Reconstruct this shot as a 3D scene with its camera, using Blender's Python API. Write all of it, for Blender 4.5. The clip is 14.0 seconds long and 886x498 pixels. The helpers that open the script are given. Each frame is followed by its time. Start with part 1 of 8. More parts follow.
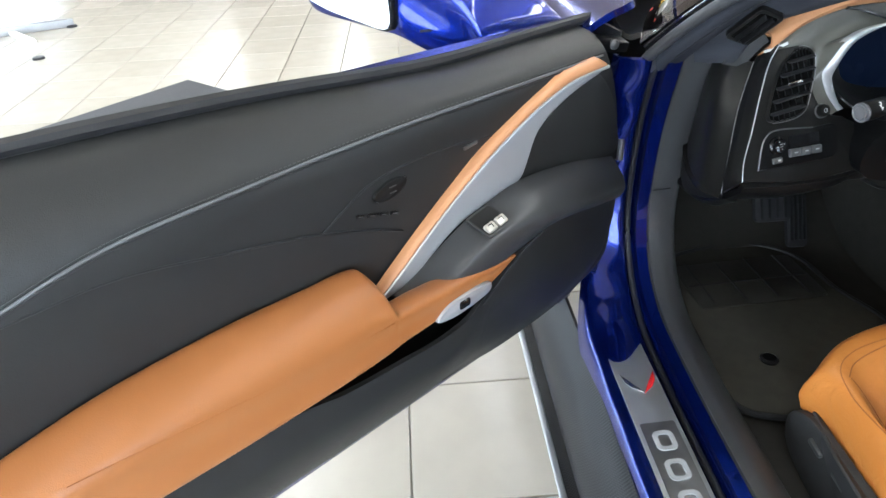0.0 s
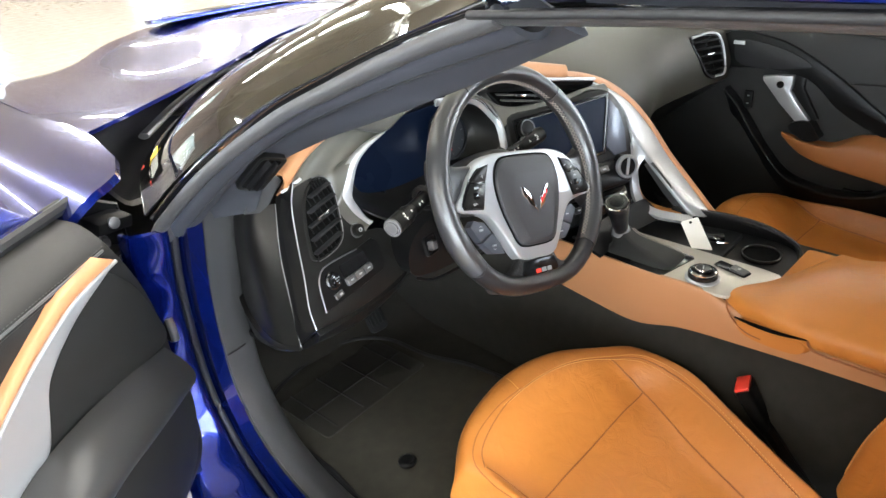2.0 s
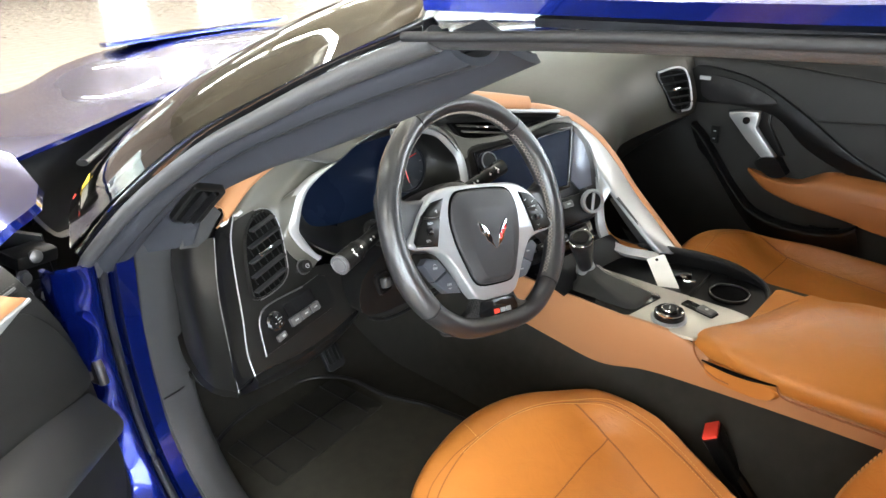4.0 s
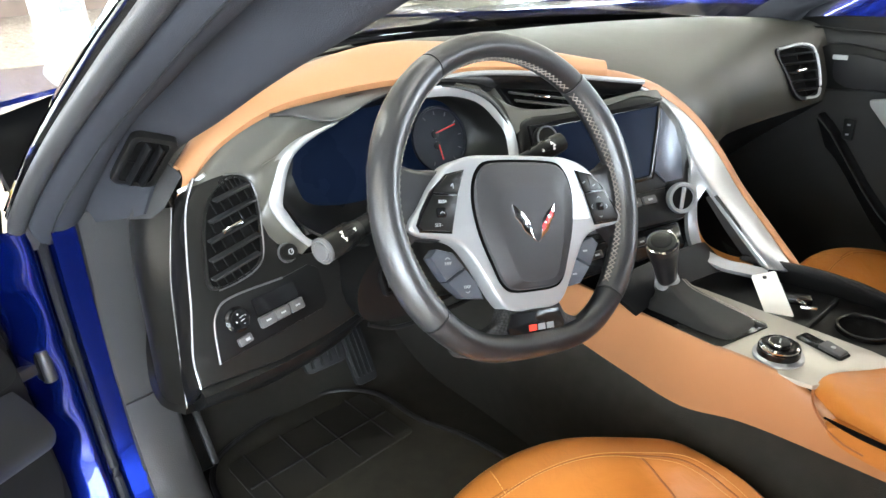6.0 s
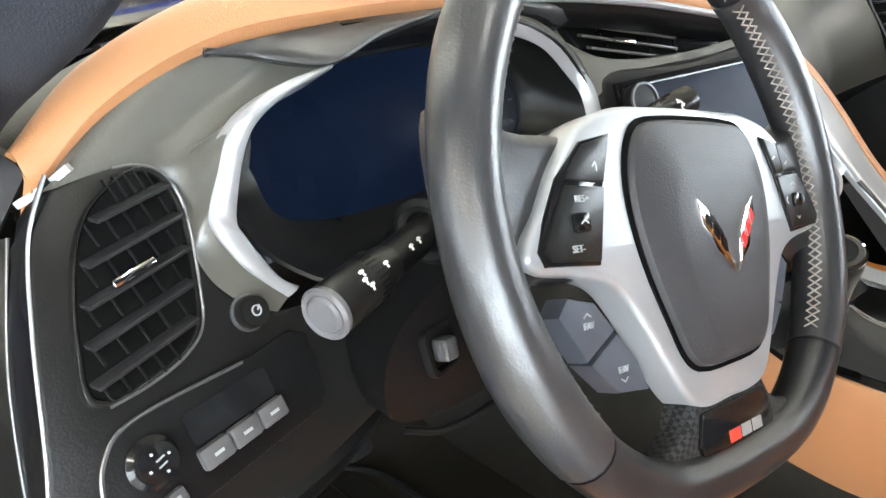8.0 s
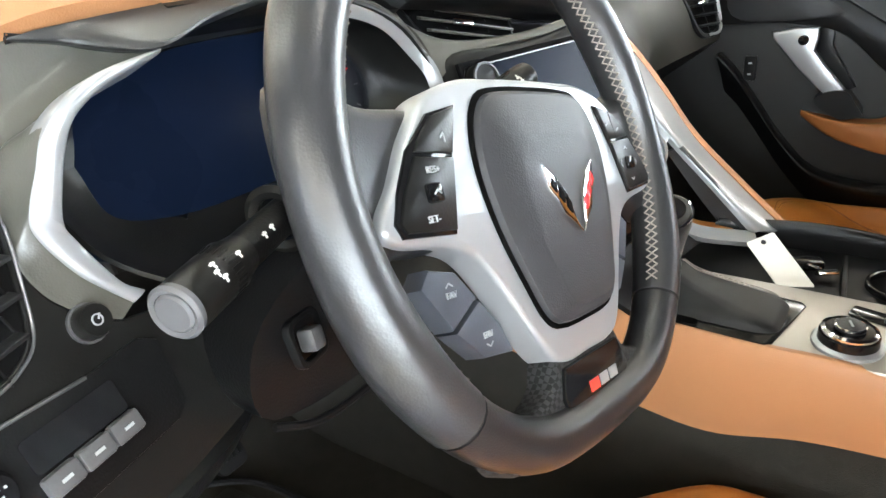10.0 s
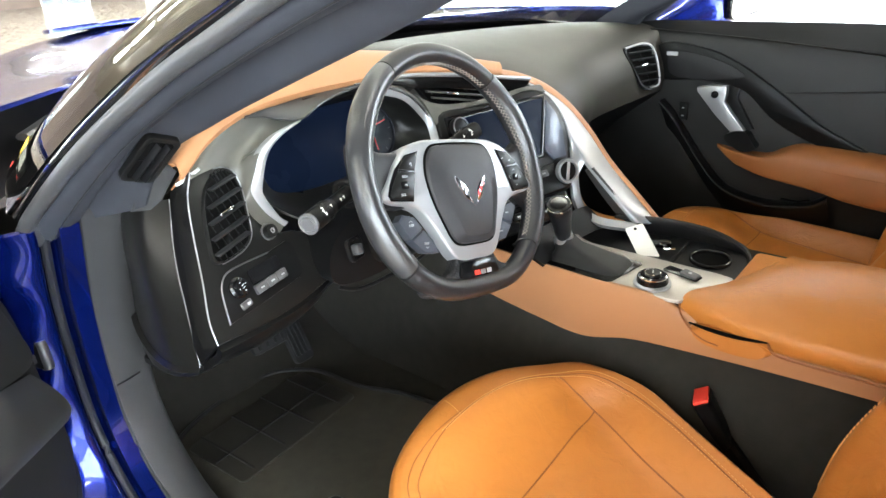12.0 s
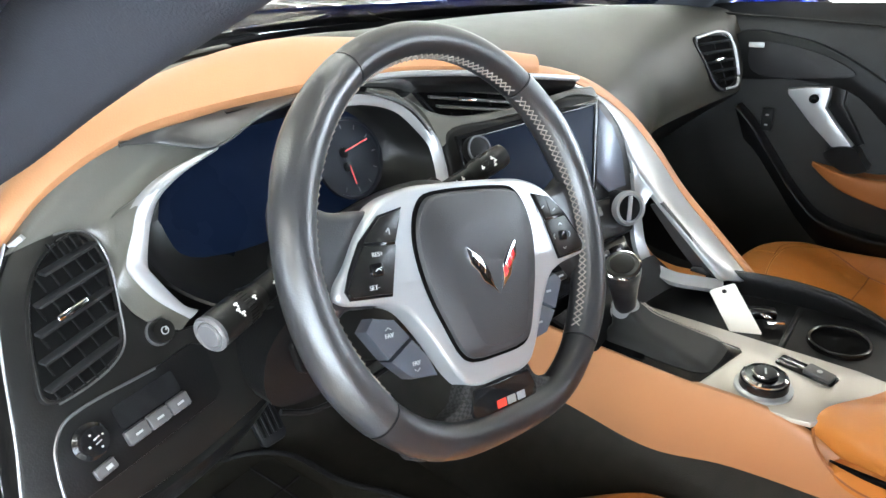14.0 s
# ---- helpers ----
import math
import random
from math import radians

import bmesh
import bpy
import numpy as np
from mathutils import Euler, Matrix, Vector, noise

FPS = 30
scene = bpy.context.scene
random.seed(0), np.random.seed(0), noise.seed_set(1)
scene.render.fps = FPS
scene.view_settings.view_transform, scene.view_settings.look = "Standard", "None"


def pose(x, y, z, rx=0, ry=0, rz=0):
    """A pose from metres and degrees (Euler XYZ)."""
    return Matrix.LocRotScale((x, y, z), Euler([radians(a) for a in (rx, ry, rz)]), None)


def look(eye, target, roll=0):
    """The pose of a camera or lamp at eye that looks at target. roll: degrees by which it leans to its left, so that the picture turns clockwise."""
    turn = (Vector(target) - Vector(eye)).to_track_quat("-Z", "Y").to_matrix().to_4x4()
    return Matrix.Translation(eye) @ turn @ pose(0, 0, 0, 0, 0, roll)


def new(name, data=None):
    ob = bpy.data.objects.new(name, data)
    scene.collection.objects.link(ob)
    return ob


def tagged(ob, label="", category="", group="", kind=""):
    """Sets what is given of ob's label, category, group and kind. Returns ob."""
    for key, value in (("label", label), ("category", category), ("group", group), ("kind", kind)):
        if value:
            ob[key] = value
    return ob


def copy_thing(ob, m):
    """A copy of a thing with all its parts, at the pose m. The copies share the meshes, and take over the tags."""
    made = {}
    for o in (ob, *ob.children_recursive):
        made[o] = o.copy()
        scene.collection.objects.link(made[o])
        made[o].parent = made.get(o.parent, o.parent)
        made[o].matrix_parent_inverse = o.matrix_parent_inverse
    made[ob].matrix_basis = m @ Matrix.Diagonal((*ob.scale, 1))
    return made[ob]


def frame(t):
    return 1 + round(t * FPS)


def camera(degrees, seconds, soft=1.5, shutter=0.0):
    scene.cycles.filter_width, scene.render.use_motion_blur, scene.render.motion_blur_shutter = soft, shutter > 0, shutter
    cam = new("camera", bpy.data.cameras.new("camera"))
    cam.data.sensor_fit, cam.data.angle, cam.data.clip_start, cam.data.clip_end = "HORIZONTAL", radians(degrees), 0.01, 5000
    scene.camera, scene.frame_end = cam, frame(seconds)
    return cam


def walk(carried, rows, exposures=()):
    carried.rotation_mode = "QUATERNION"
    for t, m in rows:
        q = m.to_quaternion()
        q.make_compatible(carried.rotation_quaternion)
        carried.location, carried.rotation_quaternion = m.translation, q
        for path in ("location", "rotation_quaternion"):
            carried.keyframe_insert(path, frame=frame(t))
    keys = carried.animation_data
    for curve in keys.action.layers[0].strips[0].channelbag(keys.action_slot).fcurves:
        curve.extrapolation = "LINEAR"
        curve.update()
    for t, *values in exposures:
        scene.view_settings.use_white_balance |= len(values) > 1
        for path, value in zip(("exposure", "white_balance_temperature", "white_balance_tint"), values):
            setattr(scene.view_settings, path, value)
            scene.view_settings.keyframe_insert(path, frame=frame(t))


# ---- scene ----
cam = camera(67.4, 14.0)
PATH = [
    (0, (-1.204, -0.762, 1.184), (-1.138, 0.927, 0.116), -2.7),
    (0.5, (-1.161, -0.662, 1.186), (-0.799, 0.998, 0.13), -3.6),
    (1, (-1.088, -0.6, 1.21), (-0.481, 0.996, 0.168), -4.1),
    (1.5, (-1.07, -0.584, 1.236), (-0.128, 0.875, 0.244), -4.7),
    (2, (-1.093, -0.572, 1.235), (0.102, 0.725, 0.292), -5.1),
    (2.5, (-1.138, -0.581, 1.256), (0.2, 0.606, 0.362), -5.4),
    (3, (-1.165, -0.576, 1.267), (0.222, 0.561, 0.38), -5.4),
    (3.2, (-1.149, -0.573, 1.261), (0.231, 0.572, 0.376), -4.8),
    (5.3, (-0.862, -0.498, 1.126), (0.245, 0.946, 0.296), -3.7),
    (5.5, (-0.85, -0.489, 1.112), (0.252, 0.96, 0.285), -3.7),
    (6, (-0.832, -0.459, 1.088), (0.258, 1.002, 0.267), -3.6),
    (6.5, (-0.822, -0.404, 1.063), (0.258, 1.067, 0.245), -3.5),
    (7, (-0.8, -0.326, 1.044), (0.279, 1.146, 0.226), -3.4),
    (7.5, (-0.756, -0.223, 0.995), (0.317, 1.266, 0.199), -4.1),
    (8, (-0.705, -0.147, 0.971), (0.501, 1.233, 0.17), -4.7),
    (8.5, (-0.654, -0.113, 0.95), (0.687, 1.13, 0.141), -5.2),
    (8.7, (-0.641, -0.093, 0.939), (0.775, 1.063, 0.128), -5.5),
    (10.8, (-0.81, -0.245, 1.031), (0.659, 0.815, 0.184), -4.6),
    (11, (-0.845, -0.279, 1.058), (0.623, 0.786, 0.215), -4.7),
    (11.5, (-0.943, -0.4, 1.111), (0.486, 0.717, 0.268), -3.7),
    (12, (-1.033, -0.521, 1.124), (0.339, 0.672, 0.29), -3.5),
    (12.5, (-1.08, -0.607, 1.14), (0.269, 0.611, 0.306), -3.5),
    (13, (-1.04, -0.588, 1.104), (0.296, 0.645, 0.269), -3.5),
    (13.5, (-0.915, -0.444, 1.104), (0.412, 0.79, 0.258), -3.5),
    (14, (-0.746, -0.298, 1.064), (0.58, 0.939, 0.219), -3.7),
]
walk(cam, [(t, look(eye, target, roll)) for t, eye, target, roll in PATH], [(0, 1.3, 5600, 6), (0.7, 1.65, 5650, 6), (1.2, 1.9, 5850, 7), (2, 2.05, 6150, 8), (3, 1.95, 6300, 8), (5.5, 2.35, 6050, 6), (8.5, 2.3, 6150, 7), (11, 2.35, 6150, 6), (12.5, 2.25, 6050, 6), (14, 2.35, 5850, 6)])

# ---------------------------------------------------------------- light
world = bpy.data.worlds.new("world")
scene.world = world
world.use_nodes = True
wn = world.node_tree.nodes
sky = wn.new("ShaderNodeTexSky")
sky.sky_type = "NISHITA"
sky.sun_disc = False
sky.sun_elevation, sky.sun_rotation = radians(66), radians(107)
wn["Background"].inputs[1].default_value = 0.12
world.node_tree.links.new(sky.outputs[0], wn["Background"].inputs[0])


def area_lamp(name, m, sx, sy, watts, colour):
    d = bpy.data.lights.new(name, "AREA")
    d.shape, d.size, d.size_y, d.energy, d.color = "RECTANGLE", sx, sy, watts, colour
    ob = new(name, d)
    ob.matrix_world = m
    return ob


sun_data = bpy.data.lights.new("sun", "SUN")
sun_data.energy, sun_data.angle, sun_data.color = 2.5, radians(0.5), (1, 0.95, 0.88)
new("sun", sun_data).matrix_world = look((5, -1.5, 12), (0, 0, 0))

# ---------------------------------------------------------------- materials
MATS = {}


def mat(name, colour, rough=0.5, metal=0.0, bump=0.0, scale=400.0, vary=0.12, coat=0.0, spread=6.0, rough_vary=0.08, detail=4.0, emit=None, sheen=0.0, spec=0.5, crumple=0.0):
    m = bpy.data.materials.new(name)
    m.use_nodes = True
    nt = m.node_tree
    b = nt.nodes["Principled BSDF"]
    b.inputs["Metallic"].default_value = metal
    b.inputs["Coat Weight"].default_value = coat
    b.inputs["Coat Roughness"].default_value = 0.03
    b.inputs["Sheen Weight"].default_value = sheen
    b.inputs["Specular IOR Level"].default_value = spec
    tc = nt.nodes.new("ShaderNodeTexCoord")
    big = nt.nodes.new("ShaderNodeTexNoise")
    big.inputs["Scale"].default_value = spread
    big.inputs["Detail"].default_value = 5
    nt.links.new(tc.outputs["Object"], big.inputs["Vector"])
    mix = nt.nodes.new("ShaderNodeMix")
    mix.data_type = "RGBA"
    nt.links.new(big.outputs["Fac"], mix.inputs["Factor"])
    mix.inputs[6].default_value = (*[c * (1 - vary) for c in colour], 1)
    mix.inputs[7].default_value = (*[min(1, c * (1 + vary)) for c in colour], 1)
    nt.links.new(mix.outputs[2], b.inputs["Base Color"])
    rr = nt.nodes.new("ShaderNodeMapRange")
    rr.inputs["To Min"].default_value = max(0.02, rough - rough_vary)
    rr.inputs["To Max"].default_value = min(1, rough + rough_vary)
    nt.links.new(big.outputs["Fac"], rr.inputs["Value"])
    nt.links.new(rr.outputs[0], b.inputs["Roughness"])
    if bump:
        fine = nt.nodes.new("ShaderNodeTexVoronoi" if scale > 250 and rough < 0.7 else "ShaderNodeTexNoise")
        fine.inputs["Scale"].default_value = scale
        nt.links.new(tc.outputs["Object"], fine.inputs["Vector"])
        bp = nt.nodes.new("ShaderNodeBump")
        bp.inputs["Strength"].default_value = bump
        bp.inputs["Distance"].default_value = 0.0008
        nt.links.new(fine.outputs[0], bp.inputs["Height"])
        nt.links.new(bp.outputs[0], b.inputs["Normal"])
        if crumple:
            # soft folds of leather under the grain
            fold = nt.nodes.new("ShaderNodeTexNoise")
            fold.inputs["Scale"].default_value = 26
            fold.inputs["Detail"].default_value = 3
            fold.inputs["Distortion"].default_value = 1.2
            nt.links.new(tc.outputs["Object"], fold.inputs["Vector"])
            fb = nt.nodes.new("ShaderNodeBump")
            fb.inputs["Strength"].default_value = crumple
            fb.inputs["Distance"].default_value = 0.004
            nt.links.new(fold.outputs[0], fb.inputs["Height"])
            nt.links.new(fb.outputs[0], bp.inputs["Normal"])
    if emit:
        b.inputs["Emission Color"].default_value = (*emit[0], 1)
        b.inputs["Emission Strength"].default_value = emit[1]
    MATS[name] = m
    return m


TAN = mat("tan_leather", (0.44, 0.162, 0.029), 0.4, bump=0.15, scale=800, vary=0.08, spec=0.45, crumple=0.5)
# Darkened copy of the tan: weaker light on the armrests is put into the colour.
TAN_DOOR = mat("tan_leather_darkened", (0.25, 0.092, 0.025), 0.42, bump=0.15, scale=800, vary=0.07, spec=0.4)
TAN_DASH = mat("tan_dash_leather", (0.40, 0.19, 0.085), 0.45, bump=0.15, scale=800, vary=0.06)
BLACK_LEATHER = mat("black_leather", (0.010, 0.010, 0.011), 0.32, bump=0.12, scale=900, vary=0.2, spec=0.6)
DOOR_BLACK = mat("black_door_vinyl", (0.0115, 0.0115, 0.0112), 0.48, bump=0.2, scale=800, vary=0.15, spec=0.32)
POD_GREY = mat("satin_grey_plastic", (0.025, 0.025, 0.0255), 0.36, bump=0.08, scale=900, vary=0.08)
PAD = mat("soft_grey_black_dash_pad", (0.022, 0.0205, 0.0155), 0.45, bump=0.3, scale=500, vary=0.1)
PLASTIC = mat("black_plastic", (0.004, 0.004, 0.0042), 0.34, bump=0.15, scale=600, vary=0.2, spec=0.2)
# Near-black, barely reflecting: the shade of ducts, gaps and slots as a colour.
VOID = mat("recess_shade_black", (0.003, 0.003, 0.003), 0.9, spec=0.05)
# Lighter than the dash pad: overhead light on it is put into the colour.
SHOULDER = mat("lightened_dash_satin", (0.075, 0.073, 0.062), 0.32, bump=0.1, scale=700, vary=0.06, spec=0.6)
SATIN = mat("satin_dark_plastic", (0.0062, 0.006, 0.0056), 0.3, bump=0.08, scale=700, vary=0.12, spec=0.27)
GLOSS_BLACK = mat("gloss_black", (0.006, 0.006, 0.0065), 0.12, vary=0.1, spec=0.35)
SUEDE = mat("grey_suede", (0.025, 0.027, 0.034), 0.85, bump=0.4, scale=900, vary=0.15, spec=0.25)
TRIM_GREY = mat("grey_pillar_trim", (0.035, 0.035, 0.036), 0.42, bump=0.25, scale=700, vary=0.1)
RUBBER = mat("rubber_seal", (0.010, 0.010, 0.011), 0.5, bump=0.15, scale=300, spec=0.3)
MAT_CARPET = mat("black_mat_carpet", (0.048, 0.045, 0.036), 0.95, spec=0.1, bump=1.0, scale=900, vary=0.3, spread=40)
CARPET = mat("black_carpet", (0.030, 0.028, 0.024), 0.95, spec=0.1, bump=1.0, scale=900, vary=0.3, spread=40)
MAT_RUBBER = mat("black_rubber_mat", (0.024, 0.022, 0.018), 0.45, spec=0.3, bump=0.5, scale=800, vary=0.2, spread=30)
SILVER = mat("satin_silver", (0.37, 0.38, 0.39), 0.32, 0.6, vary=0.03, spread=20)
SILVER_WARM = mat("warm_satin_silver", (0.42, 0.39, 0.34), 0.34, 0.45, vary=0.04, spread=20)
CHROME = mat("chrome", (0.8, 0.8, 0.82), 0.08, 1.0, vary=0.02)
STEEL = mat("dull_steel", (0.2, 0.2, 0.205), 0.4, 0.9, vary=0.2, spread=30)
BLUE = mat("metallic_blue_paint", (0.004, 0.014, 0.17), 0.22, 0.85, vary=0.08, coat=1.0, spread=3, spec=0.3)
# Darker, duller blue than the body paint, for the door's front end.
BLUE_DARK = mat("dark_blue_door_end", (0.004, 0.008, 0.05), 0.4, 0.2, coat=0.5)
CARBON_GLOSS = mat("carbon_black_gloss", (0.012, 0.012, 0.013), 0.2, coat=0.8, vary=0.4, spread=300)
RED = mat("red_plastic", (0.75, 0.05, 0.03), 0.4, vary=0.05)
RED_METAL = mat("red_enamel", (0.6, 0.02, 0.02), 0.25, vary=0.05)
YELLOW = mat("yellow_plastic", (0.75, 0.5, 0.02), 0.5)
PAPER = mat("white_card", (0.8, 0.79, 0.75), 0.7, vary=0.03)
MARK = mat("pale_marking", (0.32, 0.33, 0.34), 0.5, vary=0.02)
THREAD = mat("grey_thread", (0.23, 0.205, 0.18), 0.8, vary=0.1)
THREAD_TAN = mat("tan_thread", (0.60, 0.31, 0.10), 0.8, vary=0.1)
# Darker tan: the shade in seams and creases is put into the colour.
TAN_SEAM = mat("tan_crease_shade", (0.24, 0.08, 0.016), 0.6)
SCREEN = mat("dark_screen", (0.003, 0.005, 0.013), 0.3, spec=0.06, vary=0.05, emit=((0.014, 0.035, 0.09), 0.02))
DIAL = mat("dial_face", (0.006, 0.007, 0.011), 0.5, spec=0.2)
BUTTON = mat("button_grey", (0.06, 0.06, 0.062), 0.45, bump=0.1, scale=500)
WALL = mat("white_painted_wall", (0.78, 0.77, 0.74), 0.8, vary=0.04, spread=1.5, bump=0.1, scale=120)
CEIL = mat("ceiling_board", (0.33, 0.28, 0.205), 0.9, vary=0.03, bump=0.3, scale=80)
GROUT = mat("tile_grout", (0.40, 0.36, 0.305), 0.9, bump=0.4, scale=200)
RUG = mat("dark_grey_rug", (0.05, 0.05, 0.055), 0.95, bump=1.0, scale=300, vary=0.35, spread=60)
TUBE = mat("ceiling_light_diffuser", (0.9, 0.9, 0.9), 0.6, emit=((1.0, 0.94, 0.85), 10.0))
BROWN = mat("brown_unseen_wall", (0.15, 0.105, 0.08), 0.5, vary=0.25, spread=2.5, bump=0.1, scale=60)
MIRROR = mat("mirror_silvering", (0.9, 0.92, 0.93), 0.03, 1.0, vary=0.01, rough_vary=0.01)
ASPHALT = mat("parking_asphalt", (0.055, 0.055, 0.055), 0.9, bump=0.5, scale=60)
# Lighter than the rim's black leather: sheen on the grips put into the colour.
RIM_GREY = mat("rim_leather_sheen", (0.02, 0.02, 0.021), 0.3, bump=0.1, scale=700, vary=0.15, spec=0.8)
HUB = mat("airbag_vinyl", (0.022, 0.022, 0.024), 0.5, bump=0.15, scale=900, vary=0.08)
FAV = mat("blue_grey_button", (0.05, 0.055, 0.068), 0.4, bump=0.08, scale=700, vary=0.05)
STRIP = mat("gloss_grey_strip", (0.10, 0.112, 0.14), 0.25, 0.2, vary=0.04)
FRIT = mat("printed_black_glass", (0.004, 0.004, 0.0042), 0.05, coat=1.0, vary=0.1, rough_vary=0.02, spec=0.8)
GREY_CAP = mat("grey_cap", (0.085, 0.085, 0.09), 0.4)
SEAT_FOAM = mat("seat_base_plastic", (0.02, 0.02, 0.02), 0.55, bump=0.2, scale=500)


def tile_mat():
    m = mat("cream_floor_tile", (0.40, 0.365, 0.31), 0.2, vary=0.1, spread=9, bump=0.05, scale=60, rough_vary=0.08)
    nt = m.node_tree
    b = nt.nodes["Principled BSDF"]
    src = b.inputs["Base Color"].links[0].from_socket
    info = nt.nodes.new("ShaderNodeObjectInfo")
    rng = nt.nodes.new("ShaderNodeMapRange")
    rng.inputs["To Min"].default_value, rng.inputs["To Max"].default_value = 0.93, 1.05
    nt.links.new(info.outputs["Random"], rng.inputs["Value"])
    mul = nt.nodes.new("ShaderNodeVectorMath")
    mul.operation = "SCALE"
    nt.links.new(src, mul.inputs[0])
    nt.links.new(rng.outputs[0], mul.inputs["Scale"])
    nt.links.new(mul.outputs[0], b.inputs["Base Color"])
    return m


TILE = tile_mat()


def glass_mat(name, tint, rough=0.0):
    m = bpy.data.materials.new(name)
    m.use_nodes = True
    b = m.node_tree.nodes["Principled BSDF"]
    b.inputs["Base Color"].default_value = (*tint, 1)
    b.inputs["Transmission Weight"].default_value = 1.0
    b.inputs["Roughness"].default_value = rough
    b.inputs["IOR"].default_value = 1.55
    return m


GLASS = glass_mat("windscreen_glass", (0.48, 0.5, 0.47))
CLEAR = glass_mat("window_glass", (0.95, 0.97, 0.97))


def carbon_mat():
    m = mat("carbon_weave", (0.02, 0.02, 0.021), 0.5, coat=0.06, spec=0.2)
    nt = m.node_tree
    ch = nt.nodes.new("ShaderNodeTexChecker")
    ch.inputs["Scale"].default_value = 330
    ch.inputs["Color1"].default_value = (0.030, 0.030, 0.031, 1)
    ch.inputs["Color2"].default_value = (0.007, 0.007, 0.007, 1)
    tc = nt.nodes.new("ShaderNodeTexCoord")
    nt.links.new(tc.outputs["Object"], ch.inputs["Vector"])
    nt.links.new(ch.outputs[0], nt.nodes["Principled BSDF"].inputs["Base Color"])
    return m


CARBON = carbon_mat()

# ---------------------------------------------------------------- mesh helpers
from mathutils.bvhtree import BVHTree


def cr(pts, n, closed=False):
    """n points on a smooth curve through the control points."""
    p = np.array([tuple(q) for q in pts], float)
    k = len(p)
    if k == 2 and not closed:
        t = np.linspace(0, 1, n)[:, None]
        return p[0] * (1 - t) + p[1] * t
    if closed:
        ext, segs = np.vstack([p[-1], p, p[0], p[1]]), k
        ts = np.linspace(0, segs, n, endpoint=False)
    else:
        ext, segs = np.vstack([2 * p[0] - p[1], p, 2 * p[-1] - p[-2]]), k - 1
        ts = np.linspace(0, segs, n)
    out = []
    for t in ts:
        i = min(int(t), segs - 1)
        f = t - i
        a, b, c, d = ext[i:i + 4]
        k1, k2, k3 = (max(np.linalg.norm(v) ** 0.5, 1e-5) for v in (b - a, c - b, d - c))
        m1 = ((b - a) / k1 - (c - a) / (k1 + k2) + (c - b) / k2) * k2
        m2 = ((c - b) / k2 - (d - b) / (k2 + k3) + (d - c) / k3) * k2
        out.append((2 * f ** 3 - 3 * f * f + 1) * b + (f ** 3 - 2 * f * f + f) * m1 + (3 * f * f - 2 * f ** 3) * c + (f ** 3 - f * f) * m2)
    return np.array(out)


def grid(points, closed_v=False, closed_u=False, caps=False):
    bm = bmesh.new()
    rows = [[bm.verts.new(tuple(q)) for q in r] for r in points]
    nu, nv = len(rows), len(rows[0])
    for i in range(nu if closed_u else nu - 1):
        for j in range(nv if closed_v else nv - 1):
            a, b = rows[i], rows[(i + 1) % nu]
            bm.faces.new((a[j], a[(j + 1) % nv], b[(j + 1) % nv], b[j]))
    if caps and closed_v:
        bm.faces.new(rows[0])
        bm.faces.new(list(reversed(rows[-1])))
    bmesh.ops.recalc_face_normals(bm, faces=bm.faces)
    return bm


def surf(rows, nu=16, nv=16, closed_v=False, caps=False):
    """A smooth sheet (or closed body) through rows of control points."""
    a = [cr(r, nv, closed_v) for r in rows]
    b = np.array([cr([q[j] for q in a], nu) for j in range(nv)])
    return grid([[b[j][i] for j in range(nv)] for i in range(nu)], closed_v, False, caps)


# Fixed point near the camera; shells turn their visible face to it.
VIEWPOINT = Vector((-0.85, -0.4, 1.15))


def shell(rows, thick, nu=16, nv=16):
    """A smooth sheet whose thickness lies on the side away from the camera's viewpoint."""
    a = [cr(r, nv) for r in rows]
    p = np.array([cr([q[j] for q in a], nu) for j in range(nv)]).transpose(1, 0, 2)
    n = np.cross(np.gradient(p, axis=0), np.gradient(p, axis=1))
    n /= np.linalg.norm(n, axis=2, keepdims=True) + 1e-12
    if ((np.array(VIEWPOINT) - p) * n).sum() < 0:
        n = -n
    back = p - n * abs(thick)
    bm = bmesh.new()
    f = [[bm.verts.new(tuple(q)) for q in r] for r in p]
    b = [[bm.verts.new(tuple(q)) for q in r] for r in back]
    for i in range(nu - 1):
        for j in range(nv - 1):
            bm.faces.new((f[i][j], f[i][j + 1], f[i + 1][j + 1], f[i + 1][j]))
            bm.faces.new((b[i][j], b[i + 1][j], b[i + 1][j + 1], b[i][j + 1]))
    edge = [(0, j) for j in range(nv - 1)] + [(i, nv - 1) for i in range(nu - 1)] + [(nu - 1, j) for j in range(nv - 1, 0, -1)] + [(i, 0) for i in range(nu - 1, 0, -1)]
    for k, (i, j) in enumerate(edge):
        u, v = edge[(k + 1) % len(edge)]
        bm.faces.new((f[i][j], b[i][j], b[u][v], f[u][v]))
    bmesh.ops.recalc_face_normals(bm, faces=bm.faces)
    return bm


def tube(path, r, n=24, seg=10, closed=False, squash=1.0, taper=None):
    p = cr(path, n, closed)
    out = []
    for i in range(n):
        a, b = p[i - 1 if (i or closed) else 0], p[(i + 1) % n if closed else min(i + 1, n - 1)]
        t = Vector(b - a).normalized()
        ref = Vector((0, 0, 1)) if abs(t.z) < 0.9 else Vector((1, 0, 0))
        s = t.cross(ref).normalized()
        u = s.cross(t)
        k = r * (1 if taper is None else taper(i / (n - 1)))
        out.append([Vector(p[i]) + k * (math.cos(2 * math.pi * j / seg) * s + squash * math.sin(2 * math.pi * j / seg) * u) for j in range(seg)])
    return grid(out, True, closed, not closed)


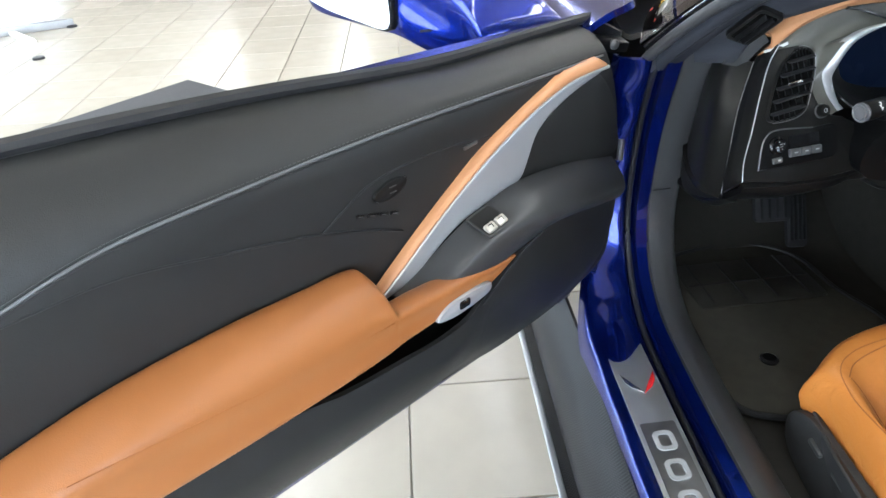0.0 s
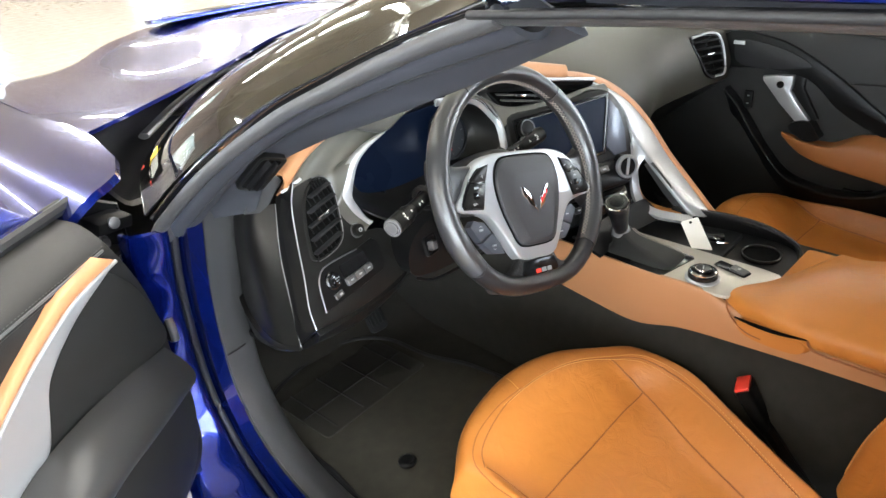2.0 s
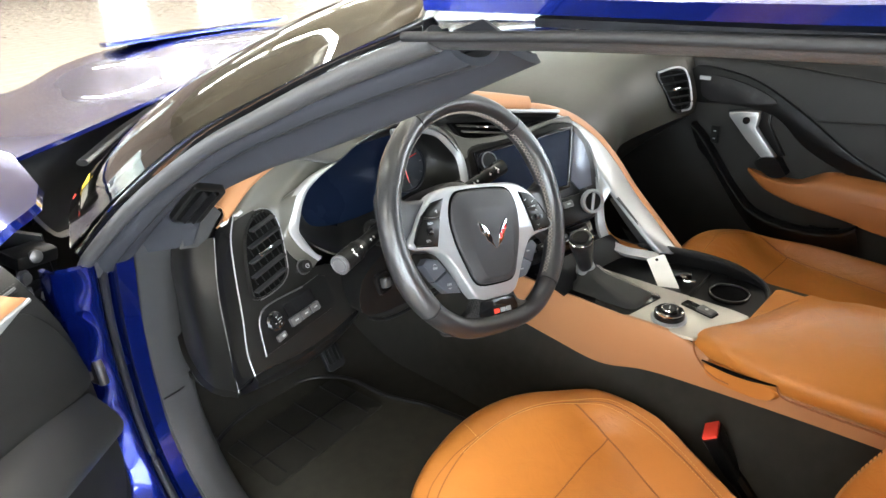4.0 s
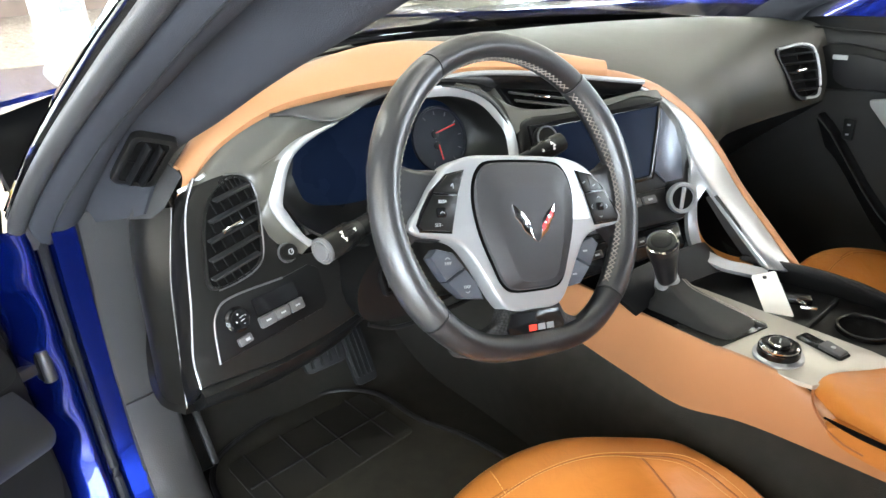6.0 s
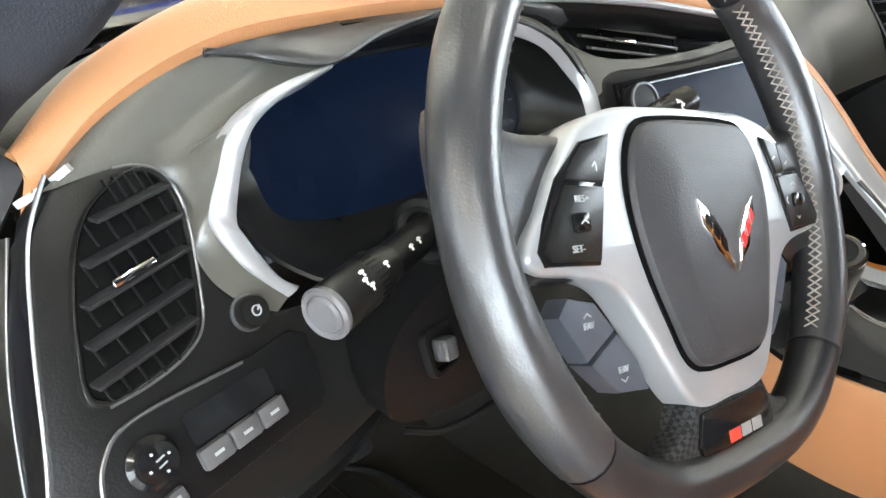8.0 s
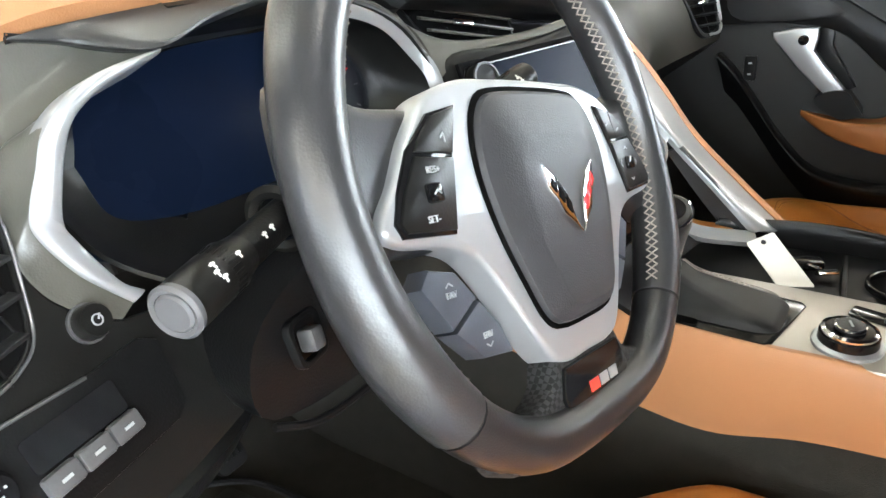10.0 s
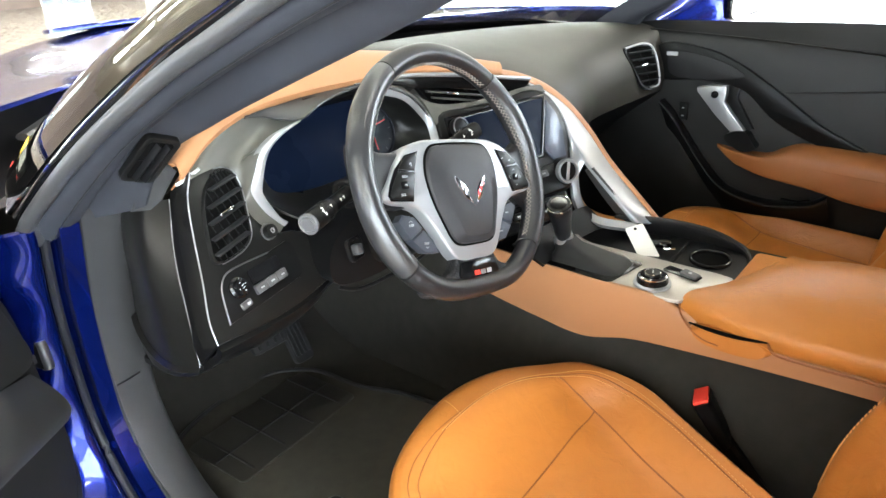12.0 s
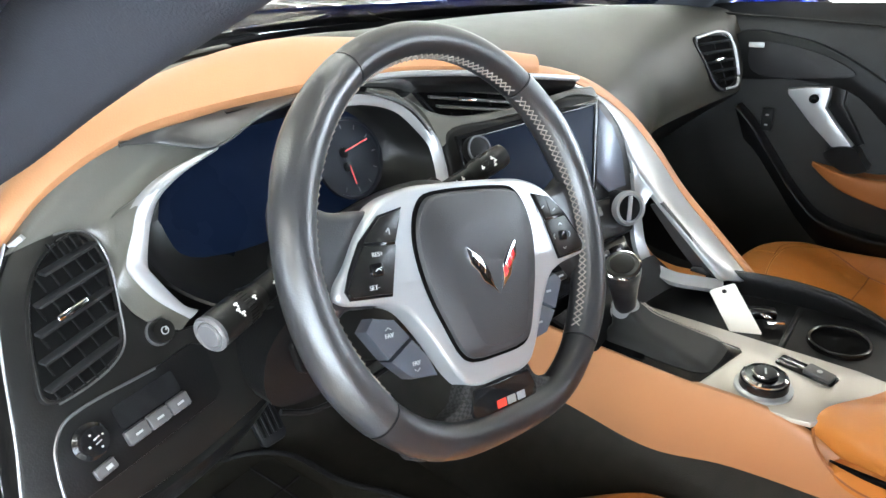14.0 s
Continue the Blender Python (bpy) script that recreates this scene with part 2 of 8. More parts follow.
def sweep(path, profile, side, n=24, closed=False, roll=None):
    """profile: (a, b) points; a lies along side (made square to the path), b along side x path."""
    p = cr(path, n, closed)
    out = []
    for i in range(n):
        a, b = p[i - 1 if (i or closed) else 0], p[(i + 1) % n if closed else min(i + 1, n - 1)]
        t = Vector(b - a).normalized()
        sv = Vector(side)
        s = (sv - sv.dot(t) * t).normalized()
        u = s.cross(t)
        out.append([Vector(p[i]) + q[0] * s + q[1] * u for q in profile])
    return grid(out, True, closed, not closed)


def rounded(w, h, r, k=4):
    """An outline w x h round the origin with round corners."""
    out = []
    for cx, cy, a0 in ((w / 2 - r, h / 2 - r, 0), (-w / 2 + r, h / 2 - r, 90), (-w / 2 + r, -h / 2 + r, 180), (w / 2 - r, -h / 2 + r, 270)):
        for i in range(k + 1):
            a = radians(a0 + 90 * i / k)
            out.append((cx + r * math.cos(a), cy + r * math.sin(a)))
    return out


def smooth_outline(pts, n):
    return [tuple(q[:2]) for q in cr([(x, y, 0) for x, y in pts], n, True)]


def slab(outline, depth, m=None, bevel=0.0, base=0.0, segs=2):
    """An outline in local x, y, raised from z = base by depth, its front edge bevelled."""
    bm = bmesh.new()
    lo = [bm.verts.new((x, y, base)) for x, y in outline]
    hi = [bm.verts.new((x, y, base + depth)) for x, y in outline]
    k = len(outline)
    bm.faces.new(list(reversed(lo)))
    top = bm.faces.new(hi)
    for i in range(k):
        bm.faces.new((lo[i], lo[(i + 1) % k], hi[(i + 1) % k], hi[i]))
    bmesh.ops.recalc_face_normals(bm, faces=bm.faces)
    if bevel:
        bmesh.ops.bevel(bm, geom=list(top.edges), offset=bevel, segments=segs, affect="EDGES", profile=0.5)
    if m is not None:
        bm.transform(m)
    return bm


def ring(outer, inner, depth, m=None, base=0.0, bevel=0.0):
    """A frame between two outlines with the same number of points."""
    bm = bmesh.new()
    k = len(outer)
    loops = [[bm.verts.new((x, y, z)) for x, y in o] for o, z in ((outer, base), (outer, base + depth), (inner, base + depth), (inner, base))]
    for a in range(4):
        b = (a + 1) % 4
        for i in range(k):
            bm.faces.new((loops[a][i], loops[a][(i + 1) % k], loops[b][(i + 1) % k], loops[b][i]))
    bmesh.ops.recalc_face_normals(bm, faces=bm.faces)
    if bevel:
        es = [e for e in bm.edges if all(v.co.z > base + depth - 1e-6 for v in e.verts) and len({round(f.normal.z) for f in e.link_faces}) > 1]
        bmesh.ops.bevel(bm, geom=es, offset=bevel, segments=2, affect="EDGES", profile=0.5)
    if m is not None:
        bm.transform(m)
    return bm


def box(sx, sy, sz, m=None, bevel=0.0, segs=2):
    bm = bmesh.new()
    bmesh.ops.create_cube(bm, size=1.0, matrix=Matrix.Diagonal((sx, sy, sz, 1)))
    if bevel:
        bmesh.ops.bevel(bm, geom=bm.edges[:], offset=bevel, segments=segs, affect="EDGES", profile=0.5)
    if m is not None:
        bm.transform(m)
    return bm


def turned(profile, m=None, seg=32):
    """A body of revolution round local z: profile of (radius, height), from the axis outwards and back, or a closed ring off the axis."""
    rows = [[(r * math.cos(2 * math.pi * j / seg), r * math.sin(2 * math.pi * j / seg), h) for j in range(seg)] for r, h in profile]
    hollow = profile[0][0] > 0.002
    bm = grid(rows, True, hollow, not hollow)
    if m is not None:
        bm.transform(m)
    return bm


def joined(bms):
    out = bmesh.new()
    for b in bms:
        me = bpy.data.meshes.new("tmp")
        b.to_mesh(me)
        b.free()
        out.from_mesh(me)
        bpy.data.meshes.remove(me)
    return out


def basis(o, x, y):
    """A local frame: origin, x direction, y direction (squared up)."""
    x = Vector(x).normalized()
    z = x.cross(Vector(y)).normalized()
    y = z.cross(x)
    m = Matrix((x, y, z)).transposed().to_4x4()
    m.translation = Vector(o)
    return m


def thing(name, at, label, category, group="", kind=""):
    ob = new(name)
    ob.empty_display_size = 0.05
    ob.location = at
    return tagged(ob, label, category, group, kind)


def part(name, bm, material, parent=None, label="", hard=40):
    """Link a bmesh, in world coordinates, as one mesh object under a thing or a part."""
    for f in bm.faces:
        f.smooth = True
    for e in bm.edges:
        if len(e.link_faces) == 2 and e.calc_face_angle(0) > radians(hard):
            e.smooth = False
    me = bpy.data.meshes.new(name)
    bm.to_mesh(me)
    bm.free()
    me.materials.append(material)
    ob = new(name, me)
    if parent is not None:
        ob.parent = parent
        if parent.type == "EMPTY":
            ob.matrix_parent_inverse = Matrix.Translation(-Vector(parent.location))
    return tagged(ob, label) if label else ob


def stitches(path, n, length, r, lift=(0, 0, 0.001)):
    """A row of short thread stitches along a path."""
    p = cr(path, n * 2)
    out = []
    for i in range(n):
        a, b = Vector(p[2 * i]), Vector(p[2 * i + 1])
        c, d = (a + b) / 2 + Vector(lift), (b - a).normalized() * length / 2
        out.append(tube([c - d, c + d], r, 2, 5))
    return joined(out)


def laid(bm, path, n, lift=0.0):
    """The path laid from above on to a body."""
    tree = BVHTree.FromBMesh(bm)
    out = []
    for p in cr(path, n):
        hit = tree.ray_cast(Vector((p[0], p[1], p[2] + 0.15)), Vector((0, 0, -1)))[0]
        if hit is not None and abs(hit.z - p[2]) < 0.05:
            out.append((p[0], p[1], hit.z + lift))
    return out


def letters(words, size, m, depth=0.0006):
    c = bpy.data.curves.new("letters", "FONT")
    c.body, c.size, c.align_x, c.align_y, c.extrude = words, size, "CENTER", "CENTER", depth
    ob = bpy.data.objects.new("letters", c)
    scene.collection.objects.link(ob)
    me = bpy.data.meshes.new_from_object(ob.evaluated_get(bpy.context.evaluated_depsgraph_get()))
    bm = bmesh.new()
    bm.from_mesh(me)
    bpy.data.objects.remove(ob)
    bpy.data.meshes.remove(me)
    bm.transform(m)
    return bm

# ---------------------------------------------------------------- showroom
X0, X1, Y0, Y1, H = -13.0, 16.0, -6.0, 24.0, 4.2
TILE_W = 0.35


def structure(name, bm, material, label, category):
    return tagged(part(name, bm, material), label, category, kind="structure")


floor = structure("floor", box(X1 - X0, Y1 - Y0, 0.1, pose((X0 + X1) / 2, (Y0 + Y1) / 2, -0.06)), GROUT, "showroom floor of square cream glazed tiles with thin joints", "floor")
structure("ground", box(400, 400, 0.2, pose(0, 0, -0.25)), ASPHALT, "grey asphalt parking ground outside the showroom", "ground")
structure("ceiling", box(X1 - X0, Y1 - Y0, 0.15, pose((X0 + X1) / 2, (Y0 + Y1) / 2, H + 0.075)), CEIL, "plain white board showroom ceiling", "ceiling")
structure("wall_east_end", box(0.2, 6.0, H, pose(X1 + 0.1, Y1 - 3.0, H / 2)), WALL, "plain white painted showroom wall", "wall")


def glazed_wall(name, length, m, n, tag):
    """A low wall and a lintel with n tall panes between slim posts."""
    sill_h, top_h = 0.3, 3.5
    structure("wall_" + name, joined([box(length, 0.2, sill_h, m @ pose(0, 0, sill_h / 2)), box(length, 0.2, H - top_h, m @ pose(0, 0, (H + top_h) / 2))]), WALL, "white painted wall under and over the shop windows", "wall")
    w = thing("window_" + tag, m @ Vector((0, 0, sill_h)), "tall shop window with slim white posts and clear panes", "window", kind="structure")
    step = length / n
    for i in range(n + 1):
        part("window_frame", box(0.07, 0.12, top_h - sill_h, m @ pose(-length / 2 + i * step, 0, (sill_h + top_h) / 2)), WALL, w)
    for i in range(n):
        p = part("pane", box(step - 0.07, 0.012, top_h - sill_h, m @ pose(-length / 2 + (i + 0.5) * step, 0, (sill_h + top_h) / 2)), CLEAR, w)
        p.visible_shadow = False


DOORS = ((-2.2, 1.3), (3.2, 1.6), (9.0, 1.6), (12.8, 2.2))
pieces, edge_x = [], X0
for cx, w in DOORS:
    pieces.append(box(cx - w / 2 - edge_x, 0.2, H, pose((cx - w / 2 + edge_x) / 2, Y1 + 0.1, H / 2)))
    pieces.append(box(w, 0.2, H - 2.6, pose(cx, Y1 + 0.1, (H + 2.6) / 2)))
    edge_x = cx + w / 2
pieces.append(box(X1 - edge_x, 0.2, H, pose((X1 + edge_x) / 2, Y1 + 0.1, H / 2)))
# Unseen wall, added in brown to keep the bonnet's reflections dark.
structure("wall_north", joined(pieces), BROWN, "unseen brown wall toned for the bonnet reflections, with tall glass doorways", "wall")
for i, (cx, w) in enumerate(DOORS):
    win = thing("window_%d" % (i + 4), (cx, Y1 + 0.1, 0.0), "tall glass doorway with slim white posts", "window", kind="structure")
    for x in (cx - w / 2 + 0.035, cx, cx + w / 2 - 0.035):
        part("window_frame", box(0.07, 0.12, 2.6, pose(x, Y1 + 0.1, 1.3)), WALL, win)
    for x in (cx - w / 4, cx + w / 4):
        part("pane", box(w / 2 - 0.08, 0.012, 2.58, pose(x, Y1 + 0.1, 1.3)), CLEAR, win).visible_shadow = False
glazed_wall("west", Y1 - Y0, pose(X0 - 0.1, (Y0 + Y1) / 2, 0, 0, 0, 90), 15, "2")
glazed_wall("east", Y1 - Y0 - 6.0, pose(X1 + 0.1, (Y0 + Y1) / 2 - 3.0, 0, 0, 0, 90), 12, "8")
glazed_wall("south", X1 - X0, pose((X0 + X1) / 2, Y0 - 0.1, 0), 14, "3")
DAY = (0.94, 0.97, 1.0)
area_lamp("daylight_west", look((X0 - 0.19, 9, 1.9), (0, 9, 1.9)), 29.6, 3.15, 850, DAY)
area_lamp("daylight_east", look((X1 + 0.19, 6, 1.9), (0, 6, 1.9)), 23.6, 3.15, 900, DAY)
area_lamp("daylight_south", look((1.5, Y0 - 0.19, 1.9), (1.5, 0, 1.9)), 28.6, 3.15, 1250, DAY)

light = thing("ceiling_light", (-2.6, -1.5, H - 0.06), "long white fluorescent ceiling light with a diffuser", "ceiling light", "ceiling lights")
part("frame", box(0.34, 2.5, 0.06, pose(-2.6, -1.5, H - 0.03), 0.01), WALL, light)
part("diffuser", box(0.28, 2.44, 0.03, pose(-2.6, -1.5, H - 0.07), 0.01), TUBE, light)
for i in range(6):
    for j in range(8):
        if (i, j) != (1, 1):
            copy_thing(light, pose(-6.0 + 3.4 * i, -4.6 + 3.1 * j + (0.0 if j else 0), H - 0.06))

rug = tagged(part("rug", box(1.8, 1.2, 0.012, pose(-2.193, 2.08, 0.007, 0, 0, -40.4), 0.004), RUG), "dark grey woven entrance mat lying on the tiles", "rug")
stand = thing("display_stand", (-4.2, 4.5, 0.0), "white steel display stand with a dark floor rail on the tiles", "display stand")
part("leg", sweep([(-4.75, 5.25, 0.9), (-4.5, 4.93, 0.42), (-4.36, 4.74, 0.03)], [(-0.03, -0.02), (0.03, -0.02), (0.03, 0.02), (-0.03, 0.02)], (1, 0, 0), 14), WALL, stand)
part("foot", box(0.72, 0.05, 0.03, pose(-4.11, 4.476, 0.016, 0, 0, -46.8), 0.006), WALL, stand)
part("floor_rail", box(1.9, 0.07, 0.05, pose(-4.65, 4.34, 0.026, 0, 0, 25.6), 0.005), PLASTIC, stand, "dark floor rail")
part("rail_edge", box(1.9, 0.018, 0.056, pose(-4.63, 4.30, 0.029, 0, 0, 25.6), 0.004), SILVER, stand)
for x, y in ((-3.79, 4.70), (-3.65, 3.81)):
    part("rubber_foot", turned([(0.001, 0), (0.04, 0), (0.035, 0.014), (0.001, 0.016)], pose(x, y, 0), 16), RUBBER, stand)

# ---------------------------------------------------------------- car body
DRV = -0.37
car = thing("sports_car", (0, 0, 0.1), "metallic blue two-seat sports car with its driver door open", "car")


def mirror_x(rows):
    return [[(-x, y, z) for x, y, z in r] for r in rows]


def both(name, rows, thick, material, label="", nu=18, nv=18):
    for k, r in enumerate((rows, mirror_x(rows))):
        part(name, shell(r, thick if k == 0 else -thick, nu, nv), material, car, label)


# bonnet with a raised middle and its rear edge curving round the windscreen
hood_half = [
    [(-0.78, 0.60, 0.935), (-0.655, 0.669, 0.938), (-0.533, 0.745, 0.94), (-0.40, 0.825, 0.943), (-0.162, 0.974, 0.952), (0, 1.02, 0.955)],
    [(-0.80, 0.80, 0.935), (-0.66, 0.86, 0.926), (-0.53, 0.92, 0.926), (-0.38, 0.99, 0.946), (-0.17, 1.10, 0.966), (0, 1.14, 0.969)],
    [(-0.80, 1.15, 0.925), (-0.66, 1.20, 0.91), (-0.53, 1.22, 0.91), (-0.38, 1.27, 0.945), (-0.17, 1.33, 0.968), (0, 1.35, 0.971)],
    [(-0.78, 1.55, 0.89), (-0.64, 1.57, 0.875), (-0.50, 1.58, 0.88), (-0.36, 1.60, 0.92), (-0.16, 1.63, 0.944), (0, 1.64, 0.947)],
    [(-0.62, 2.0, 0.77), (-0.5, 2.04, 0.77), (-0.4, 2.06, 0.785), (-0.28, 2.08, 0.82), (-0.14, 2.10, 0.845), (0, 2.11, 0.85)],
]
hood_rows = [r + [(-x, y, z) for x, y, z in r[-2::-1]] for r in hood_half]
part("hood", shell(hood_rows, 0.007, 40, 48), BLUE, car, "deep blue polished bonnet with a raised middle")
# bonnet vent: dark recess with fins
vent_m = basis((0, 1.5, 0.961), (1, 0, 0), (0, 1, -0.1))
hv = part("hood_vent", ring(smooth_outline([(-0.28, -0.1), (0, -0.14), (0.28, -0.1), (0.24, 0.1), (0, 0.12), (-0.24, 0.1)], 36), smooth_outline([(-0.25, -0.08), (0, -0.12), (0.25, -0.08), (0.21, 0.08), (0, 0.1), (-0.21, 0.08)], 36), 0.012, vent_m, bevel=0.003), BLUE, car, "dark bonnet vent with fins")
part("vent_floor", slab(smooth_outline([(-0.25, -0.08), (0, -0.12), (0.25, -0.08), (0.21, 0.08), (0, 0.1), (-0.21, 0.08)], 36), 0.004, vent_m), GLOSS_BLACK, hv)
for i in range(4):
    part("fin", box(0.44 - 0.02 * i, 0.012, 0.01, vent_m @ pose(0, -0.07 + 0.045 * i, 0.008, 25), 0.003), CARBON_GLOSS, hv)

fender_rows = [
    [(-0.782, 0.60, 0.93), (-0.82, 0.365, 0.922), (-0.87, 0.36, 0.90), (-0.935, 0.37, 0.84), (-0.955, 0.38, 0.70), (-0.93, 0.40, 0.45), (-0.90, 0.42, 0.25)],
    [(-0.803, 0.82, 0.927), (-0.84, 0.68, 0.915), (-0.90, 0.66, 0.89), (-0.955, 0.66, 0.82), (-0.945, 0.66, 0.68), (-0.90, 0.66, 0.45), (-0.88, 0.66, 0.25)],
    [(-0.803, 1.15, 0.917), (-0.85, 1.05, 0.905), (-0.92, 1.04, 0.87), (-0.97, 1.04, 0.78), (-0.96, 1.04, 0.66), (-0.955, 1.0, 0.5), (-0.95, 0.95, 0.3)],
    [(-0.783, 1.55, 0.867), (-0.85, 1.55, 0.85), (-0.93, 1.5, 0.82), (-0.985, 1.48, 0.75), (-0.985, 1.45, 0.68), (-0.985, 1.4, 0.66), (-0.98, 1.35, 0.65)],
    [(-0.625, 2.0, 0.715), (-0.75, 1.98, 0.70), (-0.86, 1.93, 0.67), (-0.93, 1.88, 0.62), (-0.945, 1.85, 0.55), (-0.94, 1.82, 0.45), (-0.92, 1.8, 0.3)],
]
both("fender", fender_rows, 0.012, BLUE, "metallic blue front wing")
# side vent in the driver's wing
sv_m = basis((-0.963, 0.83, 0.76), (0, -1, -0.05), (-0.12, 0, 1))
svent = part("fender_vent", slab(smooth_outline([(0.1, 0.07), (-0.09, 0.05), (-0.14, -0.06), (0.02, -0.11), (0.1, -0.03)], 28), 0.012, sv_m @ pose(0, 0, -0.004), 0.004), GLOSS_BLACK, car, "black side vent grille in the wing")
for i in range(4):
    part("vent_blade", box(0.17 - 0.02 * i, 0.012, 0.016, sv_m @ pose(-0.012 * i, 0.04 - 0.036 * i, 0.012, 30, 0, 10), 0.004), CHROME if i % 2 else CARBON_GLOSS, svent)
part("wing_badge", slab([(-0.03, -0.012), (0.03, -0.018), (0.034, 0.004), (-0.026, 0.014)], 0.004, sv_m @ pose(0.01, -0.15, 0.0), 0.001), RED_METAL, car, "red and silver wing badge")

# windscreen, cowl and frame
ws_half = [
    [(-0.797, 0.38, 0.852), (-0.74, 0.51, 0.875), (-0.60, 0.665, 0.893), (-0.32, 0.86, 0.905), (0, 0.93, 0.91)],
    [(-0.7665, 0.261, 0.938), (-0.71, 0.36, 0.972), (-0.60, 0.478, 0.984), (-0.31, 0.65, 0.99), (0, 0.70, 0.99)],
    [(-0.727, 0.121, 1.0265), (-0.68, 0.20, 1.056), (-0.58, 0.31, 1.057), (-0.30, 0.45, 1.058), (0, 0.49, 1.06)],
    [(-0.70, -0.06, 1.103), (-0.65, 0.0, 1.136), (-0.55, 0.065, 1.143), (-0.28, 0.15, 1.148), (0, 0.18, 1.15)],
    [(-0.695, -0.211, 1.157), (-0.60, -0.15, 1.186), (-0.5, -0.11, 1.195), (-0.26, -0.05, 1.203), (0, -0.03, 1.207)],
]
ws_rows = [r + [(-x, y, z) for x, y, z in r[-2::-1]] for r in ws_half]
wscreen = part("windscreen", shell(ws_rows, 0.005, 24, 28), GLASS, car, "steep curved windscreen glass")
wscreen.visible_shadow = False
ws_cols = [cr(r, 29) for r in ws_rows]
for cols in (range(0, 2), range(28, 26, -1)):
    part("windscreen_frit", shell([[tuple(ws_cols[i][j] + np.array((0, 0.002, 0.004))) for i in range(5)] for j in cols], 0.0015, 8, 24), FRIT, wscreen, "black printed border of the glass")
base_rows = [[tuple(np.array(a) * (1 - k) + np.array(b) * k + np.array((0, 0.002, 0.005))) for a, b in zip(ws_cols[0], ws_cols[1])] for k in (0.0, 0.1, 0.22)]
part("windscreen_frit", shell(base_rows, 0.0015, 6, 29), FRIT, wscreen)
top_edge = [tuple(q + np.array((0, 0, 0.004))) for q in ws_cols[4]]
part("windscreen_frit", shell([top_edge, [(x, y + 0.055, z - 0.022) for x, y, z in top_edge]], 0.0015, 4, 29), FRIT, wscreen)
part("cowl", shell([[(x, y + dy, z) for x, y in ((-0.78, 0.50), (-0.6, 0.72), (-0.32, 0.93), (0, 1.0), (0.32, 0.93), (0.6, 0.72), (0.78, 0.50))] for dy, z in ((-0.06, 0.86), (0.02, 0.835), (0.12, 0.855), (0.17, 0.905), (0.18, 0.80))], 0.01, 16, 28), PLASTIC, car, "black plastic cowl under the windscreen")
wiper = part("wiper_arm", tube([(-0.66, 0.70, 0.875), (-0.5, 0.86, 0.885), (-0.3, 1.0, 0.895), (0.05, 1.02, 0.90)], 0.011, 24, 8, squash=0.6), STEEL, car, "grey wiper arm lying in the cowl")
part("wiper_blade", tube([(-0.45, 0.74, 0.90), (-0.25, 0.88, 0.905), (0.1, 0.94, 0.91)], 0.008, 16, 6), RUBBER, wiper)

# windscreen pillar: black outer moulding, seal and suede inner trim
E_GLASS = [(-0.797, 0.367, 0.854), (-0.7665, 0.261, 0.940), (-0.727, 0.121, 1.0285), (-0.7095, 0.015, 1.0765), (-0.698, -0.098, 1.122), (-0.695, -0.211, 1.159)]
E_SEAL = [(-0.8, 0.372, 0.826), (-0.80, 0.34, 0.85), (-0.765, 0.24, 0.935), (-0.722, 0.1, 1.025), (-0.705, 0.0, 1.07), (-0.695, -0.11, 1.115), (-0.695, -0.22, 1.152)]
E_MID = [(-0.739, 0.339, 0.829), (-0.727, 0.285, 0.875), (-0.686, 0.195, 0.961), (-0.663, 0.115, 1.006), (-0.655, 0.0, 1.052), (-0.645, -0.12, 1.093), (-0.635, -0.232, 1.13)]
E_LOW = [(-0.684, 0.262, 0.851), (-0.667, 0.258, 0.883), (-0.65, 0.245, 0.91), (-0.621, 0.17, 0.951), (-0.618, 0.03, 1.006), (-0.597, -0.11, 1.063), (-0.575, -0.222, 1.112)]
E_IN = [(-0.68, 0.30, 0.85), (-0.66, 0.29, 0.885), (-0.635, 0.27, 0.915), (-0.605, 0.19, 0.955), (-0.60, 0.04, 1.008), (-0.57, -0.10, 1.065), (-0.555, -0.21, 1.112)]
E_DEEP = [(-0.67, 0.44, 0.84), (-0.665, 0.42, 0.87), (-0.64, 0.33, 0.93), (-0.615, 0.2, 1.0), (-0.595, 0.09, 1.05), (-0.57, -0.03, 1.1), (-0.55, -0.15, 1.14)]


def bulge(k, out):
    """A line k of the way from the seal to the trim's edge, raised towards the camera's viewpoint."""
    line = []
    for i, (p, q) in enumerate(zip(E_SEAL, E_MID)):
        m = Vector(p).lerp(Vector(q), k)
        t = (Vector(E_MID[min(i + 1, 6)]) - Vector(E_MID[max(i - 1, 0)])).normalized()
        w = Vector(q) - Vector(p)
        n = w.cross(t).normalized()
        if n.dot(VIEWPOINT - m) < 0:
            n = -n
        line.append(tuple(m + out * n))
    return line


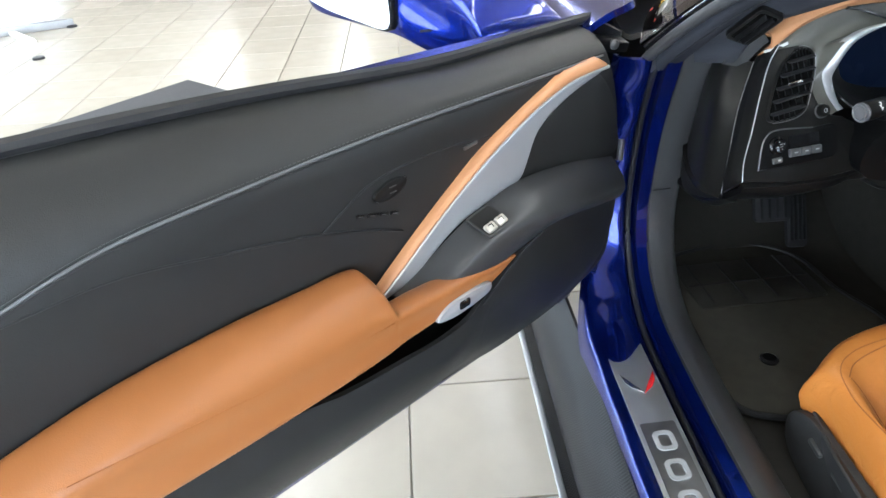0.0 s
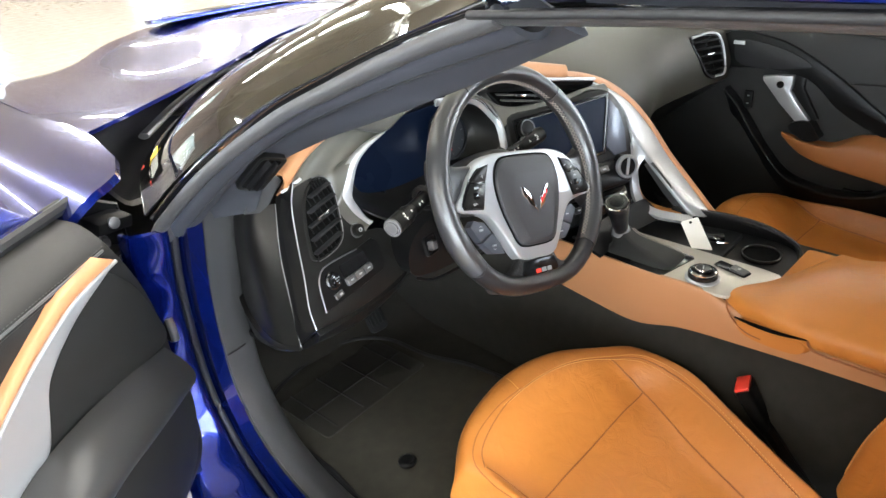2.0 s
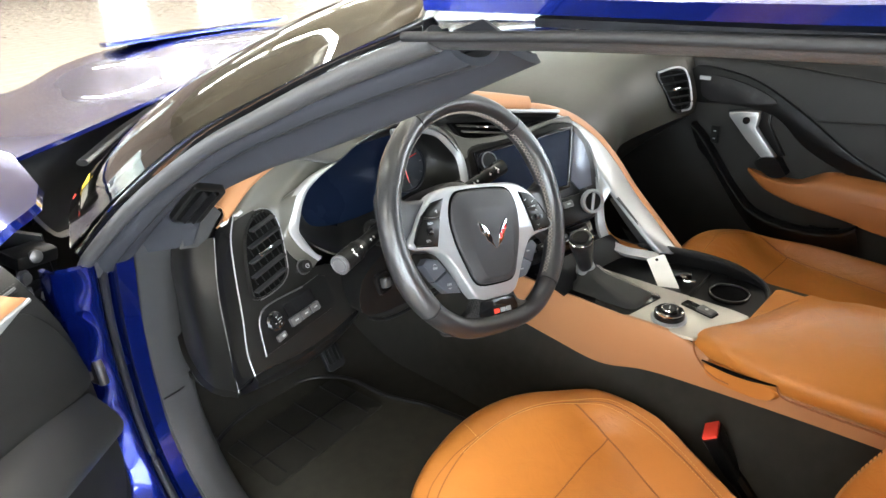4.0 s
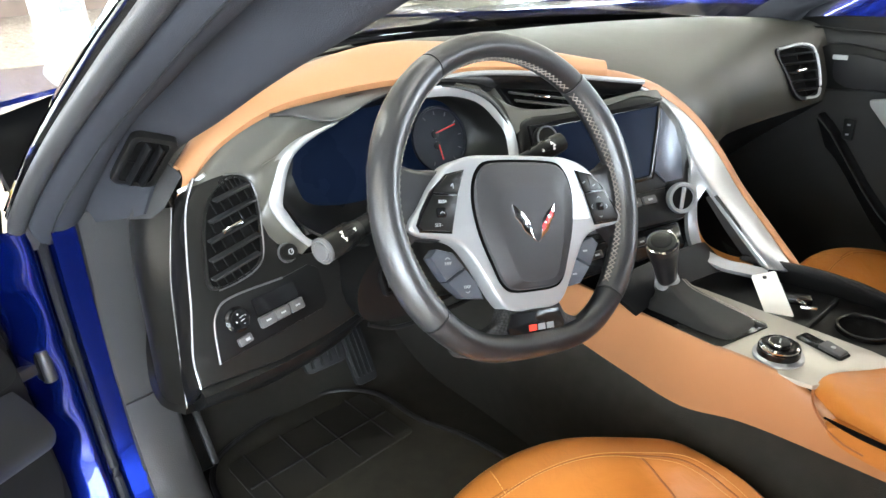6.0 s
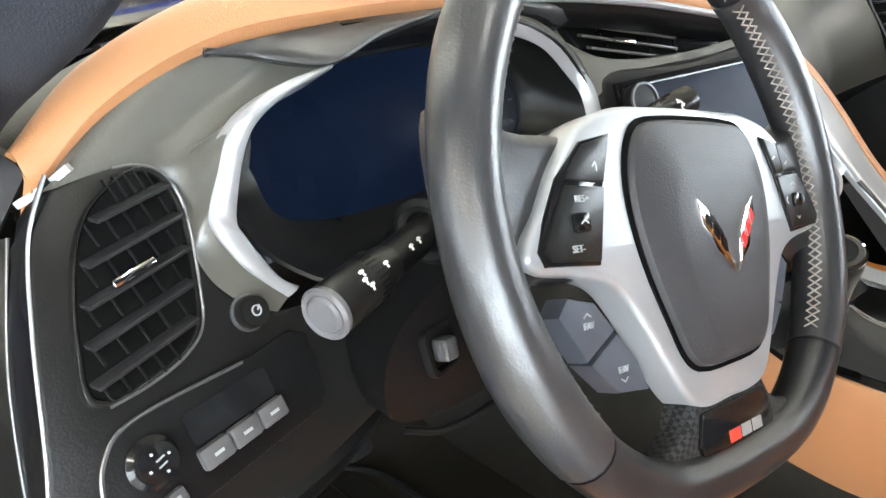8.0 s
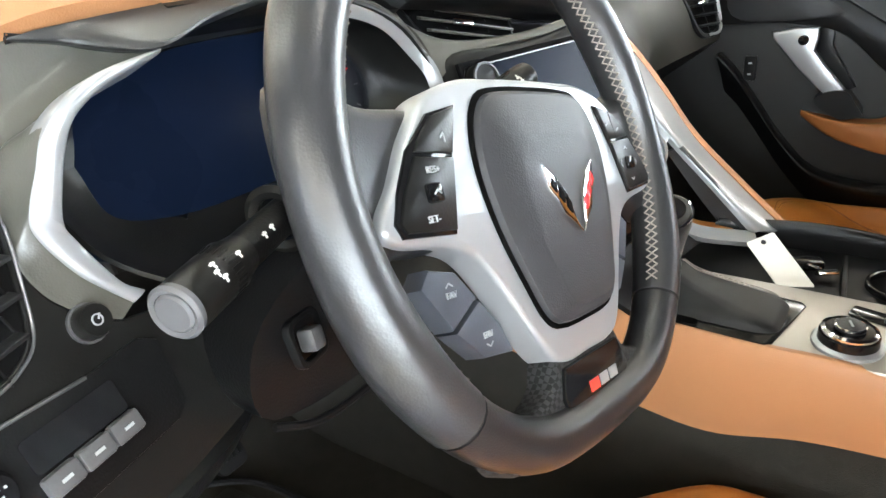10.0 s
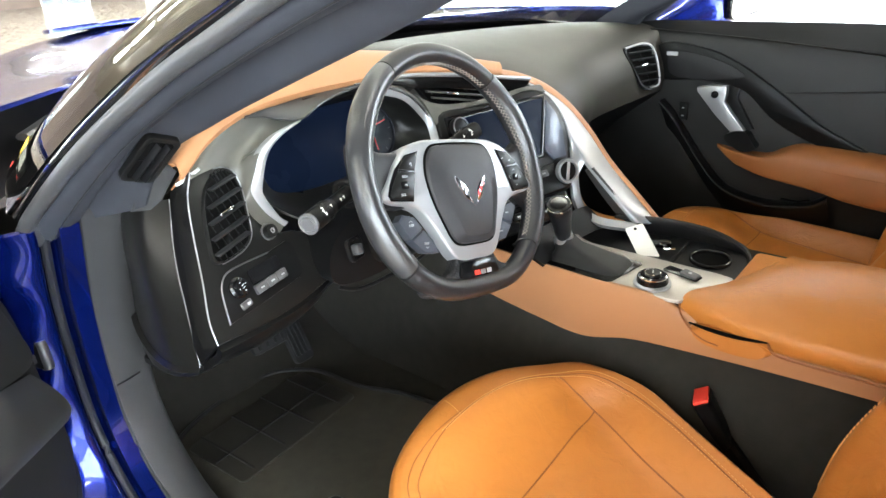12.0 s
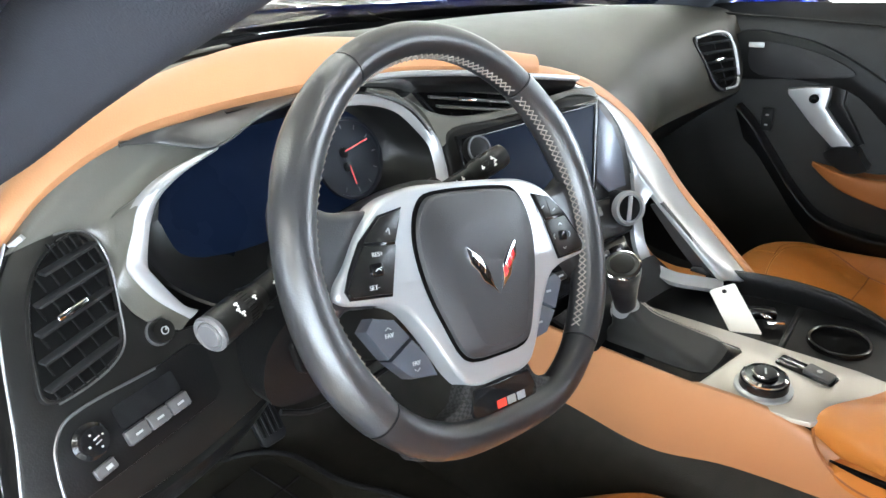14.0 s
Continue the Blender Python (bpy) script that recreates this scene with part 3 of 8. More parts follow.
for sx in (1, -1):
    f = lambda e: [(sx * x, y, z) for x, y, z in e]
    part("pillar_moulding", shell([f(E_GLASS), f([((a[0] + b[0]) / 2 - 0.004, (a[1] + b[1]) / 2, (a[2] + b[2]) / 2 + 0.005) for a, b in zip(E_GLASS, E_SEAL[1:])]), f(E_SEAL[1:])], 0.012, 8, 30), FRIT, car, "gloss black windscreen pillar moulding")
    part("pillar_seal", tube(f(bulge(0.08, 0.002)), 0.0095, 40, 12), TRIM_GREY, car, "grey rubber pillar seal")
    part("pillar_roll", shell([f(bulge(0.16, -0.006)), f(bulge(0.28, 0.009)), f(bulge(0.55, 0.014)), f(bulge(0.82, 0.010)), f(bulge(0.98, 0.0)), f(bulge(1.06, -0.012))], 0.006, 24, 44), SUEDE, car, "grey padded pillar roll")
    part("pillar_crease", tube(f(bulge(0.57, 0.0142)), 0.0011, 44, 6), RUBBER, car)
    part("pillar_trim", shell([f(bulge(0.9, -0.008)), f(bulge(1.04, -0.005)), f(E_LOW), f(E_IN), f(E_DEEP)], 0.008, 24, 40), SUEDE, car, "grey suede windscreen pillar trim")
    part("seal_end", surf([[(sx * (x + dx * w), y + dy * w, z) for dx, dy in ((-0.02, 0.0), (0.0, -0.012), (0.03, -0.004), (0.05, 0.004), (0.03, 0.012), (0.0, 0.014))] for x, y, z, w in ((-0.79, 0.362, 0.812, 0.8), (-0.79, 0.358, 0.822, 1.05), (-0.785, 0.345, 0.84, 0.9), (-0.775, 0.325, 0.86, 0.5))], 12, 24, True, True), TRIM_GREY, car, "folded grey seal end")

part("pillar_gusset", shell([[(-0.70, 0.275, 0.845), (-0.675, 0.268, 0.885), (-0.655, 0.262, 0.905)], [(-0.672, 0.262, 0.842), (-0.655, 0.258, 0.865), (-0.642, 0.25, 0.885)]], 0.01, 8, 10), RUBBER, car, "dark filler between pillar and dash")

# roof with rails
roof_rows = [[(x, y, z - 0.092 * (abs(x) / 0.70) ** 2.5 * (1 if abs(x) > 0.4 else 0.4)) for x in (-0.70, -0.5, -0.25, 0, 0.25, 0.5, 0.70)] for y, z in ((-0.11, 1.215), (-0.45, 1.262), (-0.85, 1.268), (-1.3, 1.22), (-1.8, 1.1))]
roof_rows = [[(x, y - (0.11 * (abs(x) / 0.7) ** 2 if i == 0 else 0), z + (0.045 if i == 0 and abs(x) > 0.6 else 0)) for x, y, z in r] for i, r in enumerate(roof_rows)]
part("roof", shell(roof_rows, 0.009, 24, 28), BLUE, car, "metallic blue roof panel")
part("headliner", shell([[(x * 0.88, y - 0.03, z - 0.02) for x, y, z in r] for r in roof_rows], 0.006, 12, 14), SUEDE, car, "grey suede headliner")
for sx in (1, -1):
    rail = [(sx * -0.702, -0.20, 1.150), (sx * -0.698, -0.4, 1.160), (sx * -0.694, -0.7, 1.162), (sx * -0.69, -1.1, 1.132)]
    part("roof_seal", tube(rail, 0.0035, 24, 10), RUBBER, car)
    part("roof_rail_trim", shell([[(x, y, z - 0.001) for x, y, z in rail], [(x + sx * 0.007, y - 0.002, z - 0.007) for x, y, z in rail], [(x + sx * 0.018, y - 0.004, z - 0.011) for x, y, z in rail], [(x + sx * 0.035, y - 0.006, z - 0.004) for x, y, z in rail]], 0.004, 10, 24), TRIM_GREY, car, "grey roof rail trim")

# door opening: flange, jamb, sill
OPEN = [(0.325, 0.84), (0.365, 0.72), (0.38, 0.60), (0.375, 0.50), (0.335, 0.42), (0.25, 0.365), (0.1, 0.345), (-0.3, 0.34), (-0.9, 0.345)]


def along(x, dy=0.0, dz=0.0):
    return [(x, y + dy, z + dz) for y, z in OPEN]


for sx in (1, -1):
    g = lambda pts: [(sx * x, y, z) for x, y, z in pts]
    part("sill_flange", sweep(g(along(-0.757)), [(-0.012, -0.006), (0.012, -0.006), (0.012, 0.006), (-0.012, 0.006)], (1, 0, 0), 60), BLUE, car)
    part("door_seal", tube(g(along(-0.7445, -0.003, 0.004)), 0.004, 60, 8), RUBBER, car)
    part("kick_trim", shell([g(along(-0.744, -0.008, 0.010)), g(along(-0.722, -0.006, 0.010)), g(along(-0.694, 0.004, -0.004)), g(along(-0.680, 0.016, -0.018)), g([(x, y + (0.06 if z > 0.4 else 0.02), z - (0.0 if z > 0.4 else 0.09)) for x, y, z in along(-0.672)])], 0.006, 12, 60), TRIM_GREY, car, "grey kick panel and sill trim")
    part("kick_seam", tube(g([(-0.745, 0.367, 0.572), (-0.722, 0.369, 0.572), (-0.70, 0.387, 0.565), (-0.69, 0.42, 0.56)]), 0.0014, 12, 6), RUBBER, car)
    up = lambda z, lo, hi: lo + (hi - lo) * min(1, max(0, (z - 0.36) / 0.12))
    jamb = []
    for (ux, uy), (lx, lz) in (((-0.766, 0.002), (-0.766, -0.004)), ((-0.771, 0.026), (-0.776, -0.026)), ((-0.784, 0.030), (-0.786, -0.028)), ((-0.788, 0.014), (-0.790, -0.016)), ((-0.794, 0.010), (-0.797, -0.0135)), ((-0.834, 0.022), (-0.868, -0.0165)), ((-0.840, 0.028), (-0.884, -0.024)), ((-0.846, 0.055), (-0.902, -0.07))):
        jamb.append([(up(z, lx, ux), y + up(z, 0, uy), z + up(z, lz, 0)) for x, y, z in along(0)])
    jamb = [cr(r, 90) for r in jamb]
    for i in (5, 6):
        # slight waves added to the outer face to break up its reflections
        jamb[i] = [(x, y + 0.0035 * math.sin(70 * z + 3 * y) * (z > 0.37), z + 0.002 * math.sin(38 * y + 2) * (z <= 0.37)) for x, y, z in jamb[i]]
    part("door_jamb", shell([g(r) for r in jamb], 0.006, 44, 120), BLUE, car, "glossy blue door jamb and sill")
    part("jamb_seal", tube(g([(up(z, -0.780, -0.778), y + up(z, 0, 0.022), z + up(z, -0.019, 0)) for x, y, z in along(0)]), 0.006, 60, 8), RUBBER, car, "black weatherstrip in the jamb groove")
    part("rocker_panel", shell([[(sx * x, y, z) for y in (0.62, 0.3, -0.2, -1.0)] for x, z in ((-0.885, 0.29), (-0.925, 0.24), (-0.94, 0.17), (-0.90, 0.12))], 0.012, 10, 16), CARBON, car, "carbon fibre sill skirt")
    part("side_skirt", shell([[(sx * x, y, z) for y in (0.58, 0.3, -0.2, -1.0)] for x, z in ((-0.91, 0.145), (-0.958, 0.137), (-0.972, 0.132), (-0.976, 0.12))], 0.012, 8, 16), CARBON, car, "dark carbon lower blade of the side skirt")
    # Silver strip added for the light caught along the carbon blade's edge.
    part("skirt_lip", tube([(sx * -0.975, y, 0.142) for y in (0.58, 0.3, -0.2, -1.0)], 0.007, 16, 8, squash=0.7), SILVER, car, "silver strip along the lit edge of the side skirt")
plate_m = basis((-0.833, -0.185, 0.3335), (1, 0, 0.06), (0, 1, 0))
sp = part("sill_plate", slab(rounded(0.072, 0.8, 0.006), 0.003, plate_m, 0.001), SILVER, car, "brushed silver sill plate with raised dark lettering bars")
part("plate_field", slab(rounded(0.058, 0.52, 0.004), 0.0008, plate_m @ pose(0, -0.08, 0.003)), STEEL, sp, "darker brushed field")
for i in range(8):
    part("letter_bar", ring(rounded(0.034, 0.04, 0.011), rounded(0.019, 0.025, 0.006), 0.002, plate_m @ pose(0, 0.14 - 0.058 * i, 0.0038)), MARK, sp)
for s, material in ((-1, CHROME), (1, RED_METAL)):
    wing = [(0, -0.026), (s * 0.006, -0.016), (s * 0.0265, 0.014), (s * 0.0235, -0.004), (s * 0.016, -0.014), (s * 0.005, -0.022)][::s]
    part("badge_wing", slab([(x * 1.15, y * 1.3) for x, y in wing], 0.003, plate_m @ pose(0.002, 0.28, 0.003), 0.0006), material, sp, "winged badge")

# stickers on the windscreen's corner
GU, GV = Vector((0.057, 0.13, 0.023)), Vector((0.03, -0.14, 0.094))
for mt, f, g, w, h, turn in ((PAPER, 0.72, 0.36, 0.05, 0.022, 0), (YELLOW, 0.95, 0.34, 0.028, 0.026, 10), (RED, 0.70, 0.10, 0.10, 0.009, -8), (PAPER, 0.72, 0.20, 0.04, 0.008, -10), (RED, 0.45, 0.22, 0.02, 0.006, -14)):
    at = Vector((-0.797, 0.38, 0.852)) + f * GU + g * GV
    part("sticker", slab(rounded(w, h, 0.002), 0.0008, basis(at - 0.006 * GU.cross(GV).normalized(), GU, GV) @ pose(0, 0, 0, 0, 0, turn)), mt, wscreen, "small sticker on the glass corner")

# check strap, hinges and wiring in the gap behind the open door
strap = part("check_strap", box(0.06, 0.02, 0.042, pose(-0.795, 0.404, 0.655, 0, 0, 20), 0.004), PLASTIC, car, "black door check strap box")
part("strap_arm", box(0.09, 0.014, 0.016, pose(-0.86, 0.385, 0.652, 0, 0, 20), 0.003), STEEL, strap)
part("strap_pin", turned([(0.001, 0), (0.008, 0), (0.008, 0.044), (0.001, 0.044)], pose(-0.812, 0.39, 0.633), 12), STEEL, strap)
for z in (0.775, 0.46):
    hg = part("hinge", joined([box(0.05, 0.03, 0.055, pose(-0.85, 0.425, z, 0, 0, 30), 0.006), box(0.07, 0.018, 0.04, pose(-0.885, 0.40, z, 0, 0, -20), 0.005)]), PLASTIC, car, "black steel door hinge")
    part("hinge_pin", turned([(0.001, 0), (0.009, 0), (0.009, 0.075), (0.001, 0.075)], pose(-0.865, 0.398, z - 0.037), 12), STEEL, hg)
    for q in (-0.016, 0.016):
        part("bolt", turned([(0.001, 0), (0.008, 0), (0.008, 0.006), (0.001, 0.007)], basis((-0.842, 0.408, z + q), (0.86, 0.5, 0), (0, 0, 1)), 6), STEEL, hg)
part("hinge_pillar", shell([[(-0.815, 0.445, z) for z in (0.86, 0.6, 0.3)], [(-0.87, 0.47, z) for z in (0.88, 0.6, 0.3)], [(-0.94, 0.5, z) for z in (0.86, 0.6, 0.3)]], 0.01, 8, 8), PLASTIC, car, "black inner wing panel behind the hinges")
part("wing_bracket", joined([box(0.06, 0.04, 0.02, pose(-0.84, 0.43, 0.845, 10, 8, 20), 0.004), box(0.05, 0.02, 0.05, pose(-0.83, 0.455, 0.82, 0, 12, 10), 0.004)]), PLASTIC, car, "black wing bracket")
part("wing_bolt", turned([(0.001, 0), (0.009, 0), (0.009, 0.006), (0.004, 0.008), (0.001, 0.008)], basis((-0.838, 0.412, 0.848), (1, 0.3, 0), (0, 0.1, 1)), 12), STEEL, car)
part("wiring_boot", tube([(-0.82, 0.44, 0.71), (-0.85, 0.405, 0.70), (-0.89, 0.375, 0.71), (-0.93, 0.36, 0.73)], 0.016, 60, 10, taper=lambda t: 1 + 0.14 * math.sin(90 * t)), RUBBER, car, "ribbed black wiring boot")
part("cable", tube([(-0.83, 0.44, 0.74), (-0.86, 0.40, 0.755), (-0.90, 0.38, 0.75), (-0.94, 0.37, 0.77)], 0.005, 20, 6), RUBBER, car)

for i in range(7):
    a = 0.36 + 0.062 * i
    part("cable", tube([(-0.855, 0.44, a), (-0.875, 0.425, a + 0.02), (-0.87, 0.415, a + 0.045), (-0.86, 0.435, a + 0.07)], 0.0035 + 0.0012 * (i % 3), 18, 6), RUBBER, car)
for x, y, z, r in ((-0.866, 0.412, 0.565, 0.009), (-0.852, 0.428, 0.53, 0.007), (-0.872, 0.405, 0.70, 0.008), (-0.858, 0.42, 0.82, 0.008), (-0.88, 0.402, 0.62, 0.007)):
    part("wing_bolt", turned([(0.001, 0), (r * 1.5, 0), (r * 1.5, 0.002), (r, 0.003), (r, 0.008), (0.001, 0.009)], basis((x, y, z), (0.86, 0.5, 0), (0, 0, 1)), 12), STEEL, car, "bright bolt head")
part("hinge_bracket", joined([box(0.05, 0.006, 0.075, pose(-0.868, 0.418, 0.575, 0, 0, 30), 0.002), box(0.012, 0.03, 0.075, pose(-0.848, 0.428, 0.575, 0, 0, 30), 0.002)]), WALL, car, "pale painted hinge bracket")
part("harness_clip", joined([box(0.022, 0.018, 0.03, pose(-0.868, 0.41, 0.74, 10, 0, 25), 0.004), box(0.03, 0.012, 0.016, pose(-0.875, 0.405, 0.765, 0, 20, 25), 0.003)]), PLASTIC, car, "black wiring connector")
part("wiring_boot", tube([(-0.845, 0.43, 0.60), (-0.868, 0.405, 0.585), (-0.89, 0.385, 0.565), (-0.905, 0.365, 0.53)], 0.015, 70, 10, taper=lambda t: 1 + 0.16 * math.sin(110 * t)), RUBBER, car, "ribbed black wiring boot")

# ---------------------------------------------------------------- cabin floor
cab = thing("cabin_floor", (0, 0, 0.2), "black carpeted footwell and tunnel of the car", "car floor")
part("carpet", shell([[(x, y, z) for x in (-0.72, -0.6, -0.37, -0.16, -0.13)] for y, z in ((-1.0, 0.23), (-0.2, 0.232), (0.35, 0.236), (0.6, 0.25), (0.82, 0.42), (0.9, 0.62))], -0.012, 24, 12), CARPET, cab)
part("carpet", shell([[(x, y, z) for x in (0.13, 0.16, 0.4, 0.6, 0.72)] for y, z in ((-1.0, 0.23), (-0.2, 0.232), (0.35, 0.236), (0.6, 0.25), (0.82, 0.42), (0.9, 0.62))], -0.012, 24, 12), CARPET, cab)
part("tunnel_side", shell([[(x, y, z) for y in (-1.0, -0.4, 0.0, 0.4, 0.85)] for x, z in ((-0.08, 0.555), (-0.095, 0.5))] + [[(-0.135, y, z) for y in (-1.0, -0.4, 0.0, 0.4, 0.85)] for z in (0.4, 0.22)], 0.01, 10, 12), CARPET, cab, "black carpeted tunnel side")
part("tunnel_side", shell([[(0.17, y, z) for y in (-1.0, -0.4, 0.0, 0.4, 0.85)] for z in (0.56, 0.4, 0.22)], -0.01, 10, 12), CARPET, cab)
part("firewall", box(1.5, 0.02, 0.5, pose(0, 0.9, 0.6)), CARPET, cab)
part("rear_bulkhead", box(1.4, 0.03, 0.75, pose(0, -1.0, 0.6, -8)), CARPET, cab)

fm = thing("floor_mat", (-0.42, 0.3, 0.245), "black carpet floor mat with a ribbed rubber heel pad", "floor mat")
mat_out = smooth_outline([(-0.63, 0.08), (-0.635, 0.3), (-0.62, 0.56), (-0.5, 0.62), (-0.35, 0.62), (-0.28, 0.55), (-0.26, 0.42), (-0.22, 0.30), (-0.22, 0.1), (-0.4, 0.06)], 60)
part("mat_body", slab(mat_out, 0.012, pose(0, 0, 0.245), 0.004), MAT_CARPET, fm)
part("mat_edge", tube([(x, y, 0.256) for x, y in mat_out], 0.006, 90, 8, True), RUBBER, fm)
pad = part("heel_pad", slab(rounded(0.30, 0.17, 0.012), 0.004, pose(-0.445, 0.47, 0.2572, 0, 0, 4), 0.001), MAT_RUBBER, fm, "black ribbed rubber heel pad")
for i in range(4):
    part("rib", box(0.004, 0.16, 0.004, pose(-0.56 + 0.075 * i, 0.47 + 0.005 * i, 0.2625, 0, 0, 4), 0.001), RUBBER, pad)
part("rib", box(0.29, 0.004, 0.004, pose(-0.445, 0.47, 0.2625, 0, 0, 4), 0.001), RUBBER, pad)
part("mat_clip", turned([(0.001, 0), (0.018, 0), (0.018, 0.004), (0.013, 0.007), (0.006, 0.004), (0.001, 0.005)], pose(-0.522, 0.205, 0.257), 20), PLASTIC, fm, "round black mat fastener")


def pedal(name, at, w, h, tilt, label, bars):
    p = thing(name, at, label, "pedal", "pedals in the footwell")
    m = pose(*at) @ pose(0, 0, 0, tilt)
    pd = part("pedal_pad", slab(rounded(w, h, 0.012), 0.012, m, 0.003), RUBBER, p)
    for i in range(bars):
        part("grip_bar", box(0.006, h * 0.8, 0.004, m @ pose((i - (bars - 1) / 2) * w / (bars + 0.6), 0, 0.013), 0.0015), PLASTIC, pd)
    part("pedal_arm", tube([m @ Vector((0, 0, -0.005)), m @ Vector((0, 0.05, -0.05)), Vector(at) + Vector((0, 0.15, 0.25))], 0.009, 12, 8), STEEL, p)


pedal("accelerator_pedal", (-0.29, 0.60, 0.36), 0.05, 0.17, 62, "tall black ribbed accelerator pedal over the mat", 4)
pedal("brake_pedal", (-0.385, 0.55, 0.41), 0.085, 0.07, 62, "wide black rubber brake pedal", 4)
rest = thing("foot_rest", (-0.66, 0.55, 0.30), "black foot rest with a bright metal edge in the footwell", "foot rest")
part("rest_pad", box(0.07, 0.02, 0.22, pose(-0.655, 0.60, 0.37, -35), 0.005), PLASTIC, rest)
part("metal_edge", box(0.012, 0.012, 0.20, pose(-0.62, 0.588, 0.37, -35), 0.003), POD_GREY, rest)

# ---------------------------------------------------------------- dashboard
dash = thing("dashboard", (0, 0.3, 0.6), "two-tone dashboard with a black soft pad and a tan leather band", "dashboard")
# soft top pad, from the windscreen's foot over the crest and down the passenger's side
pad_rows = [
    [(-0.72, 0.44, 0.865), (-0.5, 0.66, 0.87), (-0.2, 0.80, 0.875), (0.1, 0.82, 0.875), (0.4, 0.74, 0.872), (0.60, 0.58, 0.868), (0.72, 0.44, 0.865)],
    [(-0.70, 0.36, 0.875), (-0.5, 0.46, 0.93), (-0.25, 0.52, 0.945), (0.08, 0.52, 0.94), (0.38, 0.46, 0.93), (0.58, 0.40, 0.918), (0.70, 0.34, 0.90)],
    [(-0.655, 0.28, 0.885), (-0.5, 0.32, 0.945), (-0.25, 0.345, 0.965), (0.07, 0.31, 0.93), (0.36, 0.30, 0.915), (0.54, 0.28, 0.915), (0.685, 0.24, 0.908)],
    [(-0.65, 0.29, 0.86), (-0.5, 0.32, 0.91), (-0.25, 0.33, 0.93), (0.115, 0.185, 0.86), (0.36, 0.225, 0.865), (0.53, 0.225, 0.878), (0.675, 0.192, 0.89)],
    [(-0.64, 0.31, 0.84), (-0.5, 0.34, 0.88), (-0.25, 0.34, 0.90), (0.17, 0.155, 0.79), (0.36, 0.19, 0.79), (0.53, 0.185, 0.80), (0.655, 0.16, 0.81)],
    [(-0.64, 0.33, 0.83), (-0.5, 0.36, 0.86), (-0.25, 0.36, 0.88), (0.21, 0.165, 0.735), (0.36, 0.20, 0.735), (0.52, 0.18, 0.745), (0.635, 0.155, 0.755)],
]
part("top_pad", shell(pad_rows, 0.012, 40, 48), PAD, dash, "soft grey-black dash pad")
part("glovebox_face", shell([[(0.20, 0.17, 0.735), (0.36, 0.205, 0.735), (0.52, 0.185, 0.742), (0.64, 0.16, 0.75)], [(0.2, 0.30, 0.64), (0.36, 0.32, 0.64), (0.52, 0.31, 0.64), (0.70, 0.30, 0.64)], [(0.2, 0.45, 0.5), (0.36, 0.45, 0.5), (0.52, 0.45, 0.5), (0.72, 0.45, 0.5)]], 0.01, 12, 14), PLASTIC, dash, "black lower dash on the passenger's side")
part("tweeter_ring", tube([(0.246, 0.206, 0.828), (0.236, 0.203, 0.812), (0.234, 0.196, 0.785), (0.244, 0.190, 0.762), (0.256, 0.190, 0.762), (0.266, 0.198, 0.785), (0.264, 0.205, 0.812), (0.256, 0.208, 0.828)], 0.003, 48, 8, True), SILVER, dash, "bright ring of a small speaker")

# tan leather band: over the cluster, across the middle and down the spear
band_lo = [(-0.645, 0.232, 0.878), (-0.60, 0.238, 0.912), (-0.53, 0.24, 0.938), (-0.44, 0.24, 0.944), (-0.34, 0.24, 0.942), (-0.24, 0.235, 0.94), (-0.13, 0.205, 0.925), (-0.03, 0.185, 0.905)]
band_hi = [(-0.648, 0.262, 0.892), (-0.60, 0.285, 0.925), (-0.52, 0.30, 0.955), (-0.42, 0.315, 0.973), (-0.32, 0.325, 0.978), (-0.22, 0.31, 0.965), (-0.12, 0.255, 0.945), (-0.02, 0.215, 0.918)]
mid = [((a[0] + b[0]) / 2, (a[1] + b[1]) / 2 - 0.008, (a[2] + b[2]) / 2 + 0.012) for a, b in zip(band_lo, band_hi)]
under = [(x, y + 0.03, z - 0.022) for x, y, z in band_lo]
part("leather_band", shell([under, band_lo, mid, band_hi, [(x, y + 0.02, z - 0.02) for x, y, z in band_hi]], 0.006, 16, 48), TAN_DASH, dash, "tan leather band over the instruments")
part("band_piping", tube([(x, y - 0.002, z - 0.006) for x, y, z in band_lo[-4:]] + [(0.04, 0.17, 0.885)], 0.0035, 30, 8), SILVER, dash, "thin silver line under the leather")
under_lip = band_lo[-5:] + [(0.04, 0.172, 0.893)]
part("band_lip", shell([[(x, y - 0.0015, z - 0.008) for x, y, z in under_lip], [(x, y + 0.002, z - 0.018) for x, y, z in under_lip], [(x, y + 0.02, z - 0.030) for x, y, z in under_lip]], 0.003, 8, 30), PLASTIC, dash, "black lip under the leather band")
part("band_tip", sweep([(-0.652, 0.24, 0.872), (-0.64, 0.232, 0.879), (-0.627, 0.222, 0.889)], [(-0.002, -0.002), (0.002, -0.002), (0.002, 0.002), (-0.002, 0.002)], (0, 0, 1), 8), SILVER, dash)
part("hood_slot", box(0.07, 0.012, 0.004, basis((-0.40, 0.335, 0.976), (1, 0.1, 0.02), (0, 1, 0.2)), 0.001), PLASTIC, dash)

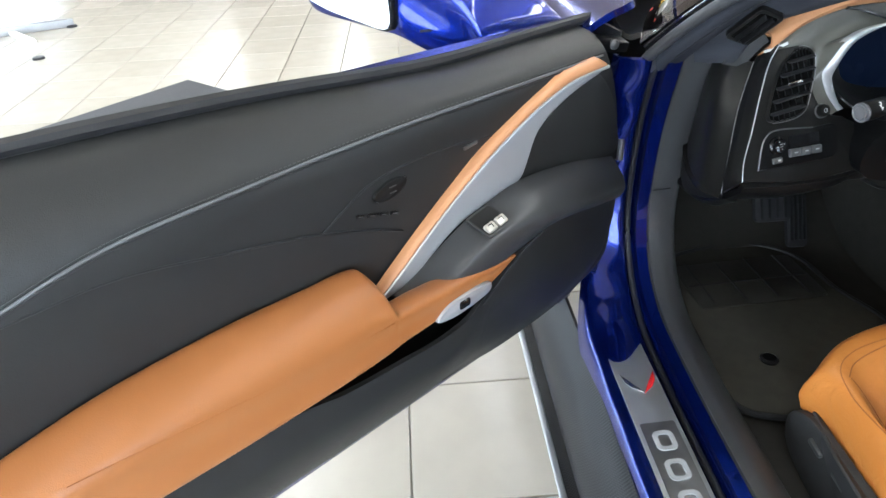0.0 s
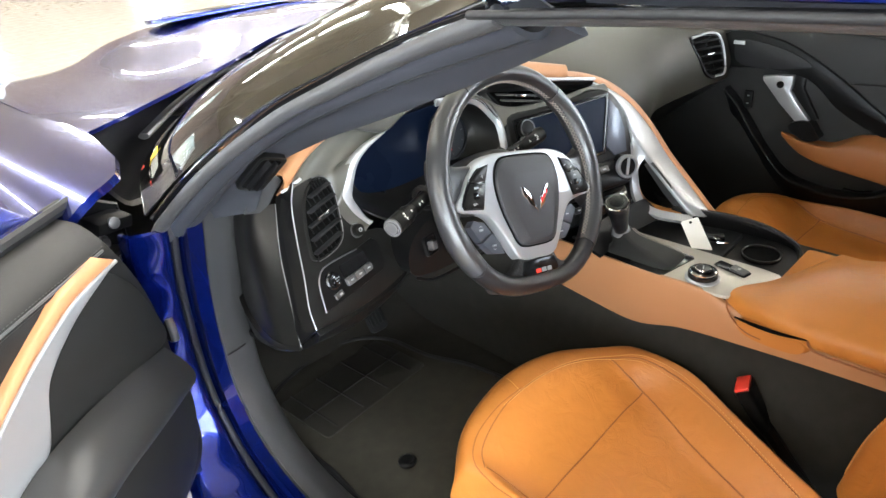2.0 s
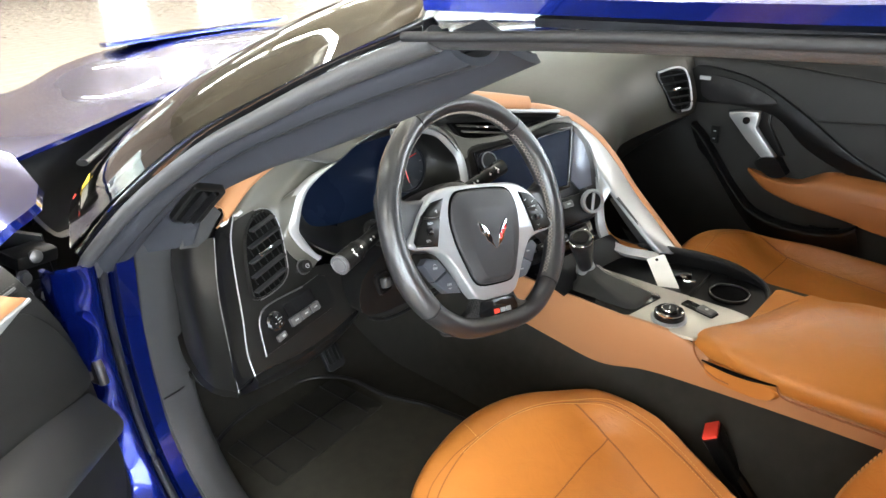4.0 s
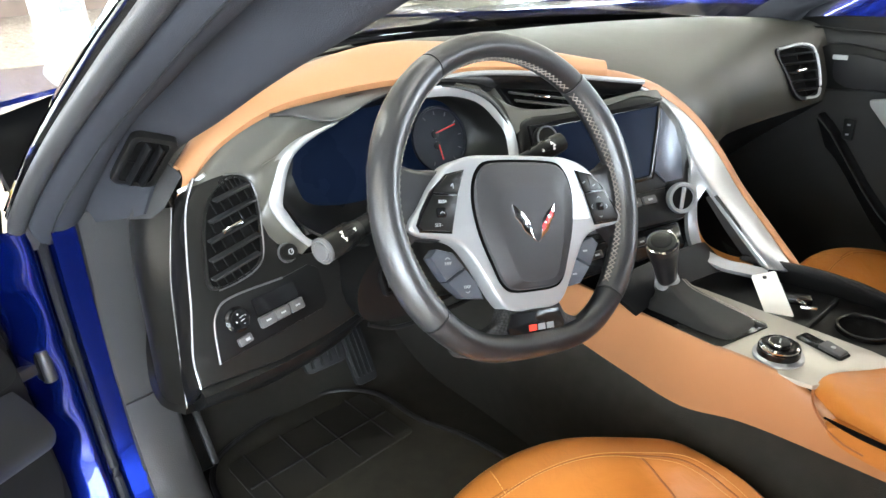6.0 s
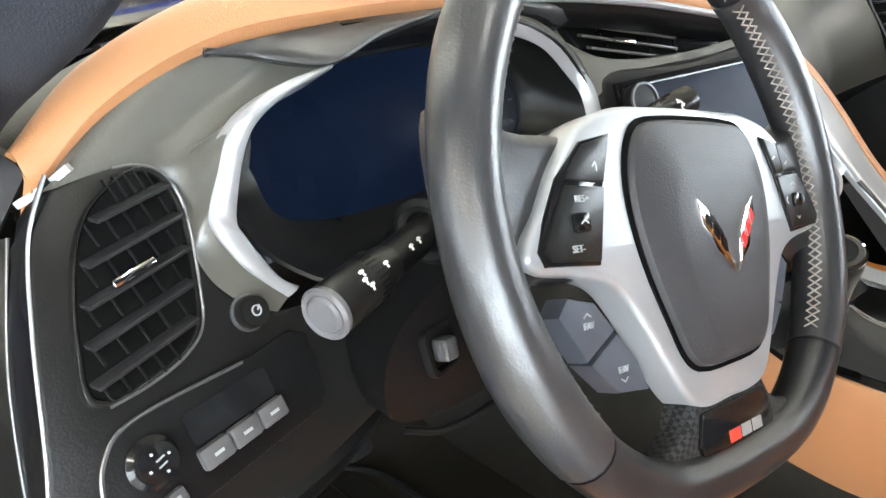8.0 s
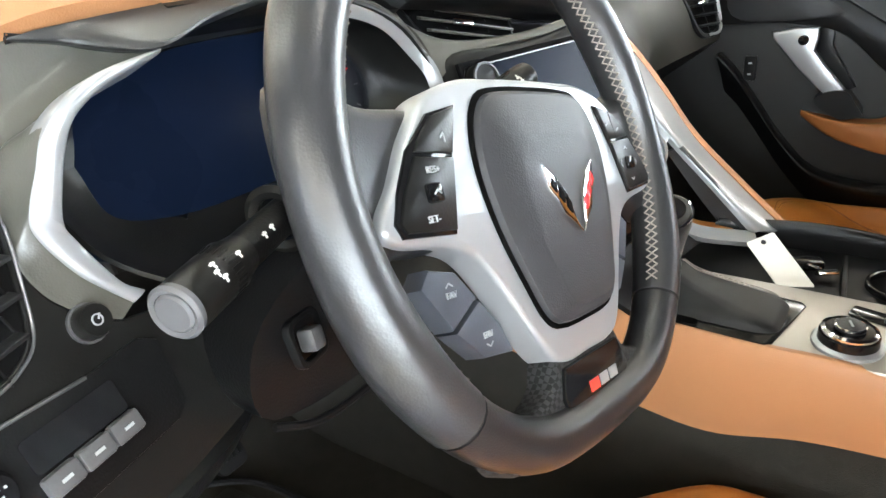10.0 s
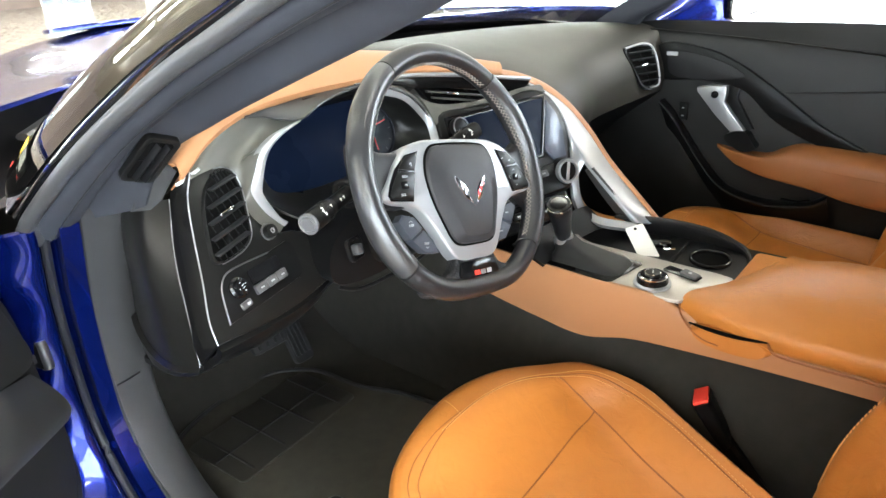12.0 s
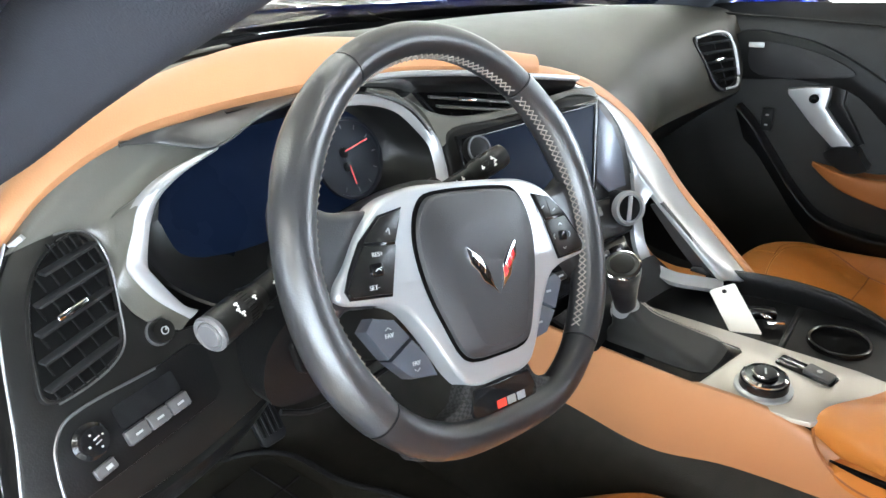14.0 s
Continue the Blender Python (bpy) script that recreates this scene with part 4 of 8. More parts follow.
# left switch panel: one plane that faces the driver
FAS = basis((-0.6, 0.19, 0.79), (1, 0.22, 0), (0, 0.45, 1))
fas_left = [(-0.03, 0.106), (-0.05, 0.08), (-0.069, 0.037), (-0.09, -0.02), (-0.108, -0.064), (-0.113, -0.093)]
bez_out = [(0.135, 0.114, 0.052), (0.0835, 0.1085, 0.05), (0.062, 0.101, 0.045), (0.051, 0.091, 0.036), (0.044, 0.076, 0.025), (0.0365, 0.061, 0.015), (0.035, 0.052, 0.009), (0.0457, 0.023, 0.003), (0.0564, 0.0065, 0.0015), (0.067, -0.008, 0.001)]
bez_in = [(0.134, 0.111, 0.052), (0.0905, 0.1025, 0.05), (0.066, 0.092, 0.045), (0.0588, 0.081, 0.036), (0.0527, 0.0655, 0.026), (0.0487, 0.0465, 0.014), (0.0532, 0.038, 0.009), (0.0605, 0.0197, 0.005), (0.0677, 0.004, 0.003), (0.078, -0.005, 0.001)]
SH_FOOT = [(-0.036, 0.098), (-0.02, 0.1), (-0.002, 0.1015), (0.012, 0.1), (0.022, 0.095), (0.0275, 0.088), (0.0305, 0.08), (0.0312, 0.072), (0.03, 0.062), (0.0265, 0.05), (0.024, 0.04), (0.027, 0.02), (0.04, 0.0), (0.056, -0.0125)]


def fas_curve(pts, n):
    return [tuple(q[:2]) for q in cr([(x, y, 0) for x, y in pts], n)]


fas_out = fas_curve(fas_left[1:], 24)[::-1] + fas_curve(SH_FOOT, 40)[1:] + [(0.08, -0.018), (0.1, -0.03), (0.1, -0.106), (0.03, -0.111), (-0.03, -0.107)]
part("switch_panel", slab(fas_out, 0.03, FAS @ pose(0, 0, -0.03), 0.003), SATIN, dash, "satin dark grey panel round the outer air vent")
part("edge_strip", tube([FAS @ Vector((x, y, 0.0)) for x, y in fas_left], 0.0010, 40, 8), SILVER, dash, "thin silver edge strip")
# end cap between panel and pillar
cap_rows = [
    [(-0.658, 0.255, 0.852), (-0.684, 0.225, 0.79), (-0.70, 0.195, 0.725), (-0.712, 0.17, 0.665)],
    [(-0.685, 0.28, 0.85), (-0.705, 0.255, 0.79), (-0.715, 0.235, 0.72), (-0.722, 0.22, 0.655)],
    [(-0.688, 0.32, 0.842), (-0.70, 0.31, 0.79), (-0.703, 0.31, 0.72), (-0.703, 0.33, 0.652)],
    [(-0.66, 0.40, 0.83), (-0.67, 0.40, 0.79), (-0.67, 0.41, 0.72), (-0.67, 0.42, 0.67)],
]
part("end_cap", shell(cap_rows, 0.008, 20, 20), SATIN, dash, "dark end cap of the dashboard")
part("edge_strip", tube([(-0.66, 0.25, 0.854), (-0.684, 0.222, 0.79), (-0.70, 0.192, 0.725), (-0.712, 0.167, 0.665)], 0.0008, 30, 8), STEEL, dash)
part("gap_panel", shell([[FAS @ Vector((x, y, -0.003)) for x, y in fas_left], [(-0.652, 0.26, 0.858), (-0.67, 0.24, 0.825), (-0.684, 0.226, 0.79), (-0.70, 0.196, 0.725), (-0.708, 0.18, 0.69), (-0.712, 0.171, 0.665)]], 0.006, 6, 24), PLASTIC, dash)
# knee panel below
knee = [
    [FAS @ Vector((-0.112, -0.094, -0.004)), FAS @ Vector((-0.03, -0.105, -0.004)), FAS @ Vector((0.06, -0.107, -0.004)), (-0.45, 0.20, 0.69), (-0.3, 0.21, 0.69), (-0.18, 0.21, 0.69)],
    [FAS @ Vector((-0.108, -0.104, -0.02)), FAS @ Vector((-0.03, -0.118, -0.016)), FAS @ Vector((0.06, -0.118, -0.016)), (-0.45, 0.215, 0.672), (-0.3, 0.225, 0.672), (-0.18, 0.225, 0.672)],
    [(-0.70, 0.25, 0.62), (-0.62, 0.25, 0.625), (-0.53, 0.25, 0.63), (-0.45, 0.27, 0.63), (-0.3, 0.28, 0.63), (-0.18, 0.28, 0.63)],
    [(-0.69, 0.36, 0.585), (-0.60, 0.40, 0.585), (-0.53, 0.42, 0.585), (-0.45, 0.43, 0.58), (-0.3, 0.44, 0.58), (-0.18, 0.44, 0.58)],
    [(-0.70, 0.6, 0.60), (-0.60, 0.62, 0.60), (-0.53, 0.64, 0.6), (-0.45, 0.65, 0.6), (-0.3, 0.65, 0.6), (-0.18, 0.65, 0.6)],
]
part("knee_panel", shell(knee, 0.01, 16, 24), PLASTIC, dash, "black knee panel under the column")
part("under_cap", shell([[(-0.712, 0.17, 0.665), (-0.722, 0.22, 0.655), (-0.703, 0.33, 0.652), (-0.67, 0.42, 0.67)], [(-0.64, 0.25, 0.61), (-0.67, 0.28, 0.59), (-0.685, 0.35, 0.585), (-0.66, 0.43, 0.60)]], 0.008, 8, 14), SATIN, dash)
for i in range(3):
    part("clip_mark", box(0.008, 0.003, 0.005, FAS @ pose(-0.045 + 0.018 * i, -0.112, -0.009, 30), 0.001), STEEL, dash)


def louvre(name, m, outline, inner, slats, vanes, label, frame_mat, depth=0.035, group="air vents", tab=True, shell_mat=PLASTIC, slat_turn=0, tab_at=(0, 0.002)):
    """An air vent: frame, flat black sheet for the duct's shade, sloping slats, cross vanes and a bright tab."""
    v = thing(name, m.translation, label, "air vent", group)
    xs, ys = [p[0] for p in inner], [p[1] for p in inner]
    part("frame", ring(outline, inner, 0.008, m, -0.002, 0.001), frame_mat, v)
    part("duct", slab([(x * 0.985, y * 0.985) for x, y in inner], 0.004, m, base=0.0012), VOID, v)

    def span(y):
        hits = []
        k = len(inner)
        for i in range(k):
            (xa, ya), (xb, yb) = inner[i], inner[(i + 1) % k]
            if (ya - y) * (yb - y) < 0:
                hits.append(xa + (xb - xa) * (y - ya) / (yb - ya))
        return (min(hits), max(hits)) if len(hits) > 1 else None
    y0, y1 = min(ys), max(ys)
    for i in range(slats):
        y = y0 + (y1 - y0) * (i + 0.8) / (slats + 0.6)
        sp_ = span(y)
        if sp_:
            part("slat", box((sp_[1] - sp_[0]) * 0.98, 0.0026, 0.011, m @ pose((sp_[0] + sp_[1]) / 2, y, 0.0075, 24, 0, slat_turn), 0.0008), shell_mat, v)
    x0, x1 = min(xs), max(xs)
    for i in range(slats + 1):
        ya, yb = (y0 + (y1 - y0) * (i + q) / (slats + 0.6) for q in (-0.15, 0.75))
        ends = span((ya + yb) / 2)
        for k in range(vanes if ends else 0):
            x = ends[0] + (ends[1] - ends[0]) * (k + 0.6) / (vanes + 0.2)
            part("vane", box(0.0016, (yb - ya) * 0.8, 0.003, m @ pose(x, (ya + yb) / 2, 0.0045, 0, 0, 8), 0.0005), PLASTIC, v)
    if tab:
        part("tab", box(0.026, 0.005, 0.006, m @ pose((x0 + x1) / 2 + tab_at[0], (y0 + y1) / 2 + tab_at[1], 0.013, 0, 0, slat_turn), 0.0015), CHROME, v, "bright adjusting tab")
    return v


vent_pts = [(0.012, 0.096), (0.024, 0.089), (0.027, 0.07), (0.015, 0.027), (0.004, 0.003), (-0.01, -0.006), (-0.034, -0.010), (-0.056, -0.010), (-0.064, -0.004), (-0.058, 0.02), (-0.048, 0.045), (-0.033, 0.071), (-0.017, 0.086)]
VC = (-0.02, 0.04)
v_out = smooth_outline([(x - VC[0], y - VC[1]) for x, y in vent_pts], 52)
v_in = [(x * 0.93, y * 0.965) for x, y in v_out]
louvre("air_vent", FAS @ pose(VC[0], VC[1], 0.0), v_out, v_in, 5, 5, "tall leaf-shaped air vent with black slats in the dashboard", SATIN, 0.03, slat_turn=7, shell_mat=RUBBER)
part("vent_edge", tube([FAS @ Vector((x, y, 0.0055)) for x, y in ((0.0, 0.099), (0.013, 0.097), (0.025, 0.089), (0.028, 0.07), (0.016, 0.027), (0.005, 0.002), (-0.01, -0.007), (-0.034, -0.011), (-0.056, -0.011))], 0.0009, 50, 6), STEEL, dash)
knob = thing("dimmer_knob", FAS @ Vector((0.037, -0.004, 0.0)), "small round dark dimmer knob on the dashboard", "knob")
km = FAS @ pose(0.037, -0.004, 0.0)
part("knob_body", turned([(0.001, 0), (0.0095, 0), (0.010, 0.007), (0.009, 0.010), (0.001, 0.0103)], km, 24), SATIN, knob)
part("knob_ring", turned([(0.010, 0), (0.0115, 0), (0.0115, 0.002), (0.010, 0.002)], km, 24), STEEL, knob)
part("mark", turned([(0.0026, 0), (0.0034, 0), (0.0034, 0.0006), (0.0026, 0.0006)], km @ pose(0, 0, 0.0103), 16), MARK, knob)
part("mark", box(0.0009, 0.0034, 0.0006, km @ pose(0.0018, 0.0012, 0.0106, 0, 0, -40)), MARK, knob)
# mirror switch module
sw = thing("mirror_switch_panel", FAS @ Vector((0.0, -0.05, 0.0)), "recessed black switch panel with a round mirror control and three buttons", "switch panel")
sw_out = [(-0.086, -0.08), (-0.078, -0.05), (-0.072, -0.036), (-0.06, -0.025), (-0.045, -0.0225), (0.018, -0.027), (0.055, -0.0255), (0.066, -0.033), (0.064, -0.055), (0.061, -0.073), (0.05, -0.079), (-0.024, -0.08)]
part("panel", slab(sw_out, 0.003, FAS, 0.0012), PLASTIC, sw)
part("panel_line", tube([FAS @ Vector((x, y, 0.003)) for x, y in ((-0.086, -0.08), (-0.078, -0.05), (-0.072, -0.036), (-0.06, -0.025), (-0.045, -0.0225), (0.018, -0.027))], 0.0012, 40, 6), STEEL, sw, "thin bright panel edge")
mk = FAS @ pose(-0.051, -0.046, 0.003)
part("mirror_knob", turned([(0.001, 0), (0.0135, 0), (0.0138, 0.003), (0.0108, 0.005), (0.0104, 0.010), (0.001, 0.0105)], mk, 28), GLOSS_BLACK, sw, "round black mirror control")
part("knob_mark", joined([box(0.005, 0.0008, 0.0006, mk @ pose(0.001, k * 0.0018, 0.0108, 0, 0, 10)) for k in (-1, 1)]), MARK, sw)
part("knob_mark", joined([box(0.0013, 0.0013, 0.0006, mk @ pose(0.0062 * math.cos(a), 0.0062 * math.sin(a), 0.0108)) for a in (0.3, 1.9, 3.4, 5.0)]), MARK, sw)
part("small_switch", box(0.017, 0.009, 0.005, FAS @ pose(-0.052, -0.069, 0.005, 0, 0, 4), 0.0015), BUTTON, sw)
part("switch_mark", box(0.005, 0.003, 0.0006, FAS @ pose(-0.05, -0.069, 0.0078, 0, 0, 4)), MARK, sw)
part("blank_plate", slab(rounded(0.056, 0.019, 0.003), 0.0012, FAS @ pose(0.0, -0.044, 0.003, 0, 0, -1)), GLOSS_BLACK, sw)
for i in range(3):
    b_ = part("button", box(0.0192, 0.0125, 0.007, FAS @ pose(-0.02 + 0.0197 * i, -0.061, 0.005), 0.002), BUTTON, sw)
    part("button_mark", box(0.006, 0.0018, 0.0006, FAS @ pose(-0.02 + 0.0197 * i, -0.061, 0.0088)), MARK, b_)

# defroster vent on the pillar foot
dv = basis((-0.679, 0.235, 0.9135), (0.0215, -0.052, 0.051), (-0.0365, 0.003, 0.010))
louvre("side_defroster_vent", dv @ pose(0, 0, -0.002), rounded(0.08, 0.044, 0.009), rounded(0.066, 0.031, 0.005), 2, 1, "small black slatted side window vent on the pillar foot", SATIN, 0.02, tab=False)

# ---------------------------------------------------------------- instrument cluster
clu = thing("instrument_cluster", (-0.37, 0.25, 0.85), "instrument cluster with a dark display inside a silver bezel", "instrument cluster")
b_o, b_i = cr(bez_out, 60), cr(bez_in, 60)


def bezel_line(k, lift):
    """A line k of the way across the left bezel, raised off the panel."""
    return [FAS @ Vector((a[0] + (b[0] - a[0]) * k, a[1] + (b[1] - a[1]) * k, a[2] + (b[2] - a[2]) * k + lift)) for a, b in zip(b_o, b_i)]


part("bezel", grid([bezel_line(-0.1, -0.012), bezel_line(0.0, 0.0005), bezel_line(0.12, 0.002), bezel_line(0.5, 0.003), bezel_line(0.88, 0.002), bezel_line(1.0, 0.0), bezel_line(1.12, -0.03)]), SILVER, clu, "broad satin silver bezel", 60)
# hollow shoulder that climbs from the outer vent to the bezel and the leather band
sh_lo = cr([(x, y, 0.0005) for x, y in SH_FOOT], 56)
sh_hi = cr([FAS.inverted() @ Vector((x, y + 0.006, z - 0.004)) for x, y, z in band_lo[:4]] + [Vector(q) for q in bez_out], 56)
part("shoulder", grid([[FAS @ Vector((a[0] + (b[0] - a[0]) * k, a[1] + (b[1] - a[1]) * k, a[2] + (b[2] - a[2]) * w)) for a, b in zip(sh_lo, sh_hi)] for k, w in ((-0.04, -0.05), (0.0, 0.0), (0.12, 0.05), (0.3, 0.16), (0.5, 0.34), (0.7, 0.58), (0.88, 0.84), (1.0, 1.0))]), SHOULDER, dash, "soft hollow shoulder of the dash")
# visor that hangs from the band over the display
visor_edge = [(-0.472, 0.212, 0.917), (-0.42, 0.222, 0.928), (-0.36, 0.23, 0.935), (-0.30, 0.232, 0.935), (-0.25, 0.232, 0.926), (-0.20, 0.235, 0.912)]
part("visor", shell([[(-0.536, 0.2405, 0.9315), (-0.50, 0.243, 0.9345), (-0.455, 0.244, 0.937), (-0.42, 0.246, 0.938), (-0.36, 0.246, 0.937), (-0.29, 0.243, 0.936), (-0.22, 0.238, 0.933), (-0.15, 0.222, 0.922)], [(-0.537, 0.2395, 0.9305), (-0.507, 0.239, 0.925)] + visor_edge, [(-0.535, 0.246, 0.929), (-0.505, 0.25, 0.922), (-0.468, 0.232, 0.912), (-0.42, 0.25, 0.918), (-0.36, 0.258, 0.922), (-0.30, 0.26, 0.922), (-0.25, 0.258, 0.916), (-0.20, 0.252, 0.902)], [(-0.53, 0.272, 0.92), (-0.505, 0.282, 0.91), (-0.475, 0.285, 0.902), (-0.43, 0.288, 0.905), (-0.36, 0.29, 0.906), (-0.30, 0.29, 0.906), (-0.25, 0.286, 0.9), (-0.21, 0.276, 0.885)]], 0.004, 18, 40), POD_GREY, dash, "dark grey visor over the display")
right_bez = [(-0.335, 0.236, 0.926), (-0.275, 0.236, 0.918), (-0.232, 0.232, 0.9), (-0.208, 0.222, 0.872), (-0.2, 0.212, 0.853), (-0.203, 0.2, 0.825), (-0.212, 0.188, 0.795)]
part("bezel", sweep(right_bez, [(-0.004, -0.009), (0.0015, -0.003), (0.002, 0.0035), (-0.006, 0.0035)], (-0.3, -0.9, 0.3), 48), SILVER, clu, "slim satin silver bezel")
part("cluster_bowl", shell([[(-0.545, 0.245, 0.845), (-0.532, 0.215, 0.808), (-0.49, 0.178, 0.78), (-0.37, 0.165, 0.765), (-0.25, 0.175, 0.775), (-0.20, 0.195, 0.82), (-0.2, 0.21, 0.85), (-0.225, 0.225, 0.895), (-0.30, 0.235, 0.925), (-0.44, 0.25, 0.915), (-0.515, 0.245, 0.895), (-0.545, 0.245, 0.845)],
    [(-0.535, 0.26, 0.85), (-0.52, 0.235, 0.81), (-0.48, 0.225, 0.79), (-0.37, 0.225, 0.785), (-0.27, 0.235, 0.79), (-0.225, 0.25, 0.82), (-0.22, 0.262, 0.85), (-0.25, 0.278, 0.895), (-0.30, 0.285, 0.91), (-0.44, 0.285, 0.905), (-0.50, 0.275, 0.885), (-0.535, 0.26, 0.85)],
    [(-0.51, 0.27, 0.85), (-0.50, 0.262, 0.815), (-0.46, 0.258, 0.80), (-0.37, 0.258, 0.795), (-0.28, 0.262, 0.80), (-0.24, 0.268, 0.82), (-0.235, 0.272, 0.85), (-0.26, 0.285, 0.89), (-0.30, 0.29, 0.902), (-0.44, 0.29, 0.898), (-0.49, 0.283, 0.88), (-0.51, 0.27, 0.85)]], 0.003, 14, 60), SATIN, clu, "dark recessed bowl")
cm = basis((-0.375, 0.277, 0.845), (1, 0.02, 0), (0, 0.3, 1))
part("display", slab(rounded(0.30, 0.125, 0.02), 0.004, cm, 0.001), SCREEN, clu, "dark blue instrument display")
gm = basis((-0.288, 0.264, 0.848), (1, 0.02, 0), (0, 0.3, 1))
dial = part("dial", turned([(0.001, 0), (0.046, 0), (0.046, 0.005), (0.043, 0.005), (0.042, 0.002), (0.001, 0.002)], gm, 48), DIAL, clu, "round dark gauge with thin red needles")
part("needle", box(0.036, 0.0016, 0.001, gm @ pose(0.012, 0.012, 0.0045, 0, 0, 9)), RED_METAL, dial)
part("needle", box(0.0016, 0.022, 0.001, gm @ pose(-0.004, -0.018, 0.0045, 0, 0, 4)), RED_METAL, dial)
for y in (0.008, -0.008):
    part("hub", turned([(0.001, 0), (0.006, 0), (0.006, 0.004), (0.001, 0.005)], gm @ pose(-0.006, y, 0), 16), PLASTIC, dial)
for i in range(9):
    part("tick", box(0.005, 0.0012, 0.0006, gm @ pose(0, 0, 0.0024, 0, 0, 120 - 30 * i) @ pose(0.036, 0, 0)), BUTTON, dial)

# ---------------------------------------------------------------- column and stalks
col = thing("steering_column", (DRV, 0.15, 0.75), "black steering column shroud with tilt lever and stalks", "steering column")
WC = Vector((-0.361, 0.029, 0.836))
WB = basis(WC, (0.99966, 0.0262, 0), (-0.01, 0.3826, 0.9239))
part("shroud", surf([[WB @ Vector((x * s, y * s - dy, z)) for x, y in ((-0.062, 0.0), (-0.055, 0.045), (0, 0.06), (0.055, 0.045), (0.062, 0.0), (0.052, -0.055), (0, -0.07), (-0.052, -0.055))] for s, dy, z in ((0.8, 0, -0.035), (1.0, 0.0, -0.06), (1.15, 0.01, -0.11), (1.1, 0.02, -0.17))], 14, 40, True, True), SATIN, col, "dark column shroud")
part("lower_shroud", surf([[(x, y, z) for x, z in ((-0.505, 0.70), (-0.50, 0.75), (-0.44, 0.785), (-0.30, 0.785), (-0.25, 0.75), (-0.25, 0.70), (-0.30, 0.685), (-0.45, 0.68))] for y in (0.145, 0.155, 0.175, 0.23)], 10, 32, True, True), PLASTIC, col, "black lower shroud")
part("shroud_line", tube([(-0.50, 0.142, 0.69), (-0.47, 0.136, 0.676), (-0.40, 0.136, 0.67), (-0.33, 0.136, 0.672), (-0.27, 0.14, 0.68)], 0.003, 30, 8), PLASTIC, col)
KL = basis((-0.464, 0.143, 0.736), (1, 0.25, -0.05), (0.05, 0.3, 1))
part("lever_pocket", ring(rounded(0.034, 0.034, 0.008), rounded(0.026, 0.026, 0.006), 0.006, KL, 0, 0.001), PLASTIC, col, "recess round the tilt lever")
part("tilt_lever", box(0.013, 0.016, 0.014, KL @ pose(0.002, -0.002, 0.005, 0, 0, -8), 0.003), BUTTON, col, "small grey tilt lever")


def stalk(name, base, end, r, label, cap=True):
    s = thing(name, base, label, "control stalk", "column stalks")
    a, e = Vector(base), Vector(end)
    d = (e - a).normalized()
    m = Matrix.Translation(a) @ d.to_track_quat("Z", "Y").to_matrix().to_4x4()
    ln = (e - a).length
    part("boot_ring", turned([(r * 0.9, 0), (r * 1.4, 0.0), (r * 1.45, 0.004), (r * 1.2, 0.006), (r * 0.9, 0.004)], m @ pose(0, 0, 0.004), 28), SATIN, s)
    part("arm", turned([(0.001, 0), (r * 0.72, 0), (r * 0.74, ln * 0.5), (0.001, ln * 0.5)], m, 24), PLASTIC, s)
    part("barrel", turned([(0.001, ln * 0.48), (r * 0.76, ln * 0.48), (r * 0.84, ln * 0.56), (r * 0.95, ln * 0.6), (r * 0.95, ln * 0.94), (r * 0.88, ln), (0.001, ln)], m, 32), SATIN, s, "dark grey twist barrel")
    for i in range(28):
        part("grip_ridge", box(0.0009, 0.0012, ln * 0.075, m @ pose(0, 0, 0, 0, 0, 360 / 28 * i) @ pose(r * 0.95, 0, ln * 0.68)), PLASTIC, s)
    if cap:
        part("end_rim", turned([(r * 0.7, 0), (r * 0.95, -0.002), (r * 0.97, 0.0012), (r * 0.86, 0.003), (r * 0.7, 0.002)], m @ pose(0, 0, ln), 32), GREY_CAP, s)
        part("end_button", turned([(0.001, 0), (r * 0.68, 0), (r * 0.68, 0.002), (r * 0.6, 0.0034), (0.001, 0.0034)], m @ pose(0, 0, ln), 28), GREY_CAP, s, "pale grey round end button")
    # white symbols on the side turned to the camera's viewpoint
    face = m.to_3x3().inverted() @ Vector((-0.5, -0.75, 0.42))
    front = math.degrees(math.atan2(face.y, face.x))
    for turn, at in ((0, 0.62), (-17, 0.78), (0, 0.8), (17, 0.78), (-8, 0.36), (-6, 0.28)):
        rr = r * (0.955 if at > 0.5 else 0.745)
        part("mark", joined([box(0.0006, 0.0042, 0.0012, m @ pose(0, 0, 0, 0, 0, front + turn) @ pose(rr, 0, ln * at)), box(0.0006, 0.0014, 0.0036, m @ pose(0, 0, 0, 0, 0, front + turn + 4) @ pose(rr, 0, ln * at))]), PAPER, s)
    return s


stalk("indicator_stalk", (-0.462, 0.140, 0.822), (-0.561, 0.108, 0.8165), 0.0150, "black light and indicator stalk with a grey end button")
stalk("wiper_stalk", (-0.29, 0.135, 0.828), (-0.197, 0.119, 0.851), 0.0135, "black wiper stalk with white markings", False)

# ---------------------------------------------------------------- steering wheel
TURNED = -14.0
WM = WB @ pose(0, 0, 0, 0, 0, TURNED)
wheel = thing("steering_wheel", WC, "black leather flat-bottomed steering wheel with silver spokes and grey stitching", "steering wheel")
RIM_R = 0.1685


def rim_point(a):
    """The rim's middle line in the wheel's plane, flattened at the bottom."""
    x, y = RIM_R * math.cos(a), RIM_R * math.sin(a)
    flat = -0.1585
    return x, (y + flat + math.sqrt((y - flat) ** 2 + 0.016 ** 2)) / 2


